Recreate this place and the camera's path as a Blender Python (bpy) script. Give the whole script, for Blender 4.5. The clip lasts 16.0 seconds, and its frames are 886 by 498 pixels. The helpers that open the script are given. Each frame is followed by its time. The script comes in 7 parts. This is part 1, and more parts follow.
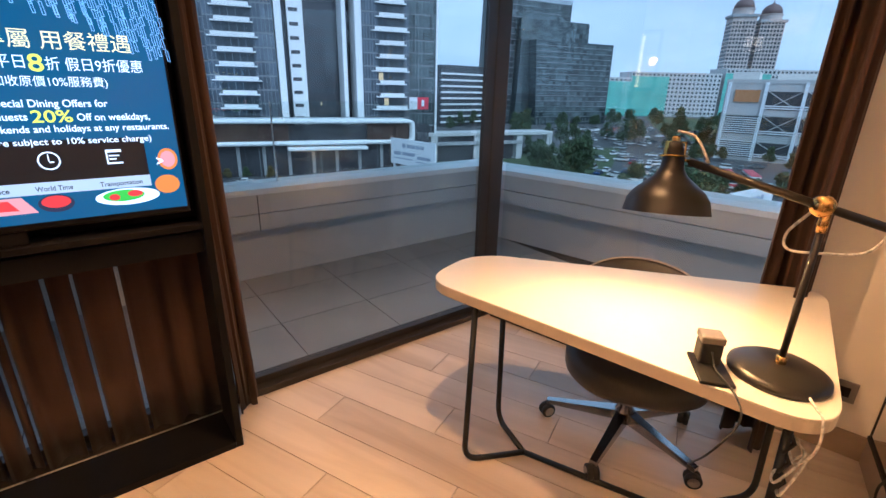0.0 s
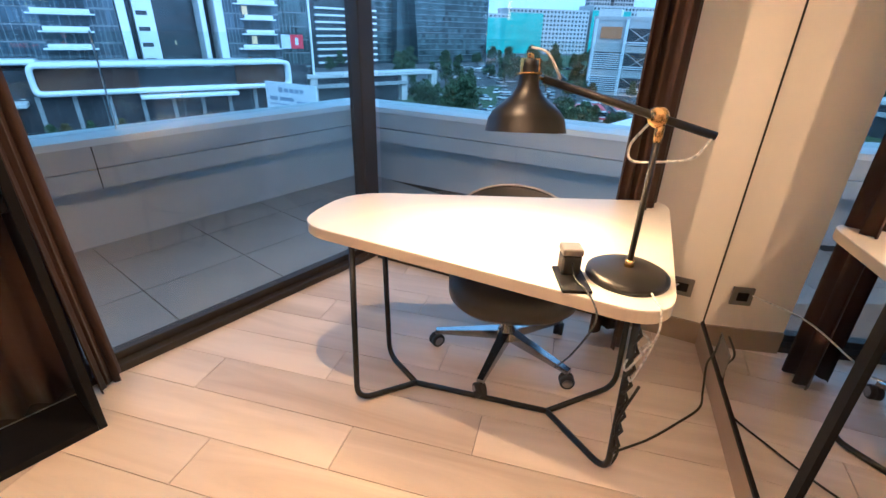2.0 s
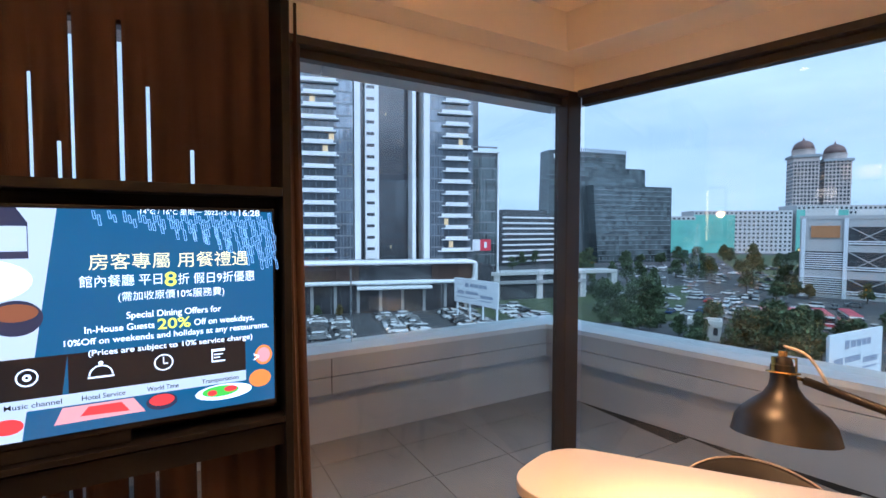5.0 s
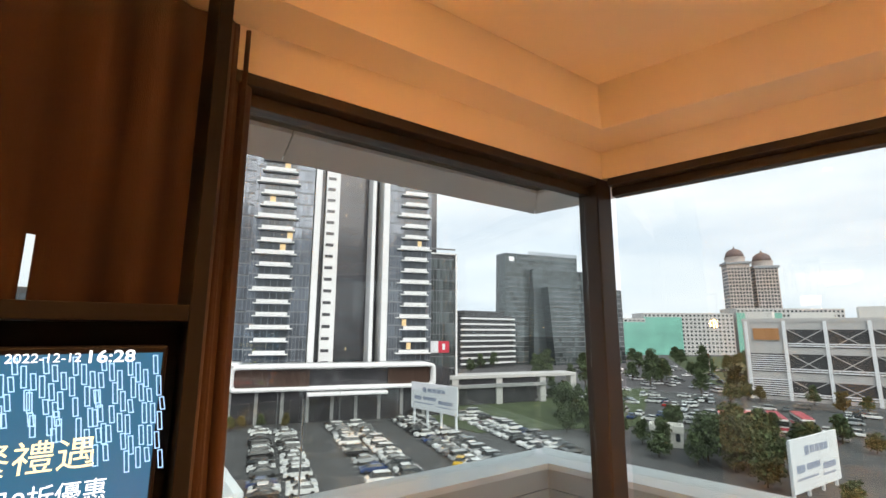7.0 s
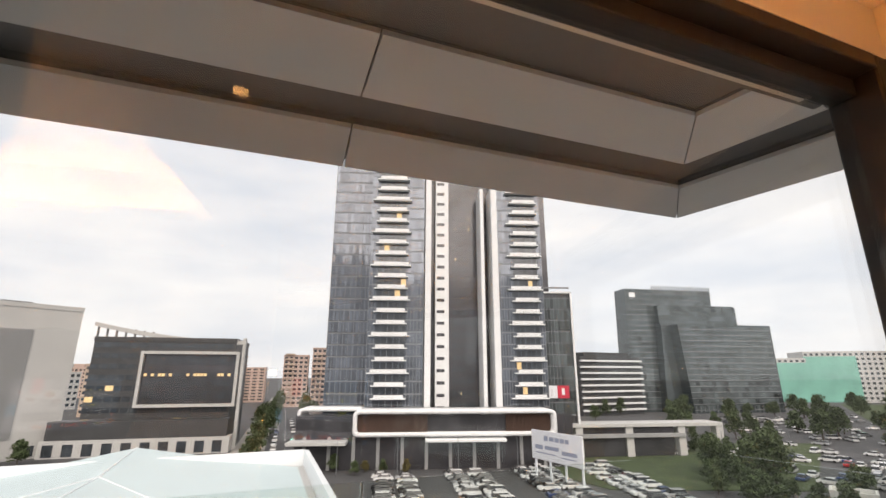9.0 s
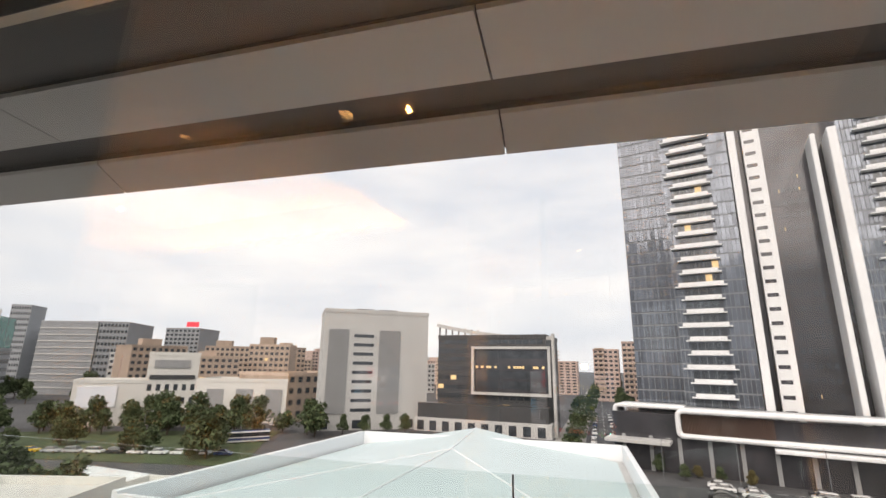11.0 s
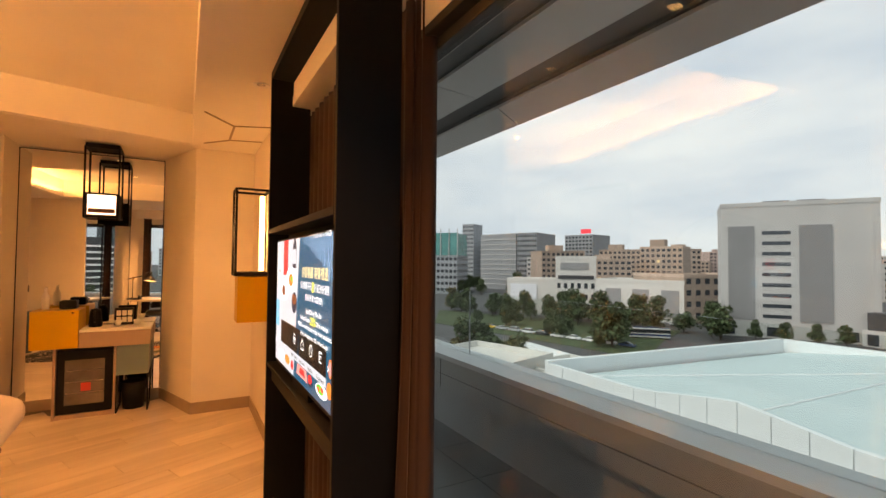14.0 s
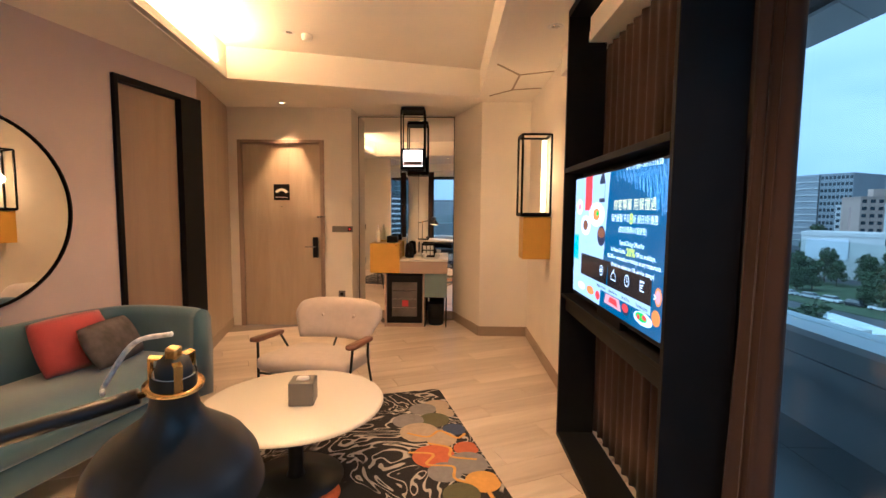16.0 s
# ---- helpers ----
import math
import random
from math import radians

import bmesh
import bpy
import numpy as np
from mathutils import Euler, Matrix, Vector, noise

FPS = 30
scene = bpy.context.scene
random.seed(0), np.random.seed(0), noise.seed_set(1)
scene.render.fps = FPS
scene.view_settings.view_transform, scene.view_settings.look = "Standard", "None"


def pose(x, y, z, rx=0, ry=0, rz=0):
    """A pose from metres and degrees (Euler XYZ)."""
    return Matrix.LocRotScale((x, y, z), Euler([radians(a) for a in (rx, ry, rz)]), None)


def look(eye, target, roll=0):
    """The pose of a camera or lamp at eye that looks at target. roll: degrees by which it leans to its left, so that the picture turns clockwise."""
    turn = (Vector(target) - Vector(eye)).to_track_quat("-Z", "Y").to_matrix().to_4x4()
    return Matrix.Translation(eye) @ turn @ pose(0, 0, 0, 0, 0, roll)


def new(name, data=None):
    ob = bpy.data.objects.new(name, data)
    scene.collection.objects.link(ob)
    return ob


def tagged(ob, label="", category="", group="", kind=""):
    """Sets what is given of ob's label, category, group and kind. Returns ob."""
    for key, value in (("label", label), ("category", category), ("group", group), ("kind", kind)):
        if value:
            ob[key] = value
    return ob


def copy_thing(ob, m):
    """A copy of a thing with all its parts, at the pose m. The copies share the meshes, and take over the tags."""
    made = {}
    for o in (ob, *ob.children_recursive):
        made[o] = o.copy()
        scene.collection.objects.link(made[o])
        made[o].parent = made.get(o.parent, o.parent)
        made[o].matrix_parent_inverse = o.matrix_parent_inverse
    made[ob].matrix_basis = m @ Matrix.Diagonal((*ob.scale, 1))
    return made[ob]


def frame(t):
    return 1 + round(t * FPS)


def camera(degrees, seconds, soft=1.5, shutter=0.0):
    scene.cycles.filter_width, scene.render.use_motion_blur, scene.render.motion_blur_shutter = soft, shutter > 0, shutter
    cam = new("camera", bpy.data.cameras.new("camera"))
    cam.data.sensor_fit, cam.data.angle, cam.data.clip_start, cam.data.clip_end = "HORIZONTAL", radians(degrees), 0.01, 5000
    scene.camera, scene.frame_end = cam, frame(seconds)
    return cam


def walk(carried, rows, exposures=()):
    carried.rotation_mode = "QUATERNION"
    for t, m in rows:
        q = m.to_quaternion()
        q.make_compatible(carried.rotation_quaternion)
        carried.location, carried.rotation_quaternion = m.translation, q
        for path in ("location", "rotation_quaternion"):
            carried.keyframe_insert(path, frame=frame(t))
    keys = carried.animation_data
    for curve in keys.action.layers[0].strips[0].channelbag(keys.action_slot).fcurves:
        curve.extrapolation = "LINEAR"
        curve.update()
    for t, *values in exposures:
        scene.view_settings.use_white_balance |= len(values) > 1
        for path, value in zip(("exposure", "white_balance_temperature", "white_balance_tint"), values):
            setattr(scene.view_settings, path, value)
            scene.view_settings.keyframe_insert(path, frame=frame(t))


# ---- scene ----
cam = camera(87.8, 16.0)
PATH = [
    (0, (0.699, 0.733, 1.429), (1.855, 2.224, 0.766), 1.4),
    (0.5, (0.745, 0.707, 1.404), (2.014, 2.064, 0.664), 1.5),
    (1, (0.77, 0.697, 1.388), (2.125, 1.927, 0.58), 1.6),
    (1.5, (0.781, 0.705, 1.376), (2.175, 1.855, 0.52), 1.5),
    (2, (0.783, 0.704, 1.376), (2.198, 1.819, 0.507), 1.6),
    (2.5, (0.785, 0.696, 1.38), (2.204, 1.815, 0.522), 1.5),
    (3, (0.778, 0.696, 1.388), (2.172, 1.874, 0.57), 1.3),
    (3.5, (0.745, 0.725, 1.414), (2.07, 2.04, 0.699), 1.2),
    (4, (0.685, 0.756, 1.484), (1.884, 2.267, 0.956), -0.1),
    (4.5, (0.648, 0.752, 1.587), (1.716, 2.418, 1.3), 0.1),
    (5, (0.663, 0.79, 1.623), (1.654, 2.525, 1.537), 0.1),
    (7.5, (0.923, 1.696, 1.73), (2.063, 3.288, 2.134), 0.2),
    (8, (1.007, 1.89, 1.714), (2.09, 3.51, 2.163), 0.0),
    (8.5, (1.218, 2.083, 1.742), (2.135, 3.794, 2.223), -0.1),
    (9, (1.411, 2.272, 1.742), (2.105, 4.074, 2.265), 0.0),
    (9.5, (1.542, 2.363, 1.742), (1.946, 4.233, 2.324), 0.2),
    (10, (1.761, 2.425, 1.757), (1.781, 4.329, 2.371), 0.6),
    (12.5, (2.394, 2.126, 1.63), (1.377, 3.838, 1.816), 0.2),
    (13, (2.455, 2.072, 1.607), (1.218, 3.637, 1.748), 0.3),
    (13.5, (2.488, 2.034, 1.584), (0.971, 3.333, 1.684), 0.5),
    (14, (2.531, 2.006, 1.572), (0.786, 2.981, 1.631), 0.5),
    (14.5, (2.521, 1.94, 1.559), (0.635, 2.606, 1.565), 0.5),
    (15, (2.522, 1.857, 1.536), (0.565, 2.267, 1.473), 0.6),
    (15.5, (2.514, 1.791, 1.511), (0.527, 1.977, 1.382), 0.5),
    (16, (2.542, 1.71, 1.496), (0.549, 1.686, 1.327), 0.5),
]
walk(cam, [(t, look(eye, target, roll)) for t, eye, target, roll in PATH],
     [(0, 0.2, 4800, 8), (0.5, 0.32, 4250, 6), (1, 0.45, 4080, 3), (1.5, 0.62, 4000, 1), (3, 0.62, 3920, -1), (3.6, 0.5, 3950, 0), (4.4, 0.35, 4900, 10), (5.2, 0.35, 5000, 11), (7.3, 0.70, 7600, 17), (8.5, 0.66, 8000, 23), (9, 0.6, 8000, 24), (10.2, 0.6, 8000, 24), (12.3, 0.6, 8000, 25), (13.5, 0.4, 7900, 20), (14.3, 0.35, 7000, 13), (15.0, 0.3, 5600, 7), (16, 0.4, 4300, -1)])

# ---- light ----
world = bpy.data.worlds.new("overcast_sky")
scene.world = world
world.use_nodes = True
_wn = world.node_tree.nodes
_wl = world.node_tree.links
_sky = _wn.new("ShaderNodeTexSky")
_sky.sky_type = "NISHITA"
_sky.sun_disc = False
_sky.sun_elevation = radians(42)
_sky.sun_rotation = radians(190)
_sky.dust_density = 3.0
_tc = _wn.new("ShaderNodeTexCoord")
_mp = _wn.new("ShaderNodeMapping")
_mp.inputs["Scale"].default_value = (1.2, 1.2, 4.5)
_cl = _wn.new("ShaderNodeTexNoise")
_cl.inputs["Scale"].default_value = 2.2
_cl.inputs["Detail"].default_value = 6
_cl.inputs["Roughness"].default_value = 0.55
_cr = _wn.new("ShaderNodeValToRGB")
_cr.color_ramp.elements[0].position = 0.3
_cr.color_ramp.elements[0].color = (4.6, 5.5, 6.6, 1)
_cr.color_ramp.elements[1].position = 0.7
_cr.color_ramp.elements[1].color = (6.7, 7.3, 7.8, 1)
_mx = _wn.new("ShaderNodeMix")
_mx.data_type = "RGBA"
_mx.inputs[0].default_value = 0.95
_wl.new(_tc.outputs["Generated"], _mp.inputs["Vector"])
_wl.new(_mp.outputs["Vector"], _cl.inputs["Vector"])
_wl.new(_cl.outputs["Fac"], _cr.inputs["Fac"])
_wl.new(_sky.outputs["Color"], _mx.inputs[6])
_wl.new(_cr.outputs["Color"], _mx.inputs[7])
_wl.new(_mx.outputs[2], _wn["Background"].inputs[0])
_wn["Background"].inputs[1].default_value = 0.115

sun_data = bpy.data.lights.new("sun", "SUN")
sun_data.energy, sun_data.angle, sun_data.color = 2.0, radians(60), (1.0, 0.97, 0.94)
sun = new("sun", sun_data)
sun.matrix_world = look((-8, -45, 60), (0, 0, 20))


def lamp(name, kind, place, energy, color, target=None, **more):
    data = bpy.data.lights.new(name, kind)
    data.energy, data.color = energy, color
    for key, value in more.items():
        if key == "size":
            data.size = value
        elif key == "size_y":
            data.shape, data.size_y = "RECTANGLE", value
        elif key == "spot":
            data.spot_size, data.spot_blend = radians(value), 0.7
        elif key == "soft":
            data.shadow_soft_size = value
    ob = new(name, data)
    ob.matrix_world = look(place, target) if target else Matrix.Translation(place)
    return ob


WARM = (1.0, 0.47, 0.125)
WARM2 = (1.0, 0.455, 0.145)

# ---- materials ----


def mat(name, color, rough=0.6, metal=0.0, vary=0.12, scale=6.0, bump=0.0, bump_scale=60.0, coat=0.0, random_tone=0.0,
        stretch=None, emit=None, emit_power=0.0, alpha=1.0, sheen=0.0, island=0.0, spec=None):
    m = bpy.data.materials.new(name)
    m.use_nodes = True
    nt = m.node_tree
    b = nt.nodes["Principled BSDF"]
    b.inputs["Roughness"].default_value = rough
    b.inputs["Metallic"].default_value = metal
    b.inputs["Coat Weight"].default_value = coat
    if spec is not None:
        b.inputs["Specular IOR Level"].default_value = spec
    if sheen:
        b.inputs["Sheen Weight"].default_value = sheen
    tc = nt.nodes.new("ShaderNodeTexCoord")
    mp = nt.nodes.new("ShaderNodeMapping")
    if stretch:
        mp.inputs["Scale"].default_value = stretch
    nt.links.new(tc.outputs["Object"], mp.inputs["Vector"])
    noise_a = nt.nodes.new("ShaderNodeTexNoise")
    noise_a.inputs["Scale"].default_value = scale
    noise_a.inputs["Detail"].default_value = 5
    nt.links.new(mp.outputs["Vector"], noise_a.inputs["Vector"])
    ramp = nt.nodes.new("ShaderNodeMapRange")
    ramp.inputs["From Min"].default_value = 0.25
    ramp.inputs["From Max"].default_value = 0.75
    ramp.inputs["To Min"].default_value = 1 - vary
    ramp.inputs["To Max"].default_value = 1 + vary
    nt.links.new(noise_a.outputs["Fac"], ramp.inputs["Value"])
    tone = ramp.outputs["Result"]
    if random_tone or island:
        if island:
            info = nt.nodes.new("ShaderNodeNewGeometry")
            source = info.outputs["Random Per Island"]
        else:
            info = nt.nodes.new("ShaderNodeObjectInfo")
            source = info.outputs["Random"]
        amount = island or random_tone
        rr = nt.nodes.new("ShaderNodeMapRange")
        rr.inputs["To Min"].default_value = 1 - amount
        rr.inputs["To Max"].default_value = 1 + amount
        nt.links.new(source, rr.inputs["Value"])
        mul = nt.nodes.new("ShaderNodeMath")
        mul.operation = "MULTIPLY"
        nt.links.new(tone, mul.inputs[0])
        nt.links.new(rr.outputs["Result"], mul.inputs[1])
        tone = mul.outputs[0]
    mix = nt.nodes.new("ShaderNodeVectorMath")
    mix.operation = "SCALE"
    mix.inputs[0].default_value = color
    nt.links.new(tone, mix.inputs["Scale"])
    nt.links.new(mix.outputs["Vector"], b.inputs["Base Color"])
    if bump:
        fine = nt.nodes.new("ShaderNodeTexNoise")
        fine.inputs["Scale"].default_value = bump_scale
        fine.inputs["Detail"].default_value = 4
        nt.links.new(mp.outputs["Vector"], fine.inputs["Vector"])
        bn = nt.nodes.new("ShaderNodeBump")
        bn.inputs["Strength"].default_value = bump
        bn.inputs["Distance"].default_value = 0.01
        nt.links.new(fine.outputs["Fac"], bn.inputs["Height"])
        nt.links.new(bn.outputs["Normal"], b.inputs["Normal"])
    if emit:
        b.inputs["Emission Color"].default_value = (*emit, 1)
        b.inputs["Emission Strength"].default_value = emit_power
    return m


def glass_mat(name, tint=(0.93, 0.97, 0.97), rough=0.0, gloss=0.06):
    m = bpy.data.materials.new(name)
    m.use_nodes = True
    nt = m.node_tree
    nt.nodes.remove(nt.nodes["Principled BSDF"])
    tr = nt.nodes.new("ShaderNodeBsdfTransparent")
    tr.inputs["Color"].default_value = (*tint, 1)
    gl = nt.nodes.new("ShaderNodeBsdfGlossy")
    gl.inputs["Roughness"].default_value = rough
    fr = nt.nodes.new("ShaderNodeLayerWeight")
    fr.inputs["Blend"].default_value = 0.5
    pw = nt.nodes.new("ShaderNodeMath")
    pw.operation = "POWER"
    pw.inputs[1].default_value = 5.0
    nt.links.new(fr.outputs["Facing"], pw.inputs[0])
    mr = nt.nodes.new("ShaderNodeMapRange")
    mr.inputs["To Min"].default_value = gloss * 0.5
    mr.inputs["To Max"].default_value = 0.8
    nt.links.new(pw.outputs[0], mr.inputs["Value"])
    mx = nt.nodes.new("ShaderNodeMixShader")
    nt.links.new(mr.outputs["Result"], mx.inputs["Fac"])
    nt.links.new(tr.outputs["BSDF"], mx.inputs[1])
    nt.links.new(gl.outputs["BSDF"], mx.inputs[2])
    nt.links.new(mx.outputs["Shader"], nt.nodes["Material Output"].inputs["Surface"])
    return m


def wood_mat(name, dark, light, rough=0.45, along=0, grain=14.0, random_tone=0.1, bump=0.05):
    """Boards whose grain runs along the object's local axis given."""
    m = bpy.data.materials.new(name)
    m.use_nodes = True
    nt = m.node_tree
    b = nt.nodes["Principled BSDF"]
    b.inputs["Roughness"].default_value = rough
    tc = nt.nodes.new("ShaderNodeTexCoord")
    info = nt.nodes.new("ShaderNodeObjectInfo")
    add = nt.nodes.new("ShaderNodeVectorMath")
    add.operation = "MULTIPLY_ADD"
    add.inputs[1].default_value = (37.0, 17.0, 5.0)
    nt.links.new(info.outputs["Random"], add.inputs[0])
    nt.links.new(tc.outputs["Object"], add.inputs[2])
    mp = nt.nodes.new("ShaderNodeMapping")
    stretch = [1.0, 1.0, 1.0]
    stretch[along] = 0.12
    mp.inputs["Scale"].default_value = stretch
    nt.links.new(add.outputs["Vector"], mp.inputs["Vector"])
    n1 = nt.nodes.new("ShaderNodeTexNoise")
    n1.inputs["Scale"].default_value = grain
    n1.inputs["Detail"].default_value = 8
    n1.inputs["Distortion"].default_value = 1.2
    n2 = nt.nodes.new("ShaderNodeTexNoise")
    n2.inputs["Scale"].default_value = grain * 0.25
    n2.inputs["Detail"].default_value = 3
    for n in (n1, n2):
        nt.links.new(mp.outputs["Vector"], n.inputs["Vector"])
    av = nt.nodes.new("ShaderNodeMath")
    av.operation = "MULTIPLY_ADD"
    av.inputs[1].default_value = 0.55
    half = nt.nodes.new("ShaderNodeMath")
    half.operation = "MULTIPLY"
    half.inputs[1].default_value = 0.45
    nt.links.new(n1.outputs["Fac"], half.inputs[0])
    nt.links.new(n2.outputs["Fac"], av.inputs[0])
    nt.links.new(half.outputs[0], av.inputs[2])
    cr = nt.nodes.new("ShaderNodeValToRGB")
    cr.color_ramp.elements[0].position = 0.32
    cr.color_ramp.elements[0].color = (*dark, 1)
    cr.color_ramp.elements[1].position = 0.62
    cr.color_ramp.elements[1].color = (*light, 1)
    nt.links.new(av.outputs[0], cr.inputs["Fac"])
    rr = nt.nodes.new("ShaderNodeMapRange")
    rr.inputs["To Min"].default_value = 1 - random_tone
    rr.inputs["To Max"].default_value = 1 + random_tone
    nt.links.new(info.outputs["Random"], rr.inputs["Value"])
    sc = nt.nodes.new("ShaderNodeVectorMath")
    sc.operation = "SCALE"
    nt.links.new(cr.outputs["Color"], sc.inputs[0])
    nt.links.new(rr.outputs["Result"], sc.inputs["Scale"])
    nt.links.new(sc.outputs["Vector"], b.inputs["Base Color"])
    if bump:
        bn = nt.nodes.new("ShaderNodeBump")
        bn.inputs["Strength"].default_value = bump
        bn.inputs["Distance"].default_value = 0.004
        nt.links.new(n1.outputs["Fac"], bn.inputs["Height"])
        nt.links.new(bn.outputs["Normal"], b.inputs["Normal"])
    return m


M_WALL = mat("cream_wall_paint", (0.78, 0.72, 0.62), 0.75, vary=0.04, scale=2.5, bump=0.06, bump_scale=220)
M_CEIL = mat("ceiling_paint", (0.85, 0.80, 0.71), 0.8, vary=0.03, scale=2.0, bump=0.04, bump_scale=200)
M_PINK = mat("mauve_wall_paint", (0.62, 0.52, 0.52), 0.75, vary=0.04, scale=2.5, bump=0.05, bump_scale=200)
M_BASE = mat("taupe_skirting", (0.34, 0.26, 0.18), 0.5, vary=0.06, scale=8)
M_BLACK = mat("black_lacquered_steel", (0.007, 0.007, 0.008), 0.5, vary=0.15, scale=8, bump=0.03, bump_scale=120, spec=0.12)
M_FRAME = mat("bronze_window_frame", (0.035, 0.030, 0.027), 0.45, 0.3, vary=0.1, scale=5)
M_GLASS = glass_mat("window_glass", (0.92, 0.96, 0.96), gloss=0.08)
M_GROUT = mat("grey_brown_joint", (0.22, 0.18, 0.14), 0.8)
M_PLANK = wood_mat("pale_oak_plank", (0.46, 0.37, 0.28), (0.68, 0.58, 0.47), 0.30, 0, 9.0, 0.09, 0.05)
M_CURTAIN = mat("taupe_brown_curtain", (0.046, 0.026, 0.0195), 0.9, vary=0.35, scale=5, bump=0.12, bump_scale=320, sheen=0.08, spec=0.15, stretch=(1, 1, 0.25))
M_TOP = mat("white_laminate_top", (0.73, 0.68, 0.59), 0.28, vary=0.02, scale=3)
M_EDGE = mat("cream_table_edge", (0.58, 0.50, 0.40), 0.4, vary=0.03, scale=5)
M_STEEL = mat("dark_green_black_steel", (0.012, 0.014, 0.014), 0.35, 0.2, vary=0.1)
M_LAMP = mat("black_lamp_enamel", (0.014, 0.013, 0.012), 0.38, 0.15, vary=0.12, scale=14)
M_LAMP_IN = mat("white_shade_lining", (0.85, 0.83, 0.78), 0.5, vary=0.02)
M_BRASS = mat("polished_brass", (0.78, 0.48, 0.13), 0.22, 1.0, vary=0.08, scale=20)
M_CHROME = mat("brushed_aluminium", (0.42, 0.42, 0.43), 0.18, 1.0, vary=0.08, scale=20)
M_LEATHER = mat("dark_grey_leather", (0.030, 0.030, 0.032), 0.42, vary=0.15, scale=10, bump=0.12, bump_scale=260)
M_RUBBER = mat("black_rubber", (0.012, 0.012, 0.012), 0.6)
M_BULB = mat("warm_bulb", (1, 0.9, 0.7), 0.5, emit=(1.0, 0.60, 0.22), emit_power=30)
M_CORDW = mat("white_grey_braided_cord", (0.62, 0.60, 0.56), 0.8, vary=0.5, scale=90, bump=0.3, bump_scale=300)
M_MIRROR = mat("mirror_silver", (0.86, 0.86, 0.85), 0.01, 1.0, vary=0.0)
M_TERRACE = mat("grey_terrace_tile", (0.256, 0.269, 0.275), 0.42, vary=0.12, scale=3, bump=0.05, bump_scale=90, random_tone=0.05)
M_PARAPET = mat("grey_parapet_cladding", (0.461, 0.474, 0.486), 0.5, vary=0.06, scale=2.5)
M_CAP = mat("white_metal_coping", (0.74, 0.77, 0.79), 0.4, vary=0.05, scale=3)
M_SOFFIT = mat("light_grey_soffit_panel", (0.75, 0.74, 0.72), 0.5, vary=0.04, scale=2)
M_SOFFIT_D = mat("darkened_soffit_board", (0.16, 0.155, 0.15), 0.55, vary=0.08, scale=2)
M_GAP = mat("shadow_joint", (0.02, 0.02, 0.02), 0.9)
M_TEAL = mat("teal_velvet", (0.046, 0.104, 0.152), 0.8, vary=0.12, scale=6, bump=0.08, bump_scale=400, sheen=0.6)
M_RED = mat("red_cushion_cloth", (0.32, 0.036, 0.034), 0.85, vary=0.1, scale=10, bump=0.1, bump_scale=500, sheen=0.3)
M_GREYC = mat("grey_patterned_cushion_cloth", (0.075, 0.066, 0.070), 0.85, vary=0.6, scale=11, bump=0.1, bump_scale=400)
M_BEIGE = mat("beige_wool", (0.56, 0.47, 0.40), 0.9, vary=0.06, scale=20, bump=0.1, bump_scale=500, sheen=0.3)
M_WALNUT = wood_mat("walnut_armrest", (0.10, 0.042, 0.020), (0.22, 0.10, 0.05), 0.4, 0, 20.0)
M_DOOR = wood_mat("oak_veneer_door", (0.37, 0.29, 0.195), (0.46, 0.37, 0.26), 0.45, 2, 12.0, 0.03, 0.02)
M_PANEL = wood_mat("beige_sliding_panel", (0.24, 0.17, 0.125), (0.30, 0.22, 0.165), 0.5, 2, 8.0, 0.03, 0.02)
M_YELLOW = mat("yellow_lacquer", (0.62, 0.36, 0.010), 0.35, vary=0.04, scale=6)
M_TAUPE = mat("taupe_drawer_front", (0.40, 0.30, 0.23), 0.45, vary=0.05)
M_BLUEG = mat("blue_grey_panel", (0.16, 0.23, 0.24), 0.45, vary=0.05)
M_WHITE = mat("white_plastic", (0.78, 0.76, 0.72), 0.4, vary=0.03)
M_GREYP = mat("grey_socket_plate", (0.16, 0.145, 0.13), 0.4, 0.2, vary=0.05)
M_LED = mat("warm_led_strip", (1, 0.8, 0.5), 0.5, emit=(1.0, 0.55, 0.22), emit_power=0.8)
M_SPOT = mat("downlight_lens", (1, 0.9, 0.7), 0.5, emit=(1.0, 0.55, 0.20), emit_power=7)


# ---- builders ----


def link(name, bm, material, parent=None, label="", smooth=False, m=None):
    me = bpy.data.meshes.new(name)
    bm.to_mesh(me)
    bm.free()
    if smooth:
        for p in me.polygons:
            p.use_smooth = True
    ob = new(name, me)
    for one in material if isinstance(material, (list, tuple)) else [material]:
        me.materials.append(one)
    if m is not None:
        ob.matrix_basis = m
    if parent is not None:
        ob.parent = parent
    if label:
        ob["label"] = label
    return ob


def part(name, bm, material, parent, label="", smooth=False):
    return link(name, bm, material, parent, label, smooth)


def thing(name, place, label, category, rz=0.0, group="", kind=""):
    ob = new(name)
    ob.empty_display_size = 0.1
    ob.matrix_basis = pose(*place, 0, 0, rz)
    return tagged(ob, label, category, group, kind)


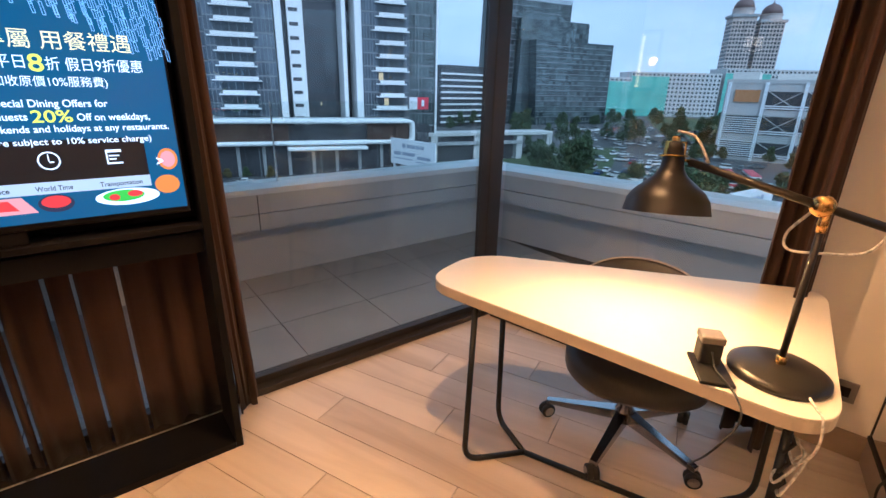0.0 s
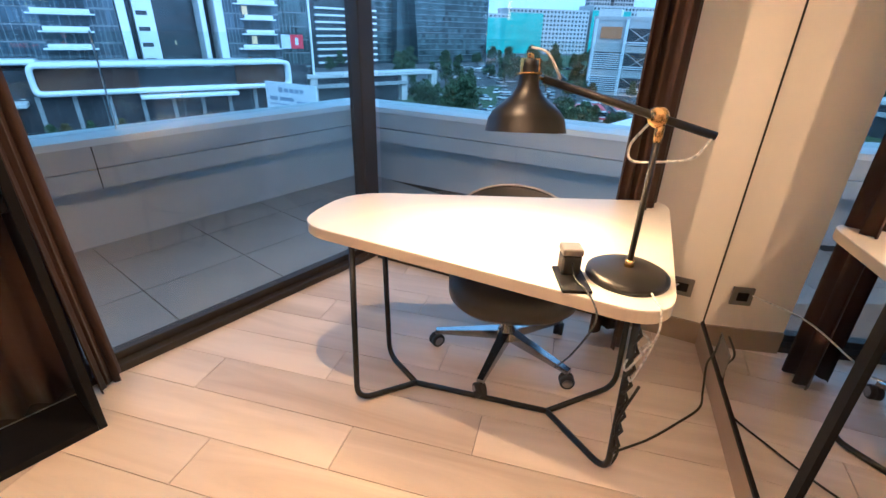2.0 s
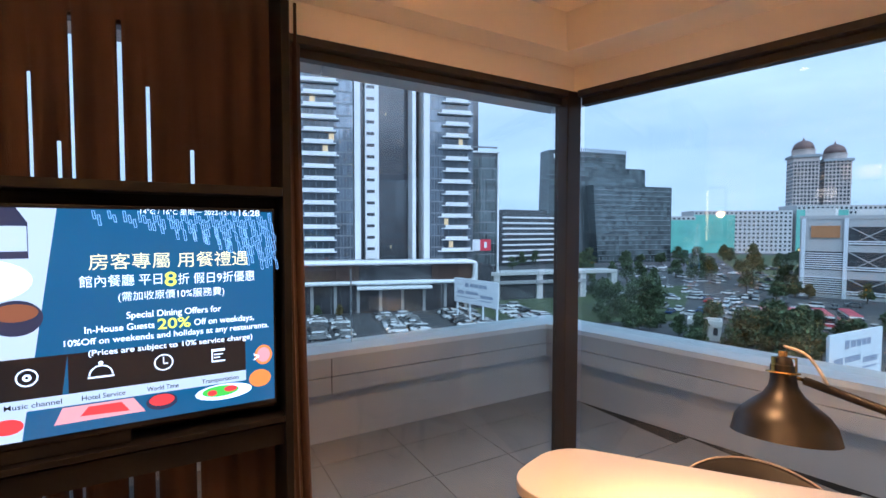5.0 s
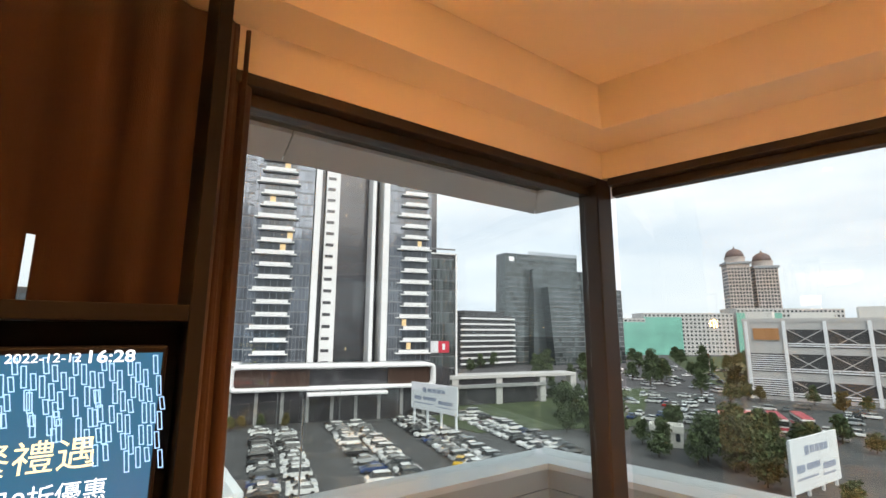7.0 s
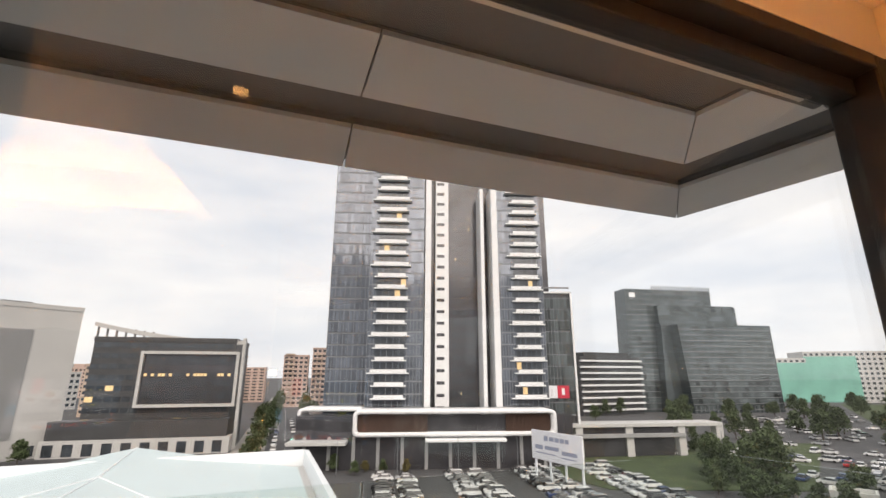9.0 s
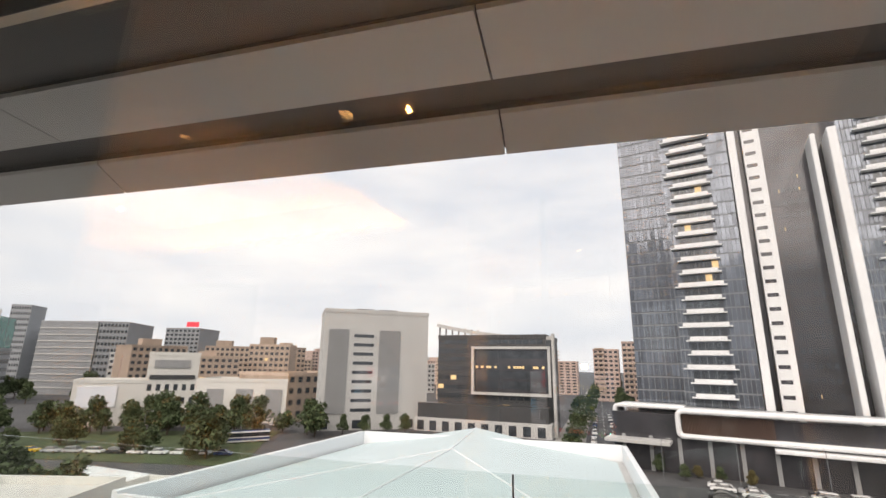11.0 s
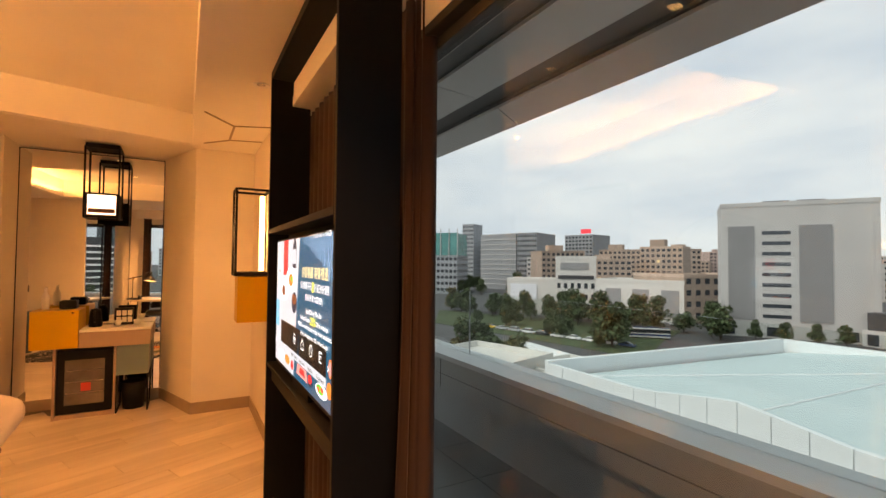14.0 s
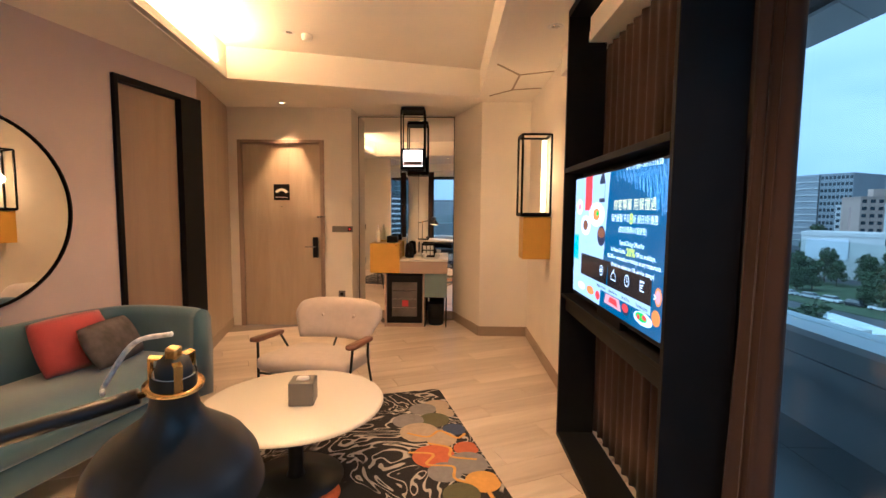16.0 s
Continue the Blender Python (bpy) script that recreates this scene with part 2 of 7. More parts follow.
def add_box(bm, x0, y0, z0, x1, y1, z1, bevel=0.0, m=None, index=0):
    made = bmesh.ops.create_cube(bm, size=1.0)["verts"]
    for v in made:
        v.co = Vector(((x0 + x1) / 2 + v.co.x * (x1 - x0), (y0 + y1) / 2 + v.co.y * (y1 - y0), (z0 + z1) / 2 + v.co.z * (z1 - z0)))
    faces = list({f for v in made for f in v.link_faces})
    for f in faces:
        f.material_index = index
    if bevel:
        edges = list({e for f in faces for e in f.edges})
        out = bmesh.ops.bevel(bm, geom=edges, offset=bevel, segments=2, affect="EDGES", profile=0.5)
        made = list({v for f in out["faces"] for v in f.verts} | {v for v in made if v.is_valid})
        for f in {f for v in made for f in v.link_faces}:
            f.material_index = index
    if m is not None:
        bmesh.ops.transform(bm, matrix=m, verts=made)
    return made


def box_bm(*a, **k):
    bm = bmesh.new()
    add_box(bm, *a, **k)
    return bm


def tube(bm, points, radius, sides=8, closed=False, cap=True):
    pts = [Vector(p) for p in points]
    n = len(pts)
    rings = []
    up = Vector((0, 0, 1))
    last = None
    for i, p in enumerate(pts):
        a = pts[(i - 1) % n] if closed or i else pts[0]
        b = pts[(i + 1) % n] if closed or i < n - 1 else pts[-1]
        d = (b - a).normalized()
        if last is None:
            side = d.cross(up if abs(d.z) < 0.9 else Vector((1, 0, 0))).normalized()
        else:
            side = (last - d * last.dot(d)).normalized()
        last = side
        top = side.cross(d)
        r = radius[i] if isinstance(radius, (list, tuple)) else radius
        rings.append([bm.verts.new(p + (side * math.cos(t) + top * math.sin(t)) * r) for t in [2 * math.pi * k / sides for k in range(sides)]])
    for i in range(n if closed else n - 1):
        a, b = rings[i], rings[(i + 1) % n]
        for k in range(sides):
            bm.faces.new((a[k], a[(k + 1) % sides], b[(k + 1) % sides], b[k]))
    if cap and not closed:
        bm.faces.new(rings[0][::-1])
        bm.faces.new(rings[-1])
    bmesh.ops.recalc_face_normals(bm, faces=bm.faces)
    return bm


def smooth_path(points, steps=8):
    """Catmull-Rom through the points."""
    pts = [Vector(p) for p in points]
    pts = [2 * pts[0] - pts[1], *pts, 2 * pts[-1] - pts[-2]]
    out = []
    for i in range(1, len(pts) - 2):
        p0, p1, p2, p3 = pts[i - 1 : i + 3]
        for k in range(steps):
            t = k / steps
            out.append(0.5 * (2 * p1 + (p2 - p0) * t + (2 * p0 - 5 * p1 + 4 * p2 - p3) * t * t + (3 * p1 - p0 - 3 * p2 + p3) * t**3))
    return [*out, pts[-2]]


def rounded(points, radius, steps=6):
    """A closed outline in the plane with its corners rounded; radius: one or one for each corner."""
    out = []
    n = len(points)
    for i in range(n):
        p, a, b = Vector(points[i]), Vector(points[i - 1]), Vector(points[(i + 1) % n])
        r = radius[i] if isinstance(radius, (list, tuple)) else radius
        r = min(r, 0.45 * (a - p).length, 0.45 * (b - p).length)
        s, e = p + (a - p).normalized() * r, p + (b - p).normalized() * r
        for k in range(steps + 1):
            t = k / steps
            out.append((1 - t) ** 2 * s + 2 * t * (1 - t) * p + t * t * e)
    return [(v.x, v.y) for v in out]


def slab(outline, z0, z1, inset=0.0):
    """A solid slab over an outline, with its rims drawn in by inset."""
    bm = bmesh.new()
    c = Vector((sum(p[0] for p in outline) / len(outline), sum(p[1] for p in outline) / len(outline)))
    levels = [(z0, inset), (z0 + inset, 0), (z1 - inset, 0), (z1, inset)] if inset else [(z0, 0), (z1, 0)]
    rings = []
    for z, d in levels:
        ring = []
        for p in outline:
            v = Vector(p) - c
            v = v * (1 - d / max(v.length, 1e-6))
            ring.append(bm.verts.new((c.x + v.x, c.y + v.y, z)))
        rings.append(ring)
    n = len(outline)
    for a, b in zip(rings, rings[1:]):
        for k in range(n):
            bm.faces.new((a[k], a[(k + 1) % n], b[(k + 1) % n], b[k]))
    bm.faces.new(rings[0][::-1])
    bm.faces.new(rings[-1])
    bmesh.ops.recalc_face_normals(bm, faces=bm.faces)
    return bm


def lathe(profile, sides=40, closed_ends=True):
    """Turned about z from (radius, height) pairs."""
    bm = bmesh.new()
    rings = [[bm.verts.new((r * math.cos(2 * math.pi * k / sides), r * math.sin(2 * math.pi * k / sides), z)) for k in range(sides)] for r, z in profile]
    for a, b in zip(rings, rings[1:]):
        for k in range(sides):
            bm.faces.new((a[k], a[(k + 1) % sides], b[(k + 1) % sides], b[k]))
    if closed_ends:
        bm.faces.new(rings[0][::-1])
        bm.faces.new(rings[-1])
    bmesh.ops.recalc_face_normals(bm, faces=bm.faces)
    return bm


def move(bm, m):
    bmesh.ops.transform(bm, matrix=m, verts=bm.verts)
    return bm


def wall_between(bm, a, b, z0, z1, thick, index=0):
    """A wall whose face runs from a to b, with its thickness to the right of that way."""
    a, b = Vector(a), Vector(b)
    d = (b - a).normalized()
    n = Vector((d.y, -d.x)) * thick
    low = [bm.verts.new((p.x, p.y, z0)) for p in (a, b, b + n, a + n)]
    top = [bm.verts.new((v.co.x, v.co.y, z1)) for v in low]
    fs = [bm.faces.new(low[::-1]), bm.faces.new(top)]
    for k in range(4):
        fs.append(bm.faces.new((low[k], low[(k + 1) % 4], top[(k + 1) % 4], top[k])))
    for f in fs:
        f.material_index = index
    return bm


def structure(name, bm, material, label="", category="", smooth=False):
    bmesh.ops.recalc_face_normals(bm, faces=bm.faces)
    return tagged(link(name, bm, material, None, "", smooth), label, category, "", "structure")

# ---- the room's shell ----
# North window along y = 2.73; the east window leans away from square by ES (change of x for each metre of y).
ES = -0.215
NX, NY = 2.63, 2.73


def east(y, off=0.0):
    return NX + ES * (y - NY) + off


HEAD, TRAY, CEIL, COFFER = 2.41, 2.54, 2.74, 3.05
MIR_A, MIR_B = (3.03, 0.86), (1.45, 0.27)


def pink(x):
    return -0.735 - 0.19 * (x + 1.954)


# Floor slab; the planks are laid on it at the end of the file.
bm = box_bm(-4.4, -2.2, -0.25, 3.4, 2.80, -0.008)
structure("floor", bm, M_GROUT, "pale wood-look plank floor with thin dark joints", "floor")
floor = bpy.data.objects["floor"]

bm = bmesh.new()
wall_between(bm, (-3.235, -1.06), (-3.235, -0.93), 0, CEIL, -0.15)
wall_between(bm, (-3.235, 0.15), (-3.235, 0.493), 0, CEIL, -0.15)
wall_between(bm, (-3.235, -0.93), (-3.235, 0.15), 2.345, CEIL, -0.15)
structure("wall_west", bm, M_WALL, "cream painted wall round the entrance door", "wall")

bm = bmesh.new()
wall_between(bm, (-3.386, 0.493), (-3.70, 0.493), 0, CEIL, -0.12)
wall_between(bm, (-3.70, 0.493), (-3.70, 1.80), 0, CEIL, -0.12)
wall_between(bm, (-3.70, 1.78), (-2.868, 2.082), 0, CEIL, -0.12)
structure("wall_niche", bm, M_WALL, "cream painted walls of the minibar niche", "wall")

bm = bmesh.new()
wall_between(bm, (-2.869, 2.088), (-2.869, 2.647), 0, CEIL, -0.12)
wall_between(bm, (-2.868, 2.647), (-1.15, 2.647), 0, CEIL, -0.12)
wall_between(bm, (-1.15, 2.647), (-1.15, 2.80), 0, CEIL, -0.10)
structure("wall_north", bm, M_WALL, "cream painted wall beside the window", "wall")

# South: the beige wall by the door, the sliding door and the mauve wall.
bm = bmesh.new()
wall_between(bm, (-1.97, -0.735), (-3.30, -1.06), 0, CEIL, -0.12)
structure("wall_passage", bm, M_DOOR, "beige veneered wall beside the entrance door", "wall")
bm = bmesh.new()
wall_between(bm, (1.62, pink(1.62)), (-1.06, pink(-1.06)), 0, CEIL, -0.12)
wall_between(bm, (-1.06, pink(-1.06)), (-1.97, pink(-1.97)), 2.53, CEIL, -0.12)
structure("wall_south", bm, M_PINK, "mauve painted wall behind the sofa", "wall")
bm = bmesh.new()
wall_between(bm, (1.45, 0.27), (1.62, pink(1.62)), 0, CEIL, -0.12)
structure("wall_return", bm, M_WALL, "plain cream return wall", "wall")

# East: the solid wall south of the window, and the mirror wall.
bm = bmesh.new()
wall_between(bm, (east(1.22), 1.22), (3.03, 0.86), 0, CEIL, -0.14)
structure("wall_east", bm, M_WALL, "cream wall panel between curtain and mirror", "wall")
bm = bmesh.new()
wall_between(bm, MIR_A, MIR_B, 0, CEIL, -0.12)
structure("wall_mirror", bm, M_WALL, "wall that carries the mirror panels", "wall")

# Strip of wall over both windows.
bm = bmesh.new()
wall_between(bm, (-1.15, NY), (NX, NY), HEAD, CEIL + 0.1, -0.18)
wall_between(bm, (NX, NY), (east(1.22), 1.22), HEAD, CEIL + 0.1, -0.18)
structure("wall_lintel", bm, M_CEIL, "cream painted strip above the windows", "wall")


def poly_plate(bm, outer, z, thick=0.06):
    low = [bm.verts.new((x, y, z)) for x, y in outer]
    top = [bm.verts.new((x, y, z + thick)) for x, y in outer]
    n = len(outer)
    bm.faces.new(low)
    bm.faces.new(top)
    for k in range(n):
        bm.faces.new((low[k], low[(k + 1) % n], top[(k + 1) % n], top[k]))


# Ceiling: a low tray along the windows, the main level and the raised coffer over the lounge.
CO = [(-2.78, 2.09), (-2.03, -0.50), (1.10, -0.06), (0.72, 2.09)]
bm = bmesh.new()
poly_plate(bm, [(-1.15, NY), (NX, NY), (NX - 0.21, 2.57), (-1.15, 2.57)], TRAY)
poly_plate(bm, [(NX, NY), (east(1.0), 1.0), (east(1.0) - 0.19, 1.0), (NX - 0.21, 2.57)], TRAY)
wall_between(bm, (-1.15, 2.575), (NX - 0.215, 2.575), TRAY + 0.003, CEIL, -0.05)
wall_between(bm, (NX - 0.215, 2.575), (east(1.0) - 0.19, 1.0), TRAY + 0.003, CEIL, -0.05)
# main level, round the coffer
E0 = [(-4.3, 2.9), (-4.3, -2.1), (3.4, -2.1), (3.4, 2.9)]
for k in range(4):
    poly_plate(bm, [E0[k], E0[(k + 1) % 4], CO[(k + 1) % 4], CO[k]], CEIL, 0.05)
for k in range(4):
    wall_between(bm, CO[k], CO[(k + 1) % 4], CEIL + 0.004, COFFER + 0.02, -0.05)
poly_plate(bm, [(CO[0][0] - 0.1, CO[0][1] + 0.1), (CO[1][0] - 0.1, CO[1][1] - 0.1), (CO[2][0] + 0.1, CO[2][1] - 0.1), (CO[3][0] + 0.1, CO[3][1] + 0.1)], COFFER)
# the narrow ledge that hides the light strip
wall_between(bm, (-1.95, -0.46), (1.02, -0.045), CEIL + 0.004, CEIL + 0.10, 0.012)
structure("ceiling", bm, M_CEIL, "cream painted ceiling with a raised coffer", "ceiling")

bm = bmesh.new()
for k in range(24):
    t0, t1 = k / 24 + 0.003, (k + 1) / 24 - 0.003
    a = Vector((-1.95, -0.44)).lerp(Vector((1.02, -0.02)), t0)
    b = Vector((-1.95, -0.44)).lerp(Vector((1.02, -0.02)), t1)
    wall_between(bm, (a.x, a.y - 0.045), (b.x, b.y - 0.045), CEIL + 0.02, CEIL + 0.035, 0.01)
tagged(link("light_strip", bm, M_LED), "warm light strip hidden in the ceiling coffer", "light strip", "", "structure")

# angular recess lines in the ceiling over the window end of the passage
bm = bmesh.new()
for a, b in (((-2.60, 2.15), (-2.35, 2.36)), ((-2.35, 2.36), (-2.27, 2.64)), ((-2.35, 2.36), (-1.82, 2.36)), ((-1.82, 2.36), (-1.50, 2.12)), ((-1.82, 2.36), (-1.70, 2.64))):
    wall_between(bm, a, b, CEIL - 0.006, CEIL + 0.0, 0.018)
tagged(link("ceiling_groove", bm, M_BASE), "thin dark angular joints in the ceiling", "trim", "", "structure")

# skirting
bm = bmesh.new()
for a, b in (((-2.868, 2.647), (-1.16, 2.647)), ((-2.868, 2.082), (-2.868, 2.647)), ((-3.69, 1.78), (-2.868, 2.082)), ((-3.235, 0.16), (-3.235, 0.493)),
             ((-1.97, -0.735), (-3.22, -1.04)), (MIR_A, MIR_B), ((east(1.22), 1.22), (3.03, 0.86)), ((-3.70, 0.493), (-3.70, 1.78)), ((-3.235, 0.493), (-3.70, 0.493))):
    wall_between(bm, a, b, 0, 0.115, 0.012)
structure("baseboard", bm, M_BASE, "taupe skirting board", "skirting")

# mirror panels and the black post between them
d = (Vector(MIR_B) - Vector(MIR_A)).normalized()
nn = Vector((d.y, -d.x))


def on_mirror(s, off):
    p = Vector(MIR_A) + d * s + nn * off
    return (p.x, p.y)


for s0, s1, off in ((0.02, 1.092, 0.006), (1.138, 1.66, 0.006)):
    bm = bmesh.new()
    wall_between(bm, on_mirror(s0, off), on_mirror(s1, off), 0.118, CEIL - 0.01, -0.005)
    bmesh.ops.recalc_face_normals(bm, faces=bm.faces)
    tagged(link("wall_mirror_panel", bm, M_MIRROR), "tall frameless wall mirror panel above the skirting", "mirror", "wall mirror panels")
bm = bmesh.new()
wall_between(bm, on_mirror(1.096, 0.014), on_mirror(1.134, 0.014), 0, CEIL - 0.01, -0.014)
structure("mirror_post", bm, M_BLACK, "black metal post between mirror panels", "post")
bm = bmesh.new()
wall_between(bm, on_mirror(0.0, 0.0075), on_mirror(0.016, 0.0075), 0.118, CEIL - 0.01, -0.0075)
wall_between(bm, on_mirror(0.0, 0.013), on_mirror(1.092, 0.013), 0.115, 0.128, -0.012)
structure("mirror_trim", bm, M_BLACK, "thin black trim round the mirror", "trim")

# ---- windows ----


def window(name, a, b, label):
    """Frame and one pane from a to b, the frame's inner face on that line."""
    a, b = Vector(a), Vector(b)
    w = thing(name, (a.x, a.y, 0), label, "window", math.degrees(math.atan2((b - a).y, (b - a).x)), "", "structure")
    length = (b - a).length
    f = bmesh.new()
    add_box(f, 0, 0.0, 0.0, length, 0.10, 0.035, 0.004)
    add_box(f, 0, 0.045, 0.035, length, 0.10, 0.075, 0.004)
    add_box(f, 0, 0.0, HEAD - 0.035, length, 0.10, HEAD, 0.004)
    add_box(f, 0, 0.045, HEAD - 0.075, length, 0.10, HEAD - 0.035, 0.004)
    part("window_frame", f, M_FRAME, w)
    g = box_bm(0.01, 0.062, 0.06, length - 0.01, 0.074, HEAD - 0.06)
    pane = part("pane", g, M_GLASS, w)
    pane.visible_shadow = False
    return w


window("window_1", (-1.15, NY), (NX - 0.045, NY), "floor-to-ceiling window with a dark metal frame")
window("window_2", (NX + 0.005, NY - 0.02), (east(1.22), 1.22), "floor-to-ceiling side window with a dark metal frame")
bm = box_bm(NX - 0.045, NY + 0.0, 0.0, NX + 0.06, NY + 0.105, HEAD, 0.006)
structure("window_post", bm, M_FRAME, "dark bronze corner post of the windows", "post")


def curtain(name, points, z0, z1, waves, depth, material, label, seed, thick=0.004, flare=0.0, slits=(), drift=(0.0, 0.0)):
    """Hanging cloth folded along a line of points on the floor."""
    rnd = random.Random(seed)
    pts = [Vector(p) for p in points]
    total = sum((b - a).length for a, b in zip(pts, pts[1:]))
    n = waves * 8
    phase = [rnd.uniform(-0.7, 0.7) for _ in range(waves + 2)]
    amp = [rnd.uniform(0.6, 1.25) for _ in range(waves + 2)]
    rows = 12
    bm = bmesh.new()
    grid = []
    for r in range(rows + 1):
        t = r / rows
        z = z1 + (z0 - z1) * t
        row = []
        for k in range(n + 1):
            s = k / n * total
            acc = 0.0
            for a, b in zip(pts, pts[1:]):
                seg = (b - a).length
                if s <= acc + seg + 1e-6:
                    dd = (b - a).normalized()
                    p = a + dd * (s - acc)
                    break
                acc += seg
            w = k / 8
            i = int(w)
            ang = 2 * math.pi * w + phase[i] * (1 - (w - i)) + phase[i + 1] * (w - i)
            side = Vector((-dd.y, dd.x))
            sway = 0.25 * math.sin(3.1 * t + i * 1.7) * t
            off = depth * (amp[i] * (1 - (w - i)) + amp[i + 1] * (w - i)) * (math.sin(ang + sway) + 0.25 * math.sin(2 * ang + 1.0)) * (0.75 + 0.25 * t)
            lean = dd * (flare * t * t * (k / n - 0.5) * 2)
            q = p + side * off + lean + Vector(drift) * t * t
            row.append(bm.verts.new((q.x, q.y, z + (0.006 * math.sin(ang) if r == rows else 0))))
        grid.append(row)
    cuts = {int((s + 1.05) / total * n): r for s, r in slits}
    for r in range(rows):
        for k in range(n):
            if k in cuts and r >= cuts[k]:
                continue
            bm.faces.new((grid[r][k], grid[r][k + 1], grid[r + 1][k + 1], grid[r + 1][k]))
    ob = link(name, bm, material, None, "", True)
    so = ob.modifiers.new("thickness", "SOLIDIFY")
    so.thickness = thick
    return tagged(ob, label, "curtain", "window curtains")


curtain("curtain", [(-1.05, 2.708), (1.04, 2.708)], 0.04, TRAY - 0.01, 20, 0.014, M_CURTAIN, "brown curtain hanging half open behind the television stand", 3, slits=((0.269, 2), (0.326, 3), (0.37, 1), (0.492, 1), (0.574, 2), (0.701, 3)))
curtain("curtain", [(1.022, 2.70), (1.03, 2.765), (1.052, 2.71), (1.07, 2.775), (1.085, 2.72), (1.10, 2.775)], 0.015, TRAY - 0.01, 5, 0.010, M_CURTAIN, "brown curtain gathered at the window's edge", 5, flare=0.03, drift=(0.03, -0.05))
curtain("curtain", [(2.70, 1.16), (2.84, 1.18), (2.84, 1.27), (2.75, 1.28)], 0.015, TRAY - 0.01, 5, 0.022, M_CURTAIN, "brown curtain gathered beside the white wall", 8, flare=0.02)

# ---- entrance door ----
door = thing("door_1", (-3.235, -0.39, 0), "closed oak veneer entrance door with dark handle", "door", 0, "", "structure")
f = bmesh.new()
add_box(f, -0.10, -0.54, 0, 0.015, -0.49, 2.345, 0.004)
add_box(f, -0.10, 0.49, 0, 0.015, 0.54, 2.345, 0.004)
add_box(f, -0.10, -0.49, 2.30, 0.015, 0.49, 2.345, 0.004)
part("door_frame", f, M_PANEL, door)
leaf = part("door_leaf", box_bm(-0.08, -0.485, 0.006, -0.015, 0.485, 2.296, 0.003), M_DOOR, door)
h = bmesh.new()
add_box(h, -0.015, 0.385, 0.88, 0.006, 0.455, 1.14, 0.008)
part("lock_plate", h, M_BLACK, door)
h = bmesh.new()
tube(h, smooth_path([(0.0, 0.42, 1.02), (0.045, 0.42, 1.02), (0.05, 0.38, 1.02), (0.05, 0.30, 1.02)], 5), 0.009)
part("door_handle", h, M_CHROME, door, "chrome lever handle", True)
h = bmesh.new()
add_box(h, -0.013, 0.455, 1.385, 0.05, 0.50, 1.405, 0.004)
tube(h, [(0.02, 0.47, 1.40), (0.05, 0.56, 1.40)], 0.007)
part("door_guard", h, M_CHROME, door, "chrome swing bar guard", True)
part("peephole", move(lathe([(0.008, 0), (0.008, 0.012), (0.004, 0.016)], 14), Matrix.Translation((-0.015, 0.0, 1.52)) @ Euler((0, radians(90), 0)).to_matrix().to_4x4()), M_CHROME, door)
sign = part("door_sign", box_bm(-0.015, -0.10, 1.60, -0.009, 0.10, 1.80, 0.002), M_BLACK, door, "black square notice with a white arc and bars")
arc = bmesh.new()
for k in range(10):
    a0, a1 = radians(20 + 14 * k), radians(20 + 14 * (k + 1))
    vs = [arc.verts.new((-0.0085, 0.0 + r * math.cos(a) * 1.1, 1.675 + r * math.sin(a) * 0.9)) for r, a in ((0.045, a0), (0.08, a0), (0.08, a1), (0.045, a1))]
    arc.faces.new(vs)
add_box(arc, -0.009, -0.075, 1.635, -0.008, 0.075, 1.641)
part("door_sign_print", arc, M_WHITE, door)

# switch panel and low socket by the door
sw = thing("wall_switch", (-3.235, 0.375, 1.245), "grey wall switch panel with a red indicator", "switch")
part("plate", box_bm(0, -0.13, -0.038, 0.012, 0.13, 0.038, 0.004), M_GREYP, sw)
for k in range(2):
    part("button", box_bm(0.012, -0.115 + 0.09 * k, -0.022, 0.016, -0.04 + 0.09 * k, 0.022, 0.002), M_GREYP, sw)
part("indicator", box_bm(0.012, 0.068, -0.024, 0.016, 0.115, 0.024, 0.002), M_BLACK, sw)
part("indicator_light", box_bm(0.0162, 0.085, -0.006, 0.0175, 0.10, 0.008), mat("red_indicator", (0.6, 0.02, 0.02), 0.4, emit=(1, 0.05, 0.03), emit_power=1.5), sw)
lo = thing("wall_socket", (-3.235, 0.36, 0.42), "small grey wall socket", "socket")
part("plate", box_bm(0, -0.043, -0.043, 0.01, 0.043, 0.043, 0.003), M_GREYP, lo)
part("insert", box_bm(0.01, -0.02, -0.02, 0.013, 0.02, 0.02, 0.002), M_BLACK, lo)

# sliding door in its black frame
pa = math.degrees(math.atan2(-0.19, 1.0))
sl = thing("sliding_door", (-1.97, pink(-1.97), 0), "beige sliding door in a black frame", "door", pa, "", "structure")
f = bmesh.new()
add_box(f, -0.02, -0.11, 0, 0.24, 0.03, 2.53, 0.004)
add_box(f, 0.885, -0.11, 0, 0.925, 0.03, 2.53, 0.004)
add_box(f, 0.24, -0.11, 2.48, 0.885, 0.03, 2.53, 0.004)
part("door_frame", f, M_BLACK, sl, "black metal door frame")
part("door_leaf", box_bm(0.242, -0.075, 0.01, 0.883, -0.03, 2.478, 0.003), M_PANEL, sl)

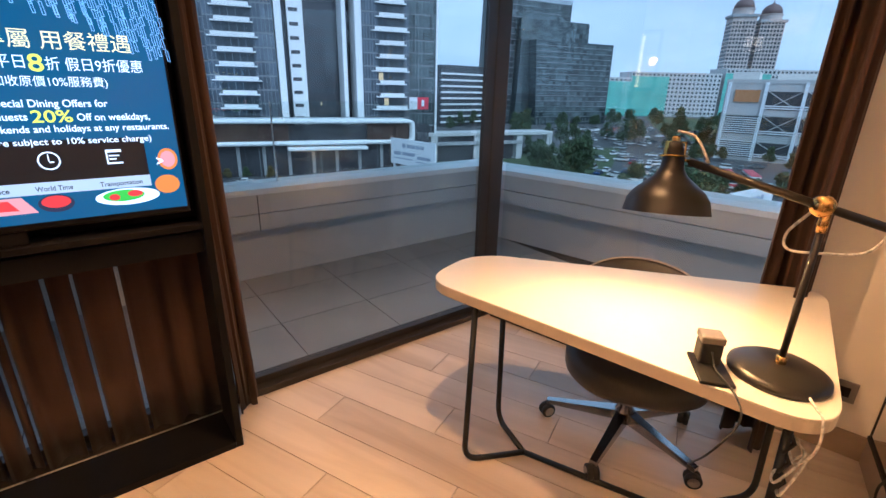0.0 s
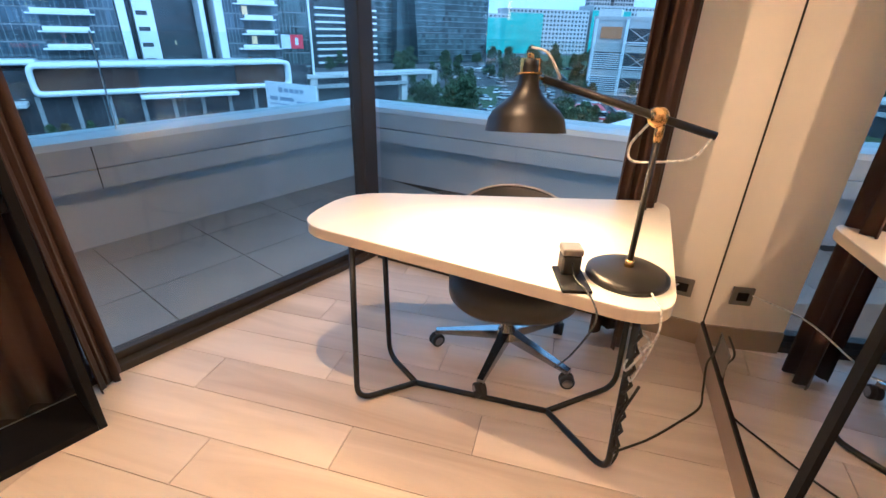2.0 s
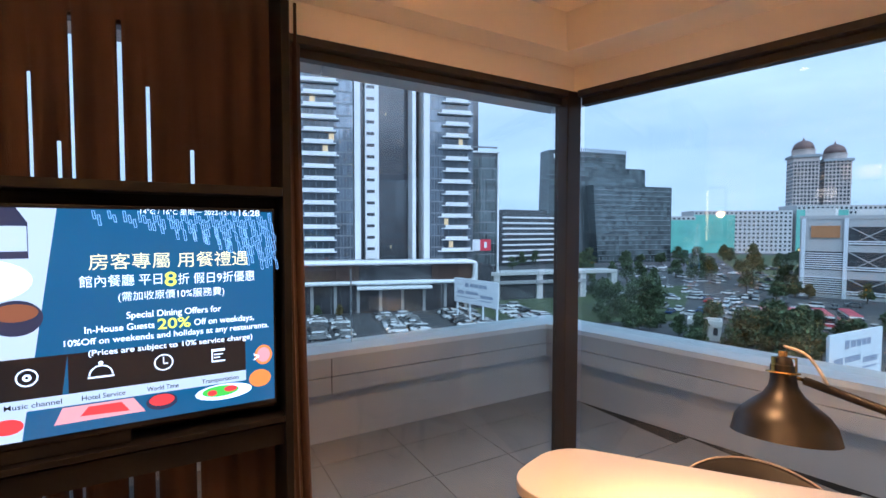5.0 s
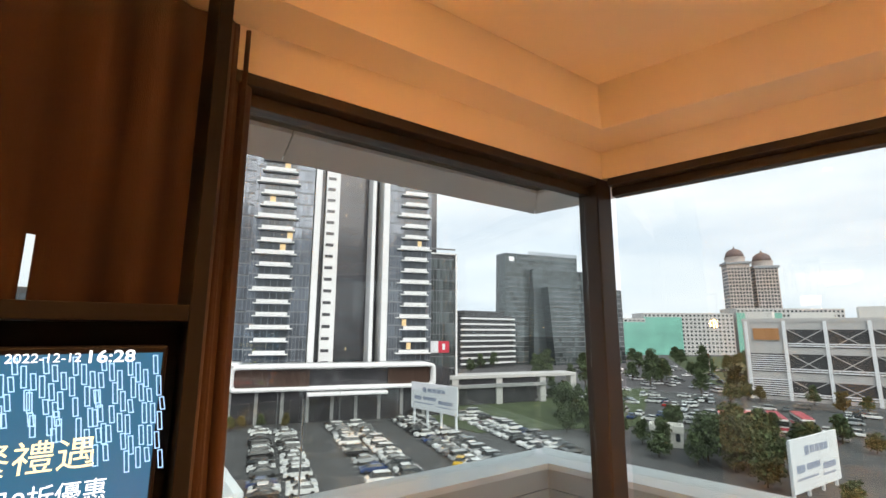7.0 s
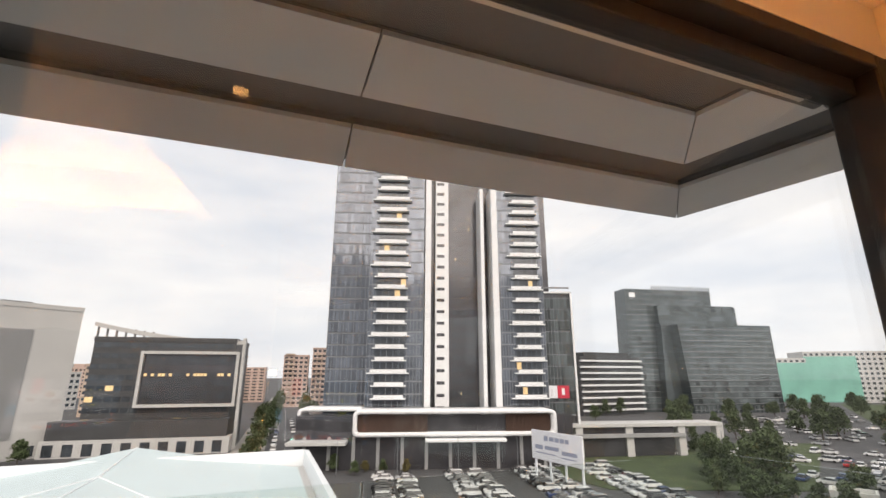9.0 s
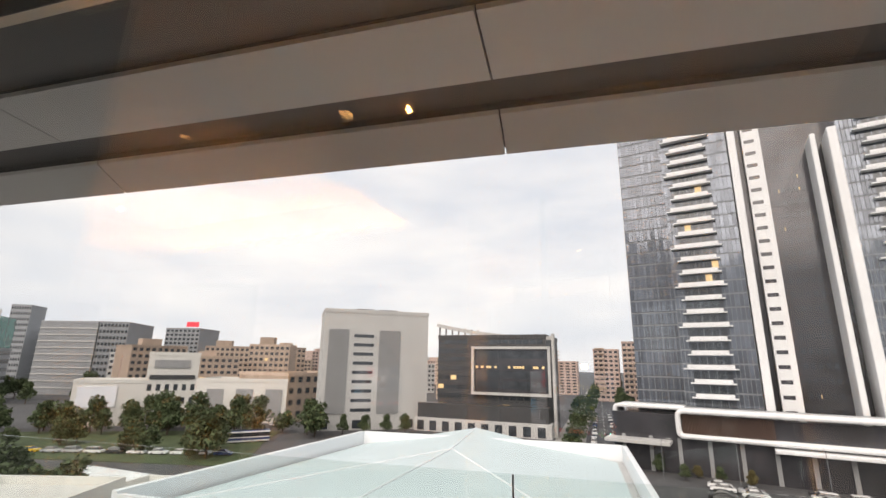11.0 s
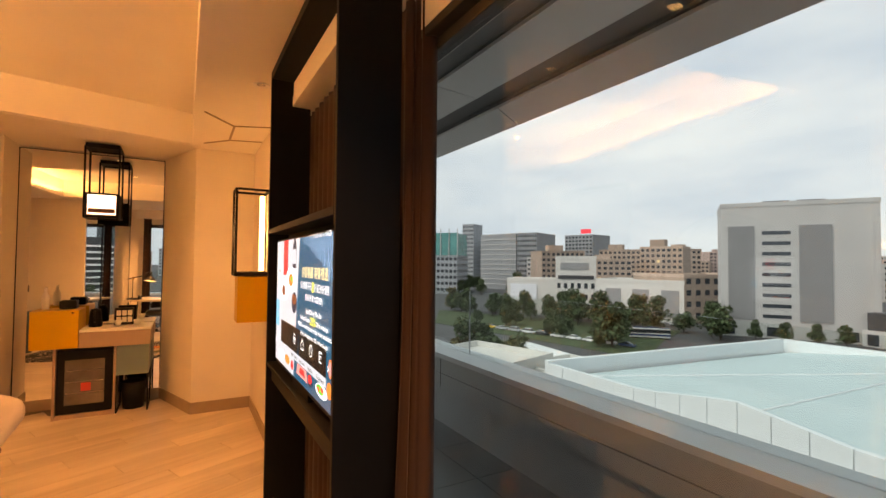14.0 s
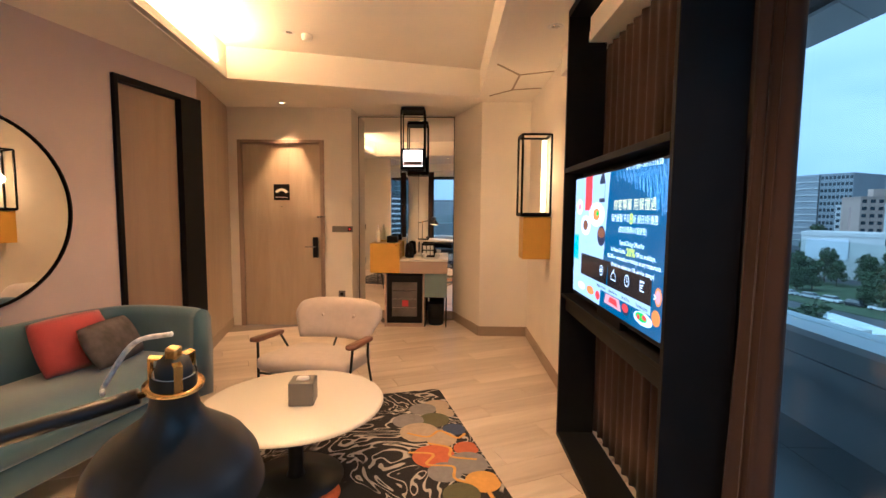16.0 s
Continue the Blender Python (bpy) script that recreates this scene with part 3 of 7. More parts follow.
# ---- lamps of the room ----
lamp("coffer_strip_light", "AREA", (-0.45, -0.19, CEIL + 0.06), 75, WARM2, (-0.472, -0.03, COFFER + 0.3), size=2.6, size_y=0.10)
lamp("door_downlight", "SPOT", (-3.0, -0.29, CEIL - 0.02), 150, WARM2, (-3.20, -0.30, 1.0), spot=58, soft=0.03)
lamp("lounge_downlight", "SPOT", (-1.66, 0.28, COFFER - 0.03), 55, WARM2, (-1.0, 0.9, 0), spot=120, soft=0.02)
lamp("niche_downlight", "SPOT", (-3.3, 1.3, CEIL - 0.02), 25, WARM2, (-3.35, 1.3, 0), spot=90, soft=0.04)
# fill spot without a ceiling fitting, added to brighten the passage
lamp("passage_fill", "SPOT", (-2.2, 1.6, CEIL - 0.02), 34, WARM2, (-2.2, 1.6, 0), spot=110, soft=0.05)
lamp("lounge_downlight", "SPOT", (-0.09, 1.2, COFFER - 0.03), 85, WARM2, (-0.09, 1.2, 0), spot=130, soft=0.015)
lamp("desk_downlight", "SPOT", (1.53, 1.68, CEIL - 0.02), 145, WARM2, (1.75, 1.45, 0), spot=128, soft=0.012)
# terrace
bm = bmesh.new()
for pts in ([(-7.4, 2.81), (2.75, 2.81), (4.02, 4.34), (-7.4, 4.34)], [(2.75, 2.81), (3.75, -1.84), (5.25, -1.84), (4.02, 4.34)]):
    poly_plate(bm, pts, -0.30, 0.27)
structure("terrace", bm, M_GAP, "dark bed of the terrace floor", "terrace")

# ---- the desk corner ----


def sweep(path, profile, closed=False):
    """A profile of (offset to the left, height) carried along a line in the plane."""
    bm = bmesh.new()
    pts = [Vector(p) for p in path]
    n = len(pts)
    rings = []
    for i, p in enumerate(pts):
        a = pts[i - 1] if i or closed else p
        b = pts[(i + 1) % n] if i < n - 1 or closed else p
        t = (b - a).normalized()
        side = Vector((-t.y, t.x))
        rings.append([bm.verts.new((p.x + side.x * o, p.y + side.y * o, z)) for o, z in profile])
    m = len(profile)
    for i in range(n if closed else n - 1):
        a, b = rings[i], rings[(i + 1) % n]
        for k in range(m):
            bm.faces.new((a[k], a[(k + 1) % m], b[(k + 1) % m], b[k]))
    if not closed:
        bm.faces.new(rings[0][::-1])
        bm.faces.new(rings[-1])
    bmesh.ops.recalc_face_normals(bm, faces=bm.faces)
    return bm


def pillow(w, d, h, power=3.0, steps=14):
    """A stuffed cushion, w by d, h thick at its middle."""
    bm = bmesh.new()
    top, low = [], []
    for i in range(steps + 1):
        for k in range(steps + 1):
            u, v = 2 * i / steps - 1, 2 * k / steps - 1
            e = max(0.0, (1 - abs(u) ** power) * (1 - abs(v) ** power)) ** 0.5
            pinch = 1 - 0.06 * (u * u) * (v * v)
            x, y = u * w / 2 * pinch, v * d / 2 * pinch
            top.append(bm.verts.new((x, y, e * h / 2)))
            low.append(bm.verts.new((x, y, -e * h / 2)))
    s = steps + 1
    for i in range(steps):
        for k in range(steps):
            a = i * s + k
            bm.faces.new((top[a], top[a + s], top[a + s + 1], top[a + 1]))
            bm.faces.new((low[a], low[a + 1], low[a + s + 1], low[a + s]))
    bmesh.ops.remove_doubles(bm, verts=bm.verts, dist=0.0005)
    return bm


# desk
DESK_TOP = 0.72
desk = thing("desk", (0, 0, 0), "white rounded wedge-shaped desk on thin black steel legs", "desk")
outline = rounded([(1.665, 2.09), (2.02, 2.21), (2.88, 1.115), (1.92, 0.835)], [0.13, 0.17, 0.14, 0.15], 10)
part("tabletop", slab(outline, DESK_TOP - 0.004, DESK_TOP, 0.0015), M_TOP, desk)
part("edge_band", slab(outline, DESK_TOP - 0.042, DESK_TOP - 0.0045, 0.002), M_EDGE, desk, "cream edge of the desk top")


def desk_leg(top, foot, hub):
    bm = bmesh.new()
    foot, hub, top = Vector(foot), Vector(hub), Vector(top)
    up = (top - foot).normalized()
    along = (hub - foot).normalized()
    pts = [top, foot + up * 0.07]
    for k in range(1, 6):
        t = k / 6
        pts.append((1 - t) ** 2 * (foot + up * 0.07) + 2 * t * (1 - t) * foot + t * t * (foot + along * 0.07))
    pts += [foot + along * 0.07, hub]
    tube(bm, pts, 0.0115, 10)
    return bm


HUBS = ((1.912, 1.720, 0.0125), (2.127, 1.217, 0.0125))
for top, foot, hub in (((1.73, 1.86, DESK_TOP - 0.042), (1.684, 1.832, 0.0125), HUBS[0]), ((2.00, 1.98, DESK_TOP - 0.042), (1.970, 1.934, 0.0125), HUBS[0]),
                       ((2.03, 0.955, DESK_TOP - 0.042), (2.006, 0.926, 0.0125), HUBS[1]), ((2.49, 1.09, DESK_TOP - 0.042), (2.448, 1.061, 0.0125), HUBS[1])):
    part("leg", desk_leg(top, foot, hub), M_STEEL, desk, "", True)
bm = bmesh.new()
tube(bm, [HUBS[0], HUBS[1]], 0.0115, 10)
part("stretcher", bm, M_STEEL, desk, "", True)

# task lamp
lampo = thing("desk_lamp", (2.07, 1.02, DESK_TOP), "black desk lamp with brass joints, switched on", "desk lamp")
part("base", lathe([(0.118, 0.0), (0.120, 0.004), (0.118, 0.016), (0.10, 0.026), (0.05, 0.034), (0.018, 0.036), (0.012, 0.036)], 48), M_LAMP, lampo, "", True)
bm = bmesh.new()
tube(bm, [(0, 0, 0.034), (0, 0, 0.43)], 0.0085, 12)
part("pole", bm, M_LAMP, lampo, "", True)
part("collar", lathe([(0.0135, 0.03), (0.0135, 0.055), (0.009, 0.058)], 20), M_BRASS, lampo, "brass collar", True)
part("pole_cap", move(lathe([(0.0105, 0), (0.0125, 0.02), (0.0105, 0.05)], 16), Matrix.Translation((0, 0, 0.40))), M_BRASS, lampo, "brass fitting", True)
JT = Vector((0.0, 0.01, 0.462))
HD = Vector((-0.105, 0.335, 0.546))
ad = (HD - JT).normalized()
bm = lathe([(0.005, -0.018), (0.022, -0.015), (0.026, -0.008), (0.026, 0.008), (0.022, 0.015), (0.005, 0.018)], 24)
part("joint", move(bm, Matrix.Translation(JT) @ Euler((0, radians(90), radians(-5))).to_matrix().to_4x4()), M_BRASS, lampo, "polished brass joint", True)
bm = bmesh.new()
tube(bm, [JT - ad * 0.145, JT + ad * 0.31], 0.0105, 12)
part("arm", bm, M_LAMP, lampo, "", True)
bm = bmesh.new()
tube(bm, [JT + ad * 0.31, JT + ad * 0.36], 0.0045, 8)
part("arm_tip", bm, M_BRASS, lampo, "brass arm tip", True)
R = 0.112
tilt = Matrix.Translation(HD) @ Euler((radians(-6), radians(8), 0)).to_matrix().to_4x4() @ Matrix.Scale(0.9, 4, (0, 0, 1))
prof = [(0.027, 0.022), (0.028, -0.016), (0.031, -0.036), (0.043, -0.058), (0.068, -0.082), (0.091, -0.104), (0.105, -0.128), (R, -0.165), (R + 0.002, -0.168)]
inner = [(r - 0.0025, z) for r, z in prof[::-1]]
part("shade", move(lathe(prof, 48, False), tilt), M_LAMP, lampo, "black bell-shaped metal shade", True)
part("shade_lining", move(lathe(inner, 48, False), tilt), M_LAMP_IN, lampo, "", True)
part("ring", move(lathe([(0.027, -0.002), (0.035, -0.001), (0.036, 0.003), (0.027, 0.004)], 32), tilt), M_BRASS, lampo, "brass ring", True)
for k in range(3):
    a = radians(40 + 120 * k)
    bm = bmesh.new()
    add_box(bm, 0.026, -0.005, 0.003, 0.029, 0.005, 0.0435, m=Matrix.Rotation(a, 4, "Z"))
    add_box(bm, 0.0, -0.005, 0.040, 0.0265, 0.005, 0.043, m=Matrix.Rotation(a, 4, "Z"))
    part("cage_strap", move(bm, tilt), M_BRASS, lampo, "bent brass strap")
part("cage_cap", move(box_bm(-0.008, -0.008, 0.0415, 0.008, 0.008, 0.060, 0.003), tilt), M_BRASS, lampo, "brass cap")
part("socket", move(lathe([(0.020, 0.0), (0.022, 0.025), (0.018, 0.042), (0.006, 0.046)], 24), tilt), M_RUBBER, lampo, "", True)
bm = bmesh.new()
bmesh.ops.create_uvsphere(bm, u_segments=20, v_segments=12, radius=0.026)
part("bulb", move(bm, tilt @ Matrix.Translation((0, 0, -0.085))), M_BULB, lampo, "", True)
bm = bmesh.new()
tube(bm, smooth_path([HD + Vector((0, 0, 0.068)), HD + Vector((0, -0.05, 0.055)), HD + Vector((0, -0.09, 0.0)), JT + ad * 0.27 + Vector((0, 0, 0.016))], 6), 0.0035, 6)
part("cord", bm, M_CORDW, lampo, "grey and white braided cord", True)
bm = bmesh.new()
tube(bm, smooth_path([JT - ad * 0.14, JT + Vector((0.01, -0.10, -0.09)), JT + Vector((0.01, -0.02, -0.115)), JT + Vector((0.0, 0.045, -0.12)), JT + Vector((0, 0.055, -0.08)), JT + Vector((0, 0.02, -0.02))], 8), 0.0035, 6)
part("cord", bm, M_CORDW, lampo, "grey and white braided cord", True)
bm = bmesh.new()
tube(bm, smooth_path([(-0.07, -0.09, 0.012), (-0.10, -0.115, 0.006), (-0.125, -0.135, 0.002), (-0.138, -0.145, -0.05), (-0.125, -0.135, -0.11), (-0.06, -0.10, -0.19), (-0.01, -0.07, -0.16), (-0.08, -0.12, -0.14), (-0.13, -0.09, -0.22), (-0.06, -0.07, -0.24), (-0.02, -0.12, -0.17), (-0.09, -0.10, -0.28), (0.0, -0.07, -0.30), (0.10, -0.05, -0.33), (0.14, -0.04, -0.24), (0.30, 0.0, -0.36), (0.62, 0.02, -0.36), (0.88, -0.02, -0.40)], 8), 0.0035, 6)
part("cord", bm, M_CORDW, lampo, "grey and white braided cord", True)
lamp("lamp_bulb_light", "POINT", tuple(Vector((2.07, 1.02, DESK_TOP)) + HD + Vector((0.012, 0.010, -0.095))), 43, WARM, soft=0.024)

# power adapter on the desk
ada = thing("power_adapter", (1.955, 1.15, DESK_TOP), "dark power adapter plugged into a black desk socket", "adapter", 38)
part("socket_plate", box_bm(-0.10, -0.042, 0.0, 0.05, 0.042, 0.010, 0.003), M_BLACK, ada)
part("plug_body", box_bm(-0.01, -0.028, 0.010, 0.045, 0.028, 0.070, 0.006), M_RUBBER, ada)
part("plug_cap", box_bm(-0.012, -0.030, 0.0705, 0.047, 0.030, 0.092, 0.005), M_GREYP, ada, "grey top of the adapter")
bm = bmesh.new()
tube(bm, smooth_path([(-0.012, 0, 0.05), (-0.05, -0.005, 0.02), (-0.13, -0.03, 0.006), (-0.19, -0.03, -0.03), (-0.205, 0.02, -0.12), (-0.17, 0.05, -0.2)], 6), 0.0028, 6)
part("cable", bm, M_RUBBER, ada, "thin black cable", True)

# cables and outlets by the mirror wall
bm = bmesh.new()
tube(bm, smooth_path([(2.02, 0.90, 0.40), (1.99, 0.93, 0.25), (2.01, 0.91, 0.12), (2.03, 0.93, 0.02), (2.10, 0.94, 0.008), (2.25, 0.86, 0.008), (2.40, 0.80, 0.008), (2.55, 0.75, 0.008), (2.64, 0.76, 0.03), (2.70, 0.78, 0.12), (2.66, 0.765, 0.22), (2.72, 0.765, 0.27)], 8), 0.0045, 6)
tagged(link("power_cable", bm, M_RUBBER, None, "", True), "black power cable lying along the floor to the wall outlet", "cable")
bm = bmesh.new()
wound = []
for k in range(9):
    z = 0.12 + 0.06 * k
    wound.extend([(2.006 + 0.003 * k - 0.012, 0.926 + 0.003 * k, z), (2.006 + 0.003 * k + 0.004, 0.926 + 0.003 * k - 0.015, z + 0.03), (2.006 + 0.003 * k + 0.014, 0.926 + 0.003 * k + 0.004, z + 0.055)])
tube(bm, wound, 0.006, 6)
tagged(link("cable_wrap", bm, M_RUBBER, None, "", True), "black cable wound round the desk leg", "cable")
ma = math.degrees(math.atan2(d.y, d.x))
px, py = on_mirror(0.36, 0.008)
out = thing("power_outlet", (px, py, 0.20), "black double power outlet on the mirror with plugs in it", "socket", ma)
part("plate", box_bm(-0.085, 0.0, -0.055, 0.085, 0.014, 0.055, 0.003), M_GREYP, out)
for k in (-1, 1):
    part("insert", box_bm(k * 0.042 - 0.028, 0.014, -0.028, k * 0.042 + 0.028, 0.018, 0.028, 0.002), M_BLACK, out)
part("plug", box_bm(-0.075, 0.018, -0.022, -0.02, 0.062, 0.024, 0.006), M_RUBBER, out)
part("plug", box_bm(0.025, 0.018, -0.016, 0.06, 0.046, 0.016, 0.005), M_RUBBER, out)
for s in (0.0,):
    so = thing("wall_socket", (east(0.99) - 0.002, 0.99, 0.29), "grey square wall socket on the cream wall", "socket", 90 + 12.1)
    part("plate", box_bm(-0.046, 0, -0.046, 0.046, 0.012, 0.046, 0.003), M_GREYP, so)
    part("insert", box_bm(-0.024, 0.012, -0.022, 0.024, 0.015, 0.022, 0.002), M_BLACK, so)

# office chair
chair = thing("office_chair", (2.35, 1.55, 0), "dark leather swivel chair with a low curved back on chrome castors", "chair", 0)
part("hub", lathe([(0.045, 0.085), (0.05, 0.10), (0.045, 0.13), (0.028, 0.15), (0.024, 0.33), (0.03, 0.345)], 24), M_CHROME, chair, "", True)
for k in range(5):
    a = radians(121 + 72 * k)
    bm = bmesh.new()
    c, s = math.cos(a), math.sin(a)
    ring = []
    for r, w, z0, z1 in ((0.03, 0.030, 0.092, 0.135), (0.18, 0.022, 0.082, 0.112), (0.33, 0.016, 0.072, 0.090)):
        ring.append([bm.verts.new((r * c - w * t * s, r * s + w * t * c, z)) for t, z in ((-1, z0), (1, z0), (0.8, z1), (-0.8, z1))])
    for p, q in zip(ring, ring[1:]):
        for i in range(4):
            bm.faces.new((p[i], p[(i + 1) % 4], q[(i + 1) % 4], q[i]))
    bm.faces.new(ring[0])
    bm.faces.new(ring[-1])
    bmesh.ops.recalc_face_normals(bm, faces=bm.faces)
    part("spoke", bm, M_CHROME, chair)
    m4 = Matrix.Translation((0.325 * c, 0.325 * s, 0.032)) @ Matrix.Rotation(a + 0.7, 4, "Z") @ Matrix.Rotation(radians(90), 4, "X")
    castor = part("castor", move(lathe([(0.012, -0.022), (0.030, -0.022), (0.032, -0.018), (0.032, -0.004), (0.028, -0.002), (0.028, 0.002), (0.032, 0.004), (0.032, 0.018), (0.030, 0.022), (0.012, 0.022)], 22), m4), M_RUBBER, chair, "black castor wheel with chrome disc", True)
    part("disc", move(lathe([(0.022, -0.0235), (0.022, 0.0235)], 20), m4), M_CHROME, castor)
seat_line = [(0.295 * math.copysign(abs(math.cos(t)) ** 0.75, math.cos(t)), 0.275 * math.copysign(abs(math.sin(t)) ** 0.75, math.sin(t))) for t in [2 * math.pi * k / 48 for k in range(48)]]
bm = slab(seat_line, 0.335, 0.45, 0.032)
part("seat", move(bm, Matrix.Rotation(radians(35), 4, "Z")), M_LEATHER, chair, "", True)
bm = bmesh.new()
arcs = []
for k in range(25):
    t = -1 + 2 * k / 24
    a = radians(38 + 88 * t)
    hgt = 0.722 - 0.14 * abs(t) ** 2.2
    base = 0.462 + 0.02 * abs(t)
    rr = 0.275 + 0.01 * (1 - abs(t))
    arcs.append([(a, rr, base), (a, rr + 0.025, (base + hgt) / 2), (a, rr + 0.03, hgt - 0.012), (a, rr + 0.016, hgt), (a, rr + 0.0, hgt - 0.010), (a, rr - 0.005, (base + hgt) / 2), (a, rr - 0.025, base)])
rings = [[bm.verts.new((r * math.cos(a), r * math.sin(a), z)) for a, r, z in arc] for arc in arcs]
for p, q in zip(rings, rings[1:]):
    for i in range(7):
        bm.faces.new((p[i], p[(i + 1) % 7], q[(i + 1) % 7], q[i]))
bm.faces.new(rings[0])
bm.faces.new(rings[-1])
bmesh.ops.recalc_face_normals(bm, faces=bm.faces)
part("backrest", bm, M_LEATHER, chair, "low curved leather backrest with pale piping", True)
bm = bmesh.new()
tube(bm, [((arc[3][1]) * math.cos(arc[3][0]), arc[3][1] * math.sin(arc[3][0]), arc[3][2] + 0.002) for arc in arcs], 0.004, 6)
part("piping", bm, M_BEIGE, chair, "pale piping", True)

# ---- television stand ----
TX0, TX1, TY0, TY1 = -0.45, 1.0, 2.445, 2.682
st = thing("television_stand", (0, 0, 0), "tall open black metal frame with shelves holding a television", "shelf")
part("side_panel", box_bm(TX1 - 0.026, TY0, 0, TX1, TY1, CEIL - 0.002, 0.002), M_BLACK, st)
part("side_panel", box_bm(TX0, TY0, 0, TX0 + 0.026, TY1, CEIL - 0.002, 0.002), M_BLACK, st)
for z0, z1, y0 in ((0.0, 0.03, TY0), (0.855, 0.93, TY0 + 0.03), (0.945, 0.965, TY0 + 0.002), (1.735, 1.765, TY0), (CEIL - 0.05, CEIL - 0.003, TY0)):
    part("shelf", box_bm(TX0 + 0.027, y0, z0, TX1 - 0.027, TY1 - 0.002, z1, 0.002), M_BLACK, st)
part("back_panel", box_bm(TX0 + 0.028, 2.56, 0.966, TX1 - 0.028, 2.58, 1.734), M_BLACK, st)

SX0, SX1, SZ0, SZ1, SY = -0.215, 0.940, 1.030, 1.680, 2.464
tv = thing("television", (0, 0, 0), "flat black television showing a hotel dining offer", "television")
part("casing", box_bm(SX0 - 0.012, SY + 0.004, SZ0 - 0.022, SX1 + 0.008, SY + 0.05, SZ1 + 0.012, 0.004), M_BLACK, tv)
part("stand_foot", box_bm(0.2, SY + 0.01, 0.966, 0.52, SY + 0.05, SZ0 - 0.022, 0.003), M_BLACK, tv)


def glow(name, color, power=1.0):
    m = bpy.data.materials.new(name)
    m.use_nodes = True
    b = m.node_tree.nodes["Principled BSDF"]
    b.inputs["Base Color"].default_value = (*[0.02] * 3, 1)
    b.inputs["Roughness"].default_value = 0.15
    b.inputs["Emission Color"].default_value = (*color, 1)
    b.inputs["Emission Strength"].default_value = power
    return m


G_BLUE = glow("screen_blue", (0.004, 0.060, 0.120), 1.69)
G_WHITE = glow("screen_white", (0.80, 0.86, 0.92), 1.62)
G_GREY = glow("screen_pale_grey", (0.55, 0.60, 0.68), 1.17)
G_BLACK = glow("screen_black", (0.004, 0.005, 0.007), 1.30)
G_CREAM = glow("screen_cream", (0.85, 0.75, 0.38), 1.56)
G_LIME = glow("screen_lime", (0.75, 0.80, 0.08), 1.56)
G_RED = glow("screen_red", (0.75, 0.04, 0.04), 1.30)
G_ORANGE = glow("screen_orange", (0.80, 0.22, 0.04), 1.30)
G_GREEN = glow("screen_green", (0.10, 0.50, 0.05), 1.30)
G_CYAN = glow("screen_cyan", (0.10, 0.45, 0.72), 1.30)
G_STROKE = glow("screen_pale_blue", (0.28, 0.52, 0.86), 1.30)
G_BROWN = glow("screen_brown", (0.22, 0.07, 0.03), 1.30)
G_PINK = glow("screen_pink", (0.75, 0.30, 0.28), 1.30)
G_WINE = glow("screen_dark", (0.02, 0.025, 0.05), 1.30)


def flat_poly(points, y):
    bm = bmesh.new()
    bm.faces.new([bm.verts.new((x, y, z)) for x, z in points])
    bmesh.ops.recalc_face_normals(bm, faces=bm.faces)
    for f in bm.faces:
        if f.normal.y > 0:
            f.normal_flip()
    return bm


def disc_pts(cx, cz, rx, rz=None, n=28):
    rz = rz or rx
    return [(cx + rx * math.cos(2 * math.pi * k / n), cz + rz * math.sin(2 * math.pi * k / n)) for k in range(n)]


def writing(body, x, z, size, y, material, parent, align="LEFT", width=None, name="lettering", m=None):
    """Letters of the built-in font as a flat mesh, standing in the xz plane and read from the south."""
    curve = bpy.data.curves.new("letters", "FONT")
    curve.body, curve.size, curve.align_x = body, size, align
    curve.offset = size * 0.012 if body.isascii() else 0.0
    ob = bpy.data.objects.new("letters", curve)
    scene.collection.objects.link(ob)
    bpy.context.view_layer.update()
    me = bpy.data.meshes.new_from_object(ob.evaluated_get(bpy.context.evaluated_depsgraph_get()))
    bpy.data.objects.remove(ob)
    bpy.data.curves.remove(curve)
    if not me.vertices:
        return None
    xs = [v.co.x for v in me.vertices]
    k = width / max(1e-6, max(xs) - min(xs)) if width else 1.0
    x_mid = 0 if align != "LEFT" else min(xs)
    for v in me.vertices:
        v.co = Vector((x + (v.co.x - x_mid) * k, y, z + v.co.y))
    me.materials.clear()
    me.materials.append(material)
    lettering = new(name, me)
    lettering.parent = parent
    if m is not None:
        lettering.matrix_basis = m
    return lettering


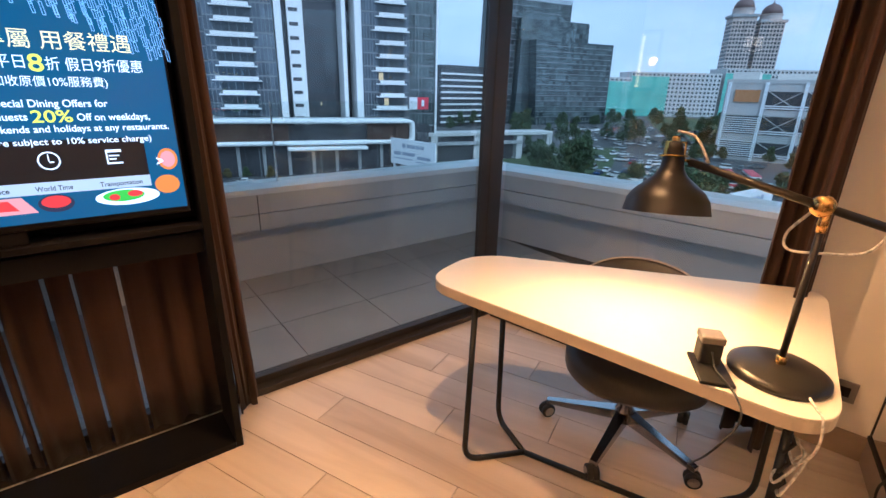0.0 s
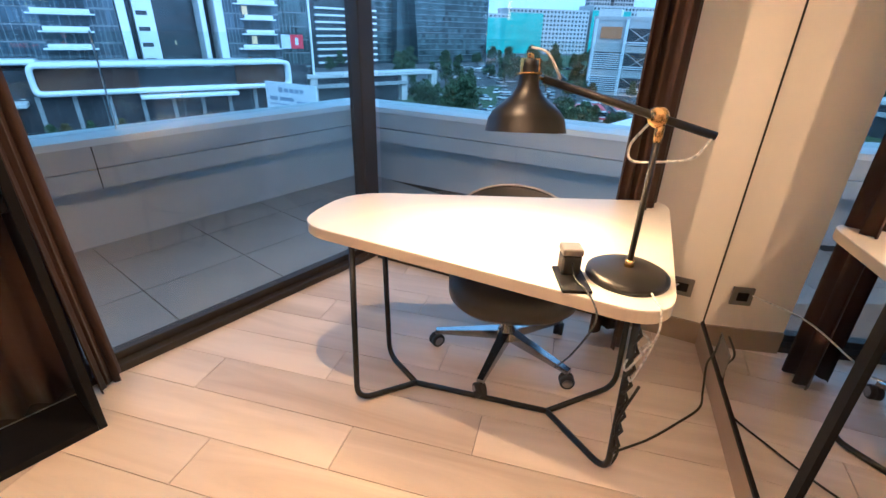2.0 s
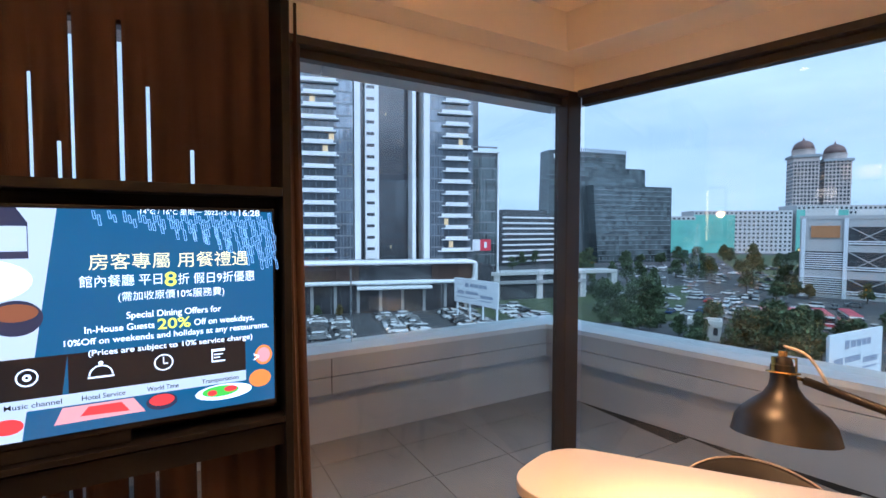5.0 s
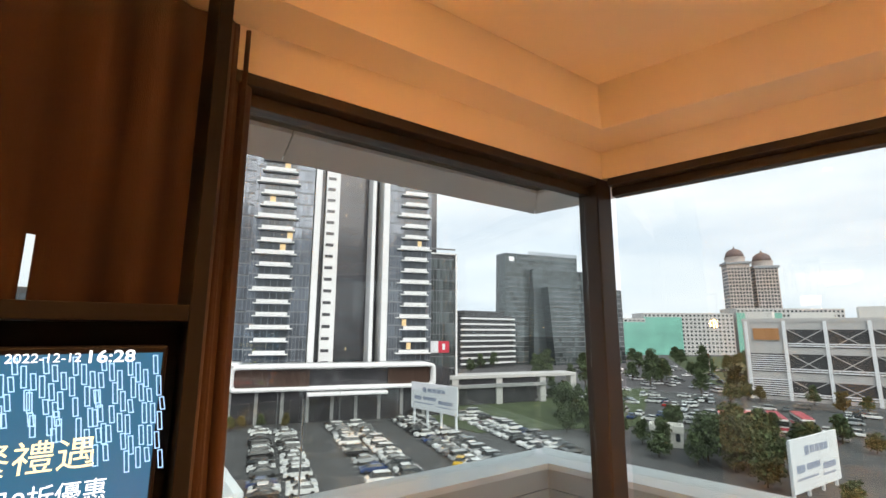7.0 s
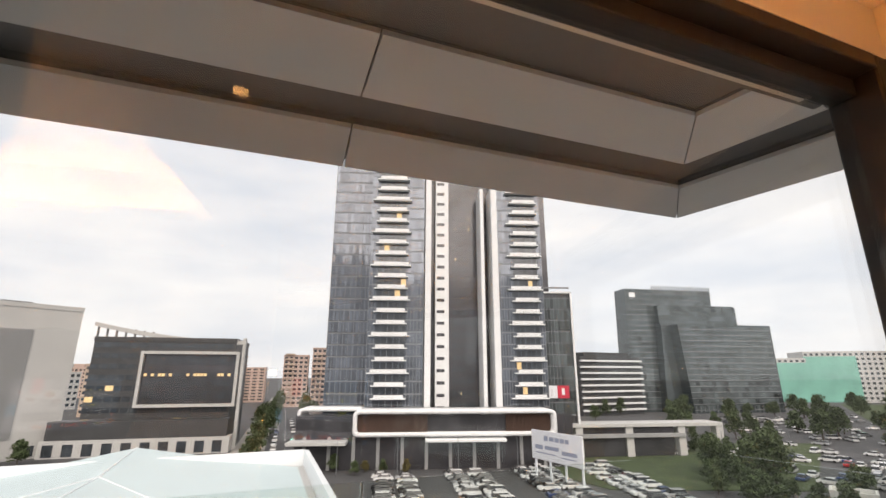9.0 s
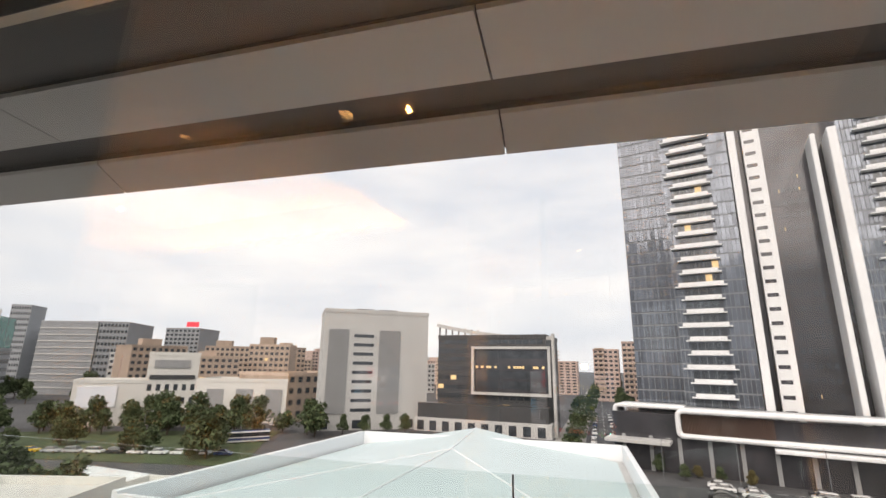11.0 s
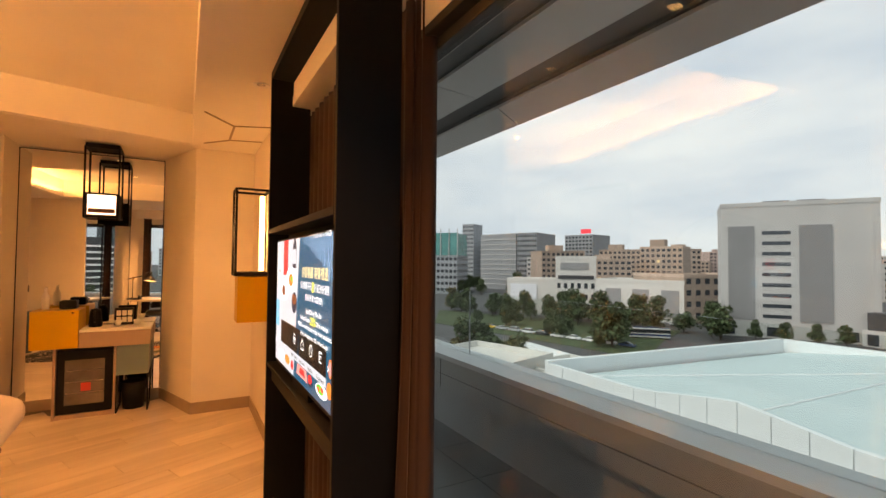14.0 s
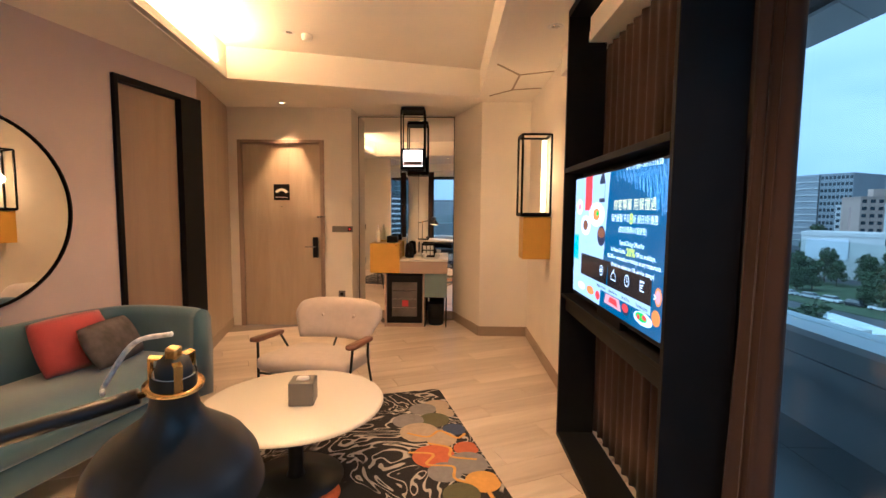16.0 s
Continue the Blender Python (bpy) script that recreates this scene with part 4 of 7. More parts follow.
screen = part("screen", flat_poly([(SX0, SZ0), (SX1, SZ0), (SX1, SZ1), (SX0, SZ1)], SY), G_BLUE, tv, "lit television picture with a dining offer")
Y1, Y2, Y3, Y4 = SY - 0.0010, SY - 0.0018, SY - 0.0026, SY - 0.0034
pic = part("picture", flat_poly([(SX0, SZ0), (0.27, SZ0), (0.362, SZ1), (SX0, SZ1)], Y1), G_GREY, screen)
for pts, y, g in (
    ([(-0.02, 1.50), (0.10, 1.50), (0.10, SZ1), (-0.02, SZ1)], Y2, G_RED),
    (disc_pts(0.18, 1.48, 0.125, 0.062), Y2, G_WHITE), (disc_pts(0.18, 1.48, 0.055, 0.032), Y3, G_ORANGE), (disc_pts(0.20, 1.485, 0.02, 0.014), Y4, G_GREEN),
    (disc_pts(0.265, 1.375, 0.06, 0.05), Y2, G_WINE), (disc_pts(0.265, 1.39, 0.05, 0.025), Y3, G_BROWN),
    ([(0.215, 1.54), (0.298, 1.54), (0.298, 1.64), (0.275, SZ1), (0.24, SZ1), (0.215, 1.64)], Y2, G_WINE), ([(0.217, 1.56), (0.296, 1.56), (0.296, 1.63), (0.217, 1.63)], Y3, G_GREY),
    (disc_pts(0.0, 1.42, 0.09, 0.055), Y2, G_WHITE), (disc_pts(0.0, 1.42, 0.045, 0.03), Y3, G_BROWN), (disc_pts(-0.12, 1.52, 0.06, 0.045), Y2, G_WHITE), (disc_pts(-0.12, 1.52, 0.03, 0.02), Y3, G_PINK),
    ([(SX0, 1.22), (-0.12, 1.22), (-0.12, 1.36), (SX0, 1.36)], Y2, G_CYAN), ([(-0.06, 1.14), (0.36, 1.14), (0.375, 1.262), (-0.06, 1.262)], Y2, G_BLACK),
    ([(0.375, 1.14), (0.848, 1.14), (0.848, 1.262), (0.375, 1.262)], Y2, G_BLACK),
    ([(SX0, 1.114), (0.848, 1.110), (0.848, 1.145), (SX0, 1.147)], Y3, G_GREY),
    ([(0.34, 1.06), (0.56, 1.06), (0.53, 1.107), (0.36, 1.107)], Y2, G_PINK), ([(0.40, 1.075), (0.52, 1.07), (0.50, 1.10), (0.42, 1.10)], Y3, G_RED),
    (disc_pts(0.604, 1.082, 0.042, 0.026), Y2, G_WINE), (disc_pts(0.604, 1.087, 0.034, 0.018), Y3, G_RED),
    (disc_pts(0.781, 1.082, 0.085, 0.026), Y2, G_WHITE), (disc_pts(0.770, 1.086, 0.055, 0.018), Y3, G_GREEN), (disc_pts(0.80, 1.090, 0.02, 0.01), Y4, G_RED), (disc_pts(0.745, 1.083, 0.014, 0.01), Y4, G_RED),
    (disc_pts(0.24, 1.075, 0.035, 0.022), Y2, G_RED), (disc_pts(0.12, 1.08, 0.06, 0.022), Y2, G_ORANGE), (disc_pts(-0.04, 1.08, 0.07, 0.022), Y2, G_WHITE),
    (disc_pts(0.905, 1.19, 0.028, 0.034), Y2, G_ORANGE), (disc_pts(0.905, 1.19, 0.021, 0.026), Y3, G_PINK), (disc_pts(0.893, 1.11, 0.035, 0.03), Y2, G_ORANGE),
):
    part("picture", flat_poly(pts, y), g, screen)
# falling strokes over the upper right corner
bm = bmesh.new()
rnd = random.Random(4)
for k in range(40):
    x = 0.44 + 0.485 * k / 39
    z = SZ1 - 0.004 - 0.012 * (k % 3)
    low = SZ1 - 0.02 - 0.17 * (k / 39) ** 1.6
    while z > low:
        ln = rnd.uniform(0.022, 0.036)
        lean = 0.004
        for x0, x1, z0, z1 in ((x, x + 0.0016, z, z - ln), (x + 0.0062, x + 0.0078, z, z - ln), (x, x + 0.0078, z, z - 0.0018), (x, x + 0.0078, z - ln + 0.0018, z - ln)):
            bm.faces.new([bm.verts.new((a, Y1, b)) for a, b in ((x0 + lean * (z - z1) / ln, z1), (x1 + lean * (z - z1) / ln, z1), (x1 + lean * (z - z0) / ln, z0), (x0 + lean * (z - z0) / ln, z0))])
        x, z = x + lean + rnd.choice((-0.005, 0.004)), z - ln - 0.002
part("stroke_pattern", bm, G_STROKE, screen)
for body, x, z, size, w, g in (
    ("房客專屬 用餐禮遇", 0.43, 1.506, 0.052, 0.43, G_CREAM), ("館內餐廳 平日", 0.407, 1.454, 0.038, 0.205, G_WHITE), ("8", 0.619, 1.445, 0.062, 0.032, G_LIME),
    ("折 假日9折優惠", 0.655, 1.451, 0.038, 0.225, G_WHITE), ("(需加收原價10%服務費)", 0.499, 1.408, 0.030, 0.287, G_WHITE), ("Special Dining Offers for", 0.518, 1.352, 0.028, 0.258, G_WHITE),
    ("In-House Guests", 0.416, 1.317, 0.028, 0.173, G_WHITE), ("20%", 0.597, 1.311, 0.046, 0.090, G_LIME), ("Off on weekdays,", 0.697, 1.314, 0.028, 0.179, G_WHITE),
    ("10%Off on weekends and holidays at any restaurants.", 0.368, 1.284, 0.026, 0.555, G_WHITE), ("(Prices are subject to 10% service charge)", 0.423, 1.250, 0.024, 0.447, G_WHITE),
    ("14°C / 16°C 星期一 2022-12-12", 0.56, 1.668, 0.020, 0.265, G_WHITE), ("16:28", 0.835, 1.666, 0.028, 0.064, G_WHITE),
    ("Music channel", 0.235, 1.122, 0.020, 0.125, G_BLACK), ("Hotel Service", 0.405, 1.121, 0.020, 0.105, G_BLACK), ("World Time", 0.565, 1.120, 0.020, 0.085, G_BLACK), ("Transportation", 0.715, 1.119, 0.020, 0.11, G_BLACK), (">", 0.873, 1.17, 0.045, 0.018, G_WHITE),
):
    writing(body, x, z, size, Y4 - 0.0006, g, screen, width=w)


def ring_pts(bm, cx, cz, r0, r1, y, a0=0, a1=360, n=24):
    for k in range(n):
        t0, t1 = radians(a0 + (a1 - a0) * k / n), radians(a0 + (a1 - a0) * (k + 1) / n)
        vs = [bm.verts.new((cx + r * math.cos(t), y, cz + r * math.sin(t))) for r, t in ((r0, t0), (r1, t0), (r1, t1), (r0, t1))]
        bm.faces.new(vs)


bm = bmesh.new()
bars = ((0.42, 1.182, 0.484, 1.187), (0.609, 1.203, 0.612, 1.223), (0.611, 1.203, 0.622, 1.199), (0.745, 1.185, 0.785, 1.190), (0.745, 1.185, 0.749, 1.225), (0.745, 1.22, 0.785, 1.228), (0.752, 1.208, 0.778, 1.212), (0.752, 1.198, 0.770, 1.202))


def icon_bars(bm, some):
    for x0, z0, x1, z1 in some:
        bm.faces.new([bm.verts.new((a, Y3, b)) for a, b in ((x0, z0), (x1, z0), (x1, z1), (x0, z1))])
    part("icon", bm, G_WHITE, screen)
    return bmesh.new()


ring_pts(bm, 0.285, 1.207, 0.021, 0.025, Y3)
ring_pts(bm, 0.285, 1.207, 0.004, 0.010, Y3)
bm = icon_bars(bm, ())
ring_pts(bm, 0.452, 1.190, 0.026, 0.030, Y3, 0, 180)
ring_pts(bm, 0.452, 1.226, 0.002, 0.006, Y3)
bm = icon_bars(bm, bars[:1])
ring_pts(bm, 0.611, 1.205, 0.022, 0.026, Y3)
bm = icon_bars(bm, bars[1:3])
bm = icon_bars(bm, bars[3:])


# ---- lounge ----
UX, UY = Vector((0.9824, -0.1867)), Vector((0.1867, 0.9824))


def by_wall(u, v):
    p = Vector((-1.954, -0.735)) + UX * u + UY * v
    return (p.x, p.y)


sofa = thing("sofa", (*by_wall(1.02, 0.0), 0), "teal velvet sofa with a wrapped rounded back", "sofa", pa)
back_line = smooth_path([(2.35, 0.15, 0), (1.6, 0.14, 0), (0.9, 0.14, 0), (0.42, 0.16, 0), (0.16, 0.28, 0), (0.08, 0.50, 0), (0.08, 0.80, 0), (0.12, 0.93, 0)], 8)
prof = [(-0.06, 0.15), (-0.07, 0.5), (-0.06, 0.72), (-0.035, 0.765), (0.0, 0.78), (0.035, 0.765), (0.06, 0.72), (0.07, 0.5), (0.06, 0.15)]
part("backrest", sweep([(p.x, p.y) for p in back_line], prof), M_TEAL, sofa, "", True)
seat_o = rounded([(0.14, 0.22), (2.35, 0.22), (2.35, 0.92), (0.9, 1.02), (0.14, 0.98)], [0.15, 0.05, 0.15, 0.3, 0.22], 8)
part("seat_cushion", slab(seat_o, 0.33, 0.46, 0.03), M_TEAL, sofa, "", True)
base_o = rounded([(0.15, 0.20), (2.33, 0.20), (2.33, 0.89), (0.9, 0.985), (0.16, 0.95)], [0.15, 0.05, 0.15, 0.3, 0.22], 8)
part("seat_base", slab(base_o, 0.17, 0.325, 0.02), M_TEAL, sofa, "", True)
for x, y in ((0.25, 0.85), (2.2, 0.8), (0.25, 0.3), (2.2, 0.3)):
    part("leg", move(lathe([(0.016, 0), (0.024, 0.175)], 14), Matrix.Translation((x, y, 0))), M_WALNUT, sofa, "", True)


def cushion(name, u, v, z, w, dd, h, rx, ry, rz, material, label):
    bm = pillow(w, dd, h)
    x, y = by_wall(1.02 + u, v)
    ob = link(name, bm, material, None, "", True)
    ob.matrix_basis = pose(x, y, z, rx, ry, rz)
    return tagged(ob, label, "cushion", "sofa cushions")


cushion("cushion", 0.58, 0.36, 0.635, 0.50, 0.36, 0.15, 68, 0, pa + 180, M_RED, "plain red cushion on the teal sofa")
gc = cushion("cushion", 0.44, 0.50, 0.61, 0.46, 0.30, 0.13, 62, 0, pa + 192, M_GREYC, "grey patterned cushion on the teal sofa")

# round mirror on the mauve wall
rm = thing("round_mirror", (*by_wall(1.90, 0.012), 1.47), "large round wall mirror in a thin black frame", "mirror", pa)
rot = Matrix.Rotation(radians(-90), 4, "X")
part("glass", move(lathe([(0.60, 0.0), (0.60, 0.012)], 64), rot), M_MIRROR, rm)
part("frame", move(lathe([(0.598, -0.002), (0.609, -0.002), (0.609, 0.026), (0.598, 0.026)], 64, False), rot), M_BLACK, rm, "thin black metal frame", True)

# coffee table
ct = thing("coffee_table", (0.11, 0.875, 0.0), "round white coffee table", "coffee table")
part("tabletop", lathe([(0.46, 0.425), (0.478, 0.43), (0.483, 0.44), (0.478, 0.449), (0.47, 0.452)], 64), M_TOP, ct, "", True)
part("pedestal", lathe([(0.05, 0.03), (0.04, 0.06), (0.04, 0.40), (0.12, 0.424)], 28), M_STEEL, ct, "", True)
part("foot", lathe([(0.26, 0.006), (0.26, 0.014), (0.06, 0.03)], 40), M_STEEL, ct, "", True)
tb = thing("tissue_box", (0.13, 0.93, 0.4525), "dark grey tissue box with a white tissue", "tissue box", 96)
part("box", box_bm(-0.065, -0.065, 0, 0.065, 0.065, 0.125, 0.004), M_GREYP, tb)
part("tissue", move(pillow(0.07, 0.035, 0.03), Matrix.Translation((0, 0, 0.128))), M_WHITE, tb, "white tissue", True)

# lounge chair
lc = thing("lounge_chair", (-0.95, 0.71, 0.0), "beige upholstered lounge chair with walnut armrests", "armchair", -13)
bm = slab(rounded([(-0.30, -0.33), (0.34, -0.36), (0.34, 0.36), (-0.30, 0.33)], [0.10, 0.12, 0.12, 0.10], 8), -0.06, 0.06, 0.028)
part("seat", move(bm, Matrix.Translation((0, 0, 0.375)) @ Matrix.Rotation(radians(-6), 4, "Y")), M_BEIGE, lc, "", True)
bm = bmesh.new()
cols = []
for k in range(21):
    t = -1 + 2 * k / 20
    hw = 0.39
    rows_ = []
    for j in range(9):
        s = j / 8
        half = (0.30 + 0.09 * min(1, s * 1.6)) * (1 - 0.10 * max(0, s - 0.72) ** 2 / 0.08)
        x = -0.30 - 0.15 * s + 0.07 * t * t
        z = 0.47 + 0.345 * s - 0.035 * (abs(t) ** 4) * s
        rows_.append((x, t * half, z))
    cols.append(rows_)
for side in (0.045, -0.045):
    grid = [[bm.verts.new((x + side * (1 - abs(-1 + 2 * i / 20) ** 6 * 0.8) * (1 - abs(2 * j / 8 - 1) ** 6 * 0.8), y, z)) for j, (x, y, z) in enumerate(c)] for i, c in enumerate(cols)]
    for i in range(20):
        for j in range(8):
            f = (grid[i][j], grid[i + 1][j], grid[i + 1][j + 1], grid[i][j + 1])
            bm.faces.new(f if side > 0 else f[::-1])
    if side > 0:
        keep = grid
for i in range(20):
    for j in (0, 8):
        bm.faces.new((keep[i][j], keep[i + 1][j], grid[i + 1][j], grid[i][j]))
for j in range(8):
    for i in (0, 20):
        bm.faces.new((keep[i][j], keep[i][j + 1], grid[i][j + 1], grid[i][j]))
bmesh.ops.recalc_face_normals(bm, faces=bm.faces)
backrest = part("backrest", bm, M_BEIGE, lc, "", True)
for y in (-0.14, 0.14):
    part("button", move(lathe([(0.014, 0), (0.012, 0.006)], 14), Matrix.Translation((-0.325, y, 0.67)) @ Matrix.Rotation(radians(78), 4, "Y")), M_BEIGE, backrest, "", True)
for s in (-1, 1):
    bm = slab(rounded([(-0.20, -0.03), (0.18, -0.038), (0.18, 0.038), (-0.20, 0.03)], 0.03, 6), -0.016, 0.016, 0.008)
    part("armrest", move(bm, Matrix.Translation((0.10, s * 0.385, 0.57)) @ Matrix.Rotation(radians(-4), 4, "Y")), M_WALNUT, lc, "walnut armrest", True)
    bm = bmesh.new()
    tube(bm, smooth_path([(0.22, s * 0.385, 0.555), (0.24, s * 0.37, 0.30), (0.27, s * 0.36, 0.012)], 6), 0.010, 8)
    part("leg", bm, M_STEEL, lc, "", True)
    bm = bmesh.new()
    tube(bm, smooth_path([(-0.06, s * 0.385, 0.56), (-0.16, s * 0.34, 0.34), (-0.34, s * 0.30, 0.012)], 6), 0.010, 8)
    part("leg", bm, M_STEEL, lc, "", True)
bm = bmesh.new()
tube(bm, [(0.245, -0.37, 0.30), (0.245, 0.37, 0.30)], 0.009, 8)
part("crossbar", bm, M_STEEL, lc, "", True)
bm = bmesh.new()
tube(bm, [(-0.17, -0.34, 0.33), (-0.17, 0.34, 0.33)], 0.009, 8)
tube(bm, [(-0.17, 0.0, 0.33), (-0.34, 0.0, 0.52)], 0.009, 8)
part("crossbar", bm, M_STEEL, lc, "", True)

lc.scale = (1, 1, 0.9)

# rug
def rug_mat():
    m = bpy.data.materials.new("black_rug_with_white_line_drawing")
    m.use_nodes = True
    nt = m.node_tree
    b = nt.nodes["Principled BSDF"]
    b.inputs["Roughness"].default_value = 0.95
    tc = nt.nodes.new("ShaderNodeTexCoord")
    big = nt.nodes.new("ShaderNodeTexNoise")
    big.inputs["Scale"].default_value = 2.2
    big.inputs["Detail"].default_value = 2.0
    big.inputs["Distortion"].default_value = 1.4
    nt.links.new(tc.outputs["Object"], big.inputs["Vector"])
    mul = nt.nodes.new("ShaderNodeMath")
    mul.operation = "MULTIPLY"
    mul.inputs[1].default_value = 13.0
    nt.links.new(big.outputs["Fac"], mul.inputs[0])
    fr = nt.nodes.new("ShaderNodeMath")
    fr.operation = "PINGPONG"
    fr.inputs[1].default_value = 0.5
    nt.links.new(mul.outputs[0], fr.inputs[0])
    edge = nt.nodes.new("ShaderNodeMapRange")
    edge.inputs["From Min"].default_value = 0.10
    edge.inputs["From Max"].default_value = 0.15
    edge.inputs["To Min"].default_value = 1.0
    edge.inputs["To Max"].default_value = 0.0
    nt.links.new(fr.outputs[0], edge.inputs["Value"])
    mask = nt.nodes.new("ShaderNodeTexNoise")
    mask.inputs["Scale"].default_value = 3.2
    nt.links.new(tc.outputs["Object"], mask.inputs["Vector"])
    mr = nt.nodes.new("ShaderNodeMapRange")
    mr.inputs["From Min"].default_value = 0.40
    mr.inputs["From Max"].default_value = 0.46
    nt.links.new(mask.outputs["Fac"], mr.inputs["Value"])
    mm = nt.nodes.new("ShaderNodeMath")
    mm.operation = "MULTIPLY"
    nt.links.new(edge.outputs["Result"], mm.inputs[0])
    nt.links.new(mr.outputs["Result"], mm.inputs[1])
    mx = nt.nodes.new("ShaderNodeMix")
    mx.data_type = "RGBA"
    mx.inputs[6].default_value = (0.012, 0.011, 0.012, 1)
    mx.inputs[7].default_value = (0.46, 0.42, 0.38, 1)
    nt.links.new(mm.outputs[0], mx.inputs[0])
    nt.links.new(mx.outputs[2], b.inputs["Base Color"])
    fine = nt.nodes.new("ShaderNodeTexNoise")
    fine.inputs["Scale"].default_value = 420
    bn = nt.nodes.new("ShaderNodeBump")
    bn.inputs["Strength"].default_value = 0.4
    bn.inputs["Distance"].default_value = 0.004
    nt.links.new(tc.outputs["Object"], fine.inputs["Vector"])
    nt.links.new(fine.outputs["Fac"], bn.inputs["Height"])
    nt.links.new(bn.outputs["Normal"], b.inputs["Normal"])
    return m


rug = thing("rug", (-1.19, 1.64, 0.0), "black rug with white wave lines and coloured scallops", "rug", 16)
part("woven_field", slab(rounded([(0.0, -2.1), (1.62, -2.1), (1.62, 0.0), (0.0, 0.0)], [0.02, 0.02, 0.02, 0.05], 4), 0.0, 0.011, 0.003), rug_mat(), rug)
cols_ = {"grey": (0.22, 0.21, 0.22), "tan": (0.42, 0.33, 0.24), "olive": (0.10, 0.10, 0.045), "navy": (0.04, 0.06, 0.14), "rust": (0.48, 0.12, 0.03), "gold": (0.60, 0.32, 0.04)}
rm_ = {k: mat("rug_" + k, v, 0.95, vary=0.12, scale=30, bump=0.3, bump_scale=420) for k, v in cols_.items()}
lay = 0
for key, x, y, r in (("tan", 0.32, -0.10, 0.10), ("tan", 0.46, -0.07, 0.07), ("grey", 0.36, -0.22, 0.10), ("olive", 0.55, -0.18, 0.11), ("grey", 0.52, -0.36, 0.11), ("navy", 0.72, -0.08, 0.08),
                     ("tan", 0.70, -0.32, 0.13), ("tan", 0.83, -0.20, 0.10), ("rust", 1.02, -0.30, 0.13), ("rust", 0.98, -0.08, 0.08), ("grey", 1.14, -0.12, 0.12), ("grey", 1.20, -0.28, 0.10), ("gold", 1.34, -0.10, 0.10), ("rust", 1.22, -1.0, 0.14), ("olive", 1.42, -0.25, 0.10)):
    lay += 1
    cut = [(min(max(x + r * math.cos(2 * math.pi * k / 28), 0.02), 1.58), min(y + r * math.sin(2 * math.pi * k / 28), -0.012)) for k in range(28)]
    part("scallop", slab(cut, 0.0105, 0.0115 + 0.00012 * lay), rm_[key], rug)
for pts in ([(0.70, -0.40), (0.78, -0.28), (0.72, -0.18), (0.84, -0.10), (0.80, -0.03)], [(0.94, -0.44), (1.0, -0.30), (1.10, -0.36), (1.16, -0.22), (1.28, -0.24), (1.38, -0.12), (1.5, -0.10)], [(0.86, -0.30), (0.95, -0.18), (1.05, -0.2), (1.12, -0.06)]):
    bm = bmesh.new()
    tube(bm, [(p.x, p.y, 0.0135) for p in smooth_path([(x, y, 0) for x, y in pts], 8)], 0.011, 6)
    for v in bm.verts:
        v.co.z = 0.012 + max(0, v.co.z - 0.0135) * 0.25
    part("vine_line", bm, rm_["gold"], rug)

# ---- minibar niche ----
nm = thing("wall_mirror", (-3.70, 0, 0), "tall wall mirror filling the minibar niche", "mirror")
part("glass", box_bm(0.002, 0.50, 0.118, 0.010, 1.77, 2.715), M_MIRROR, nm)
f = bmesh.new()
for y0, y1, z0, z1 in ((0.493, 0.50, 0.118, 2.722), (1.77, 1.777, 0.118, 2.722), (0.50, 1.77, 2.715, 2.722)):
    add_box(f, 0.001, y0, z0, 0.014, y1, z1)
part("frame", f, M_BLACK, nm, "thin dark metal edge")

cab = thing("minibar_cabinet", (-3.68, 0, 0), "low taupe cabinet with a drawer and an open stand", "cabinet")
part("frame", box_bm(0.14, 0.90, 0.0, 0.44, 0.925, 0.69, 0.002), M_TAUPE, cab)
part("frame", box_bm(0.14, 1.385, 0.0, 0.44, 1.405, 0.69, 0.002), M_TAUPE, cab)
part("plinth", box_bm(0.14, 0.926, 0.0, 0.43, 1.384, 0.045, 0.002), M_TAUPE, cab)
part("drawer", box_bm(0.05, 1.10, 0.692, 0.46, 1.70, 0.845, 0.003), M_TAUPE, cab, "taupe drawer front")
part("countertop", box_bm(0.04, 1.10, 0.847, 0.465, 1.705, 0.872, 0.003), M_WHITE, cab, "pale stone counter")
part("door", box_bm(0.05, 1.41, 0.385, 0.44, 1.69, 0.69, 0.003), M_BLUEG, cab, "blue-grey cabinet door")
for y in (1.415, 1.685):
    f = bmesh.new()
    for x in (0.06, 0.42):
        add_box(f, x, y - 0.007, 0, x + 0.014, y + 0.007, 0.384)
    add_box(f, 0.074, y - 0.007, 0.0, 0.42, y + 0.007, 0.012)
    part("stand", f, M_BLACK, cab, "open black metal stand")
yb = thing("yellow_box", (-3.68, 0.91, 0.695), "yellow lacquered storage box beside the counter", "box")
part("body", box_bm(0.08, -0.19, 0, 0.46, 0.185, 0.375, 0.004), M_YELLOW, yb)
part("knob", box_bm(0.46, 0.13, 0.34, 0.468, 0.15, 0.36, 0.002), M_BRASS, yb)
fr = thing("minibar_fridge", (-3.68, 1.155, 0.046), "black minibar fridge with a glass door", "fridge")
part("body", box_bm(0.15, -0.226, 0, 0.40, 0.226, 0.63, 0.004), M_BLACK, fr)
dr = part("door", box_bm(0.402, -0.224, 0.004, 0.435, 0.224, 0.626, 0.004), M_BLACK, fr)
part("glass", box_bm(0.4352, -0.16, 0.09, 0.439, 0.16, 0.53, 0.001), mat("lit_fridge_glass", (0.12, 0.11, 0.10), 0.1, vary=0.25, scale=8), dr)
for k in range(3):
    part("rack_line", box_bm(0.4392, -0.15, 0.2 + 0.11 * k, 0.4402, 0.15, 0.208 + 0.11 * k), M_CHROME, dr)
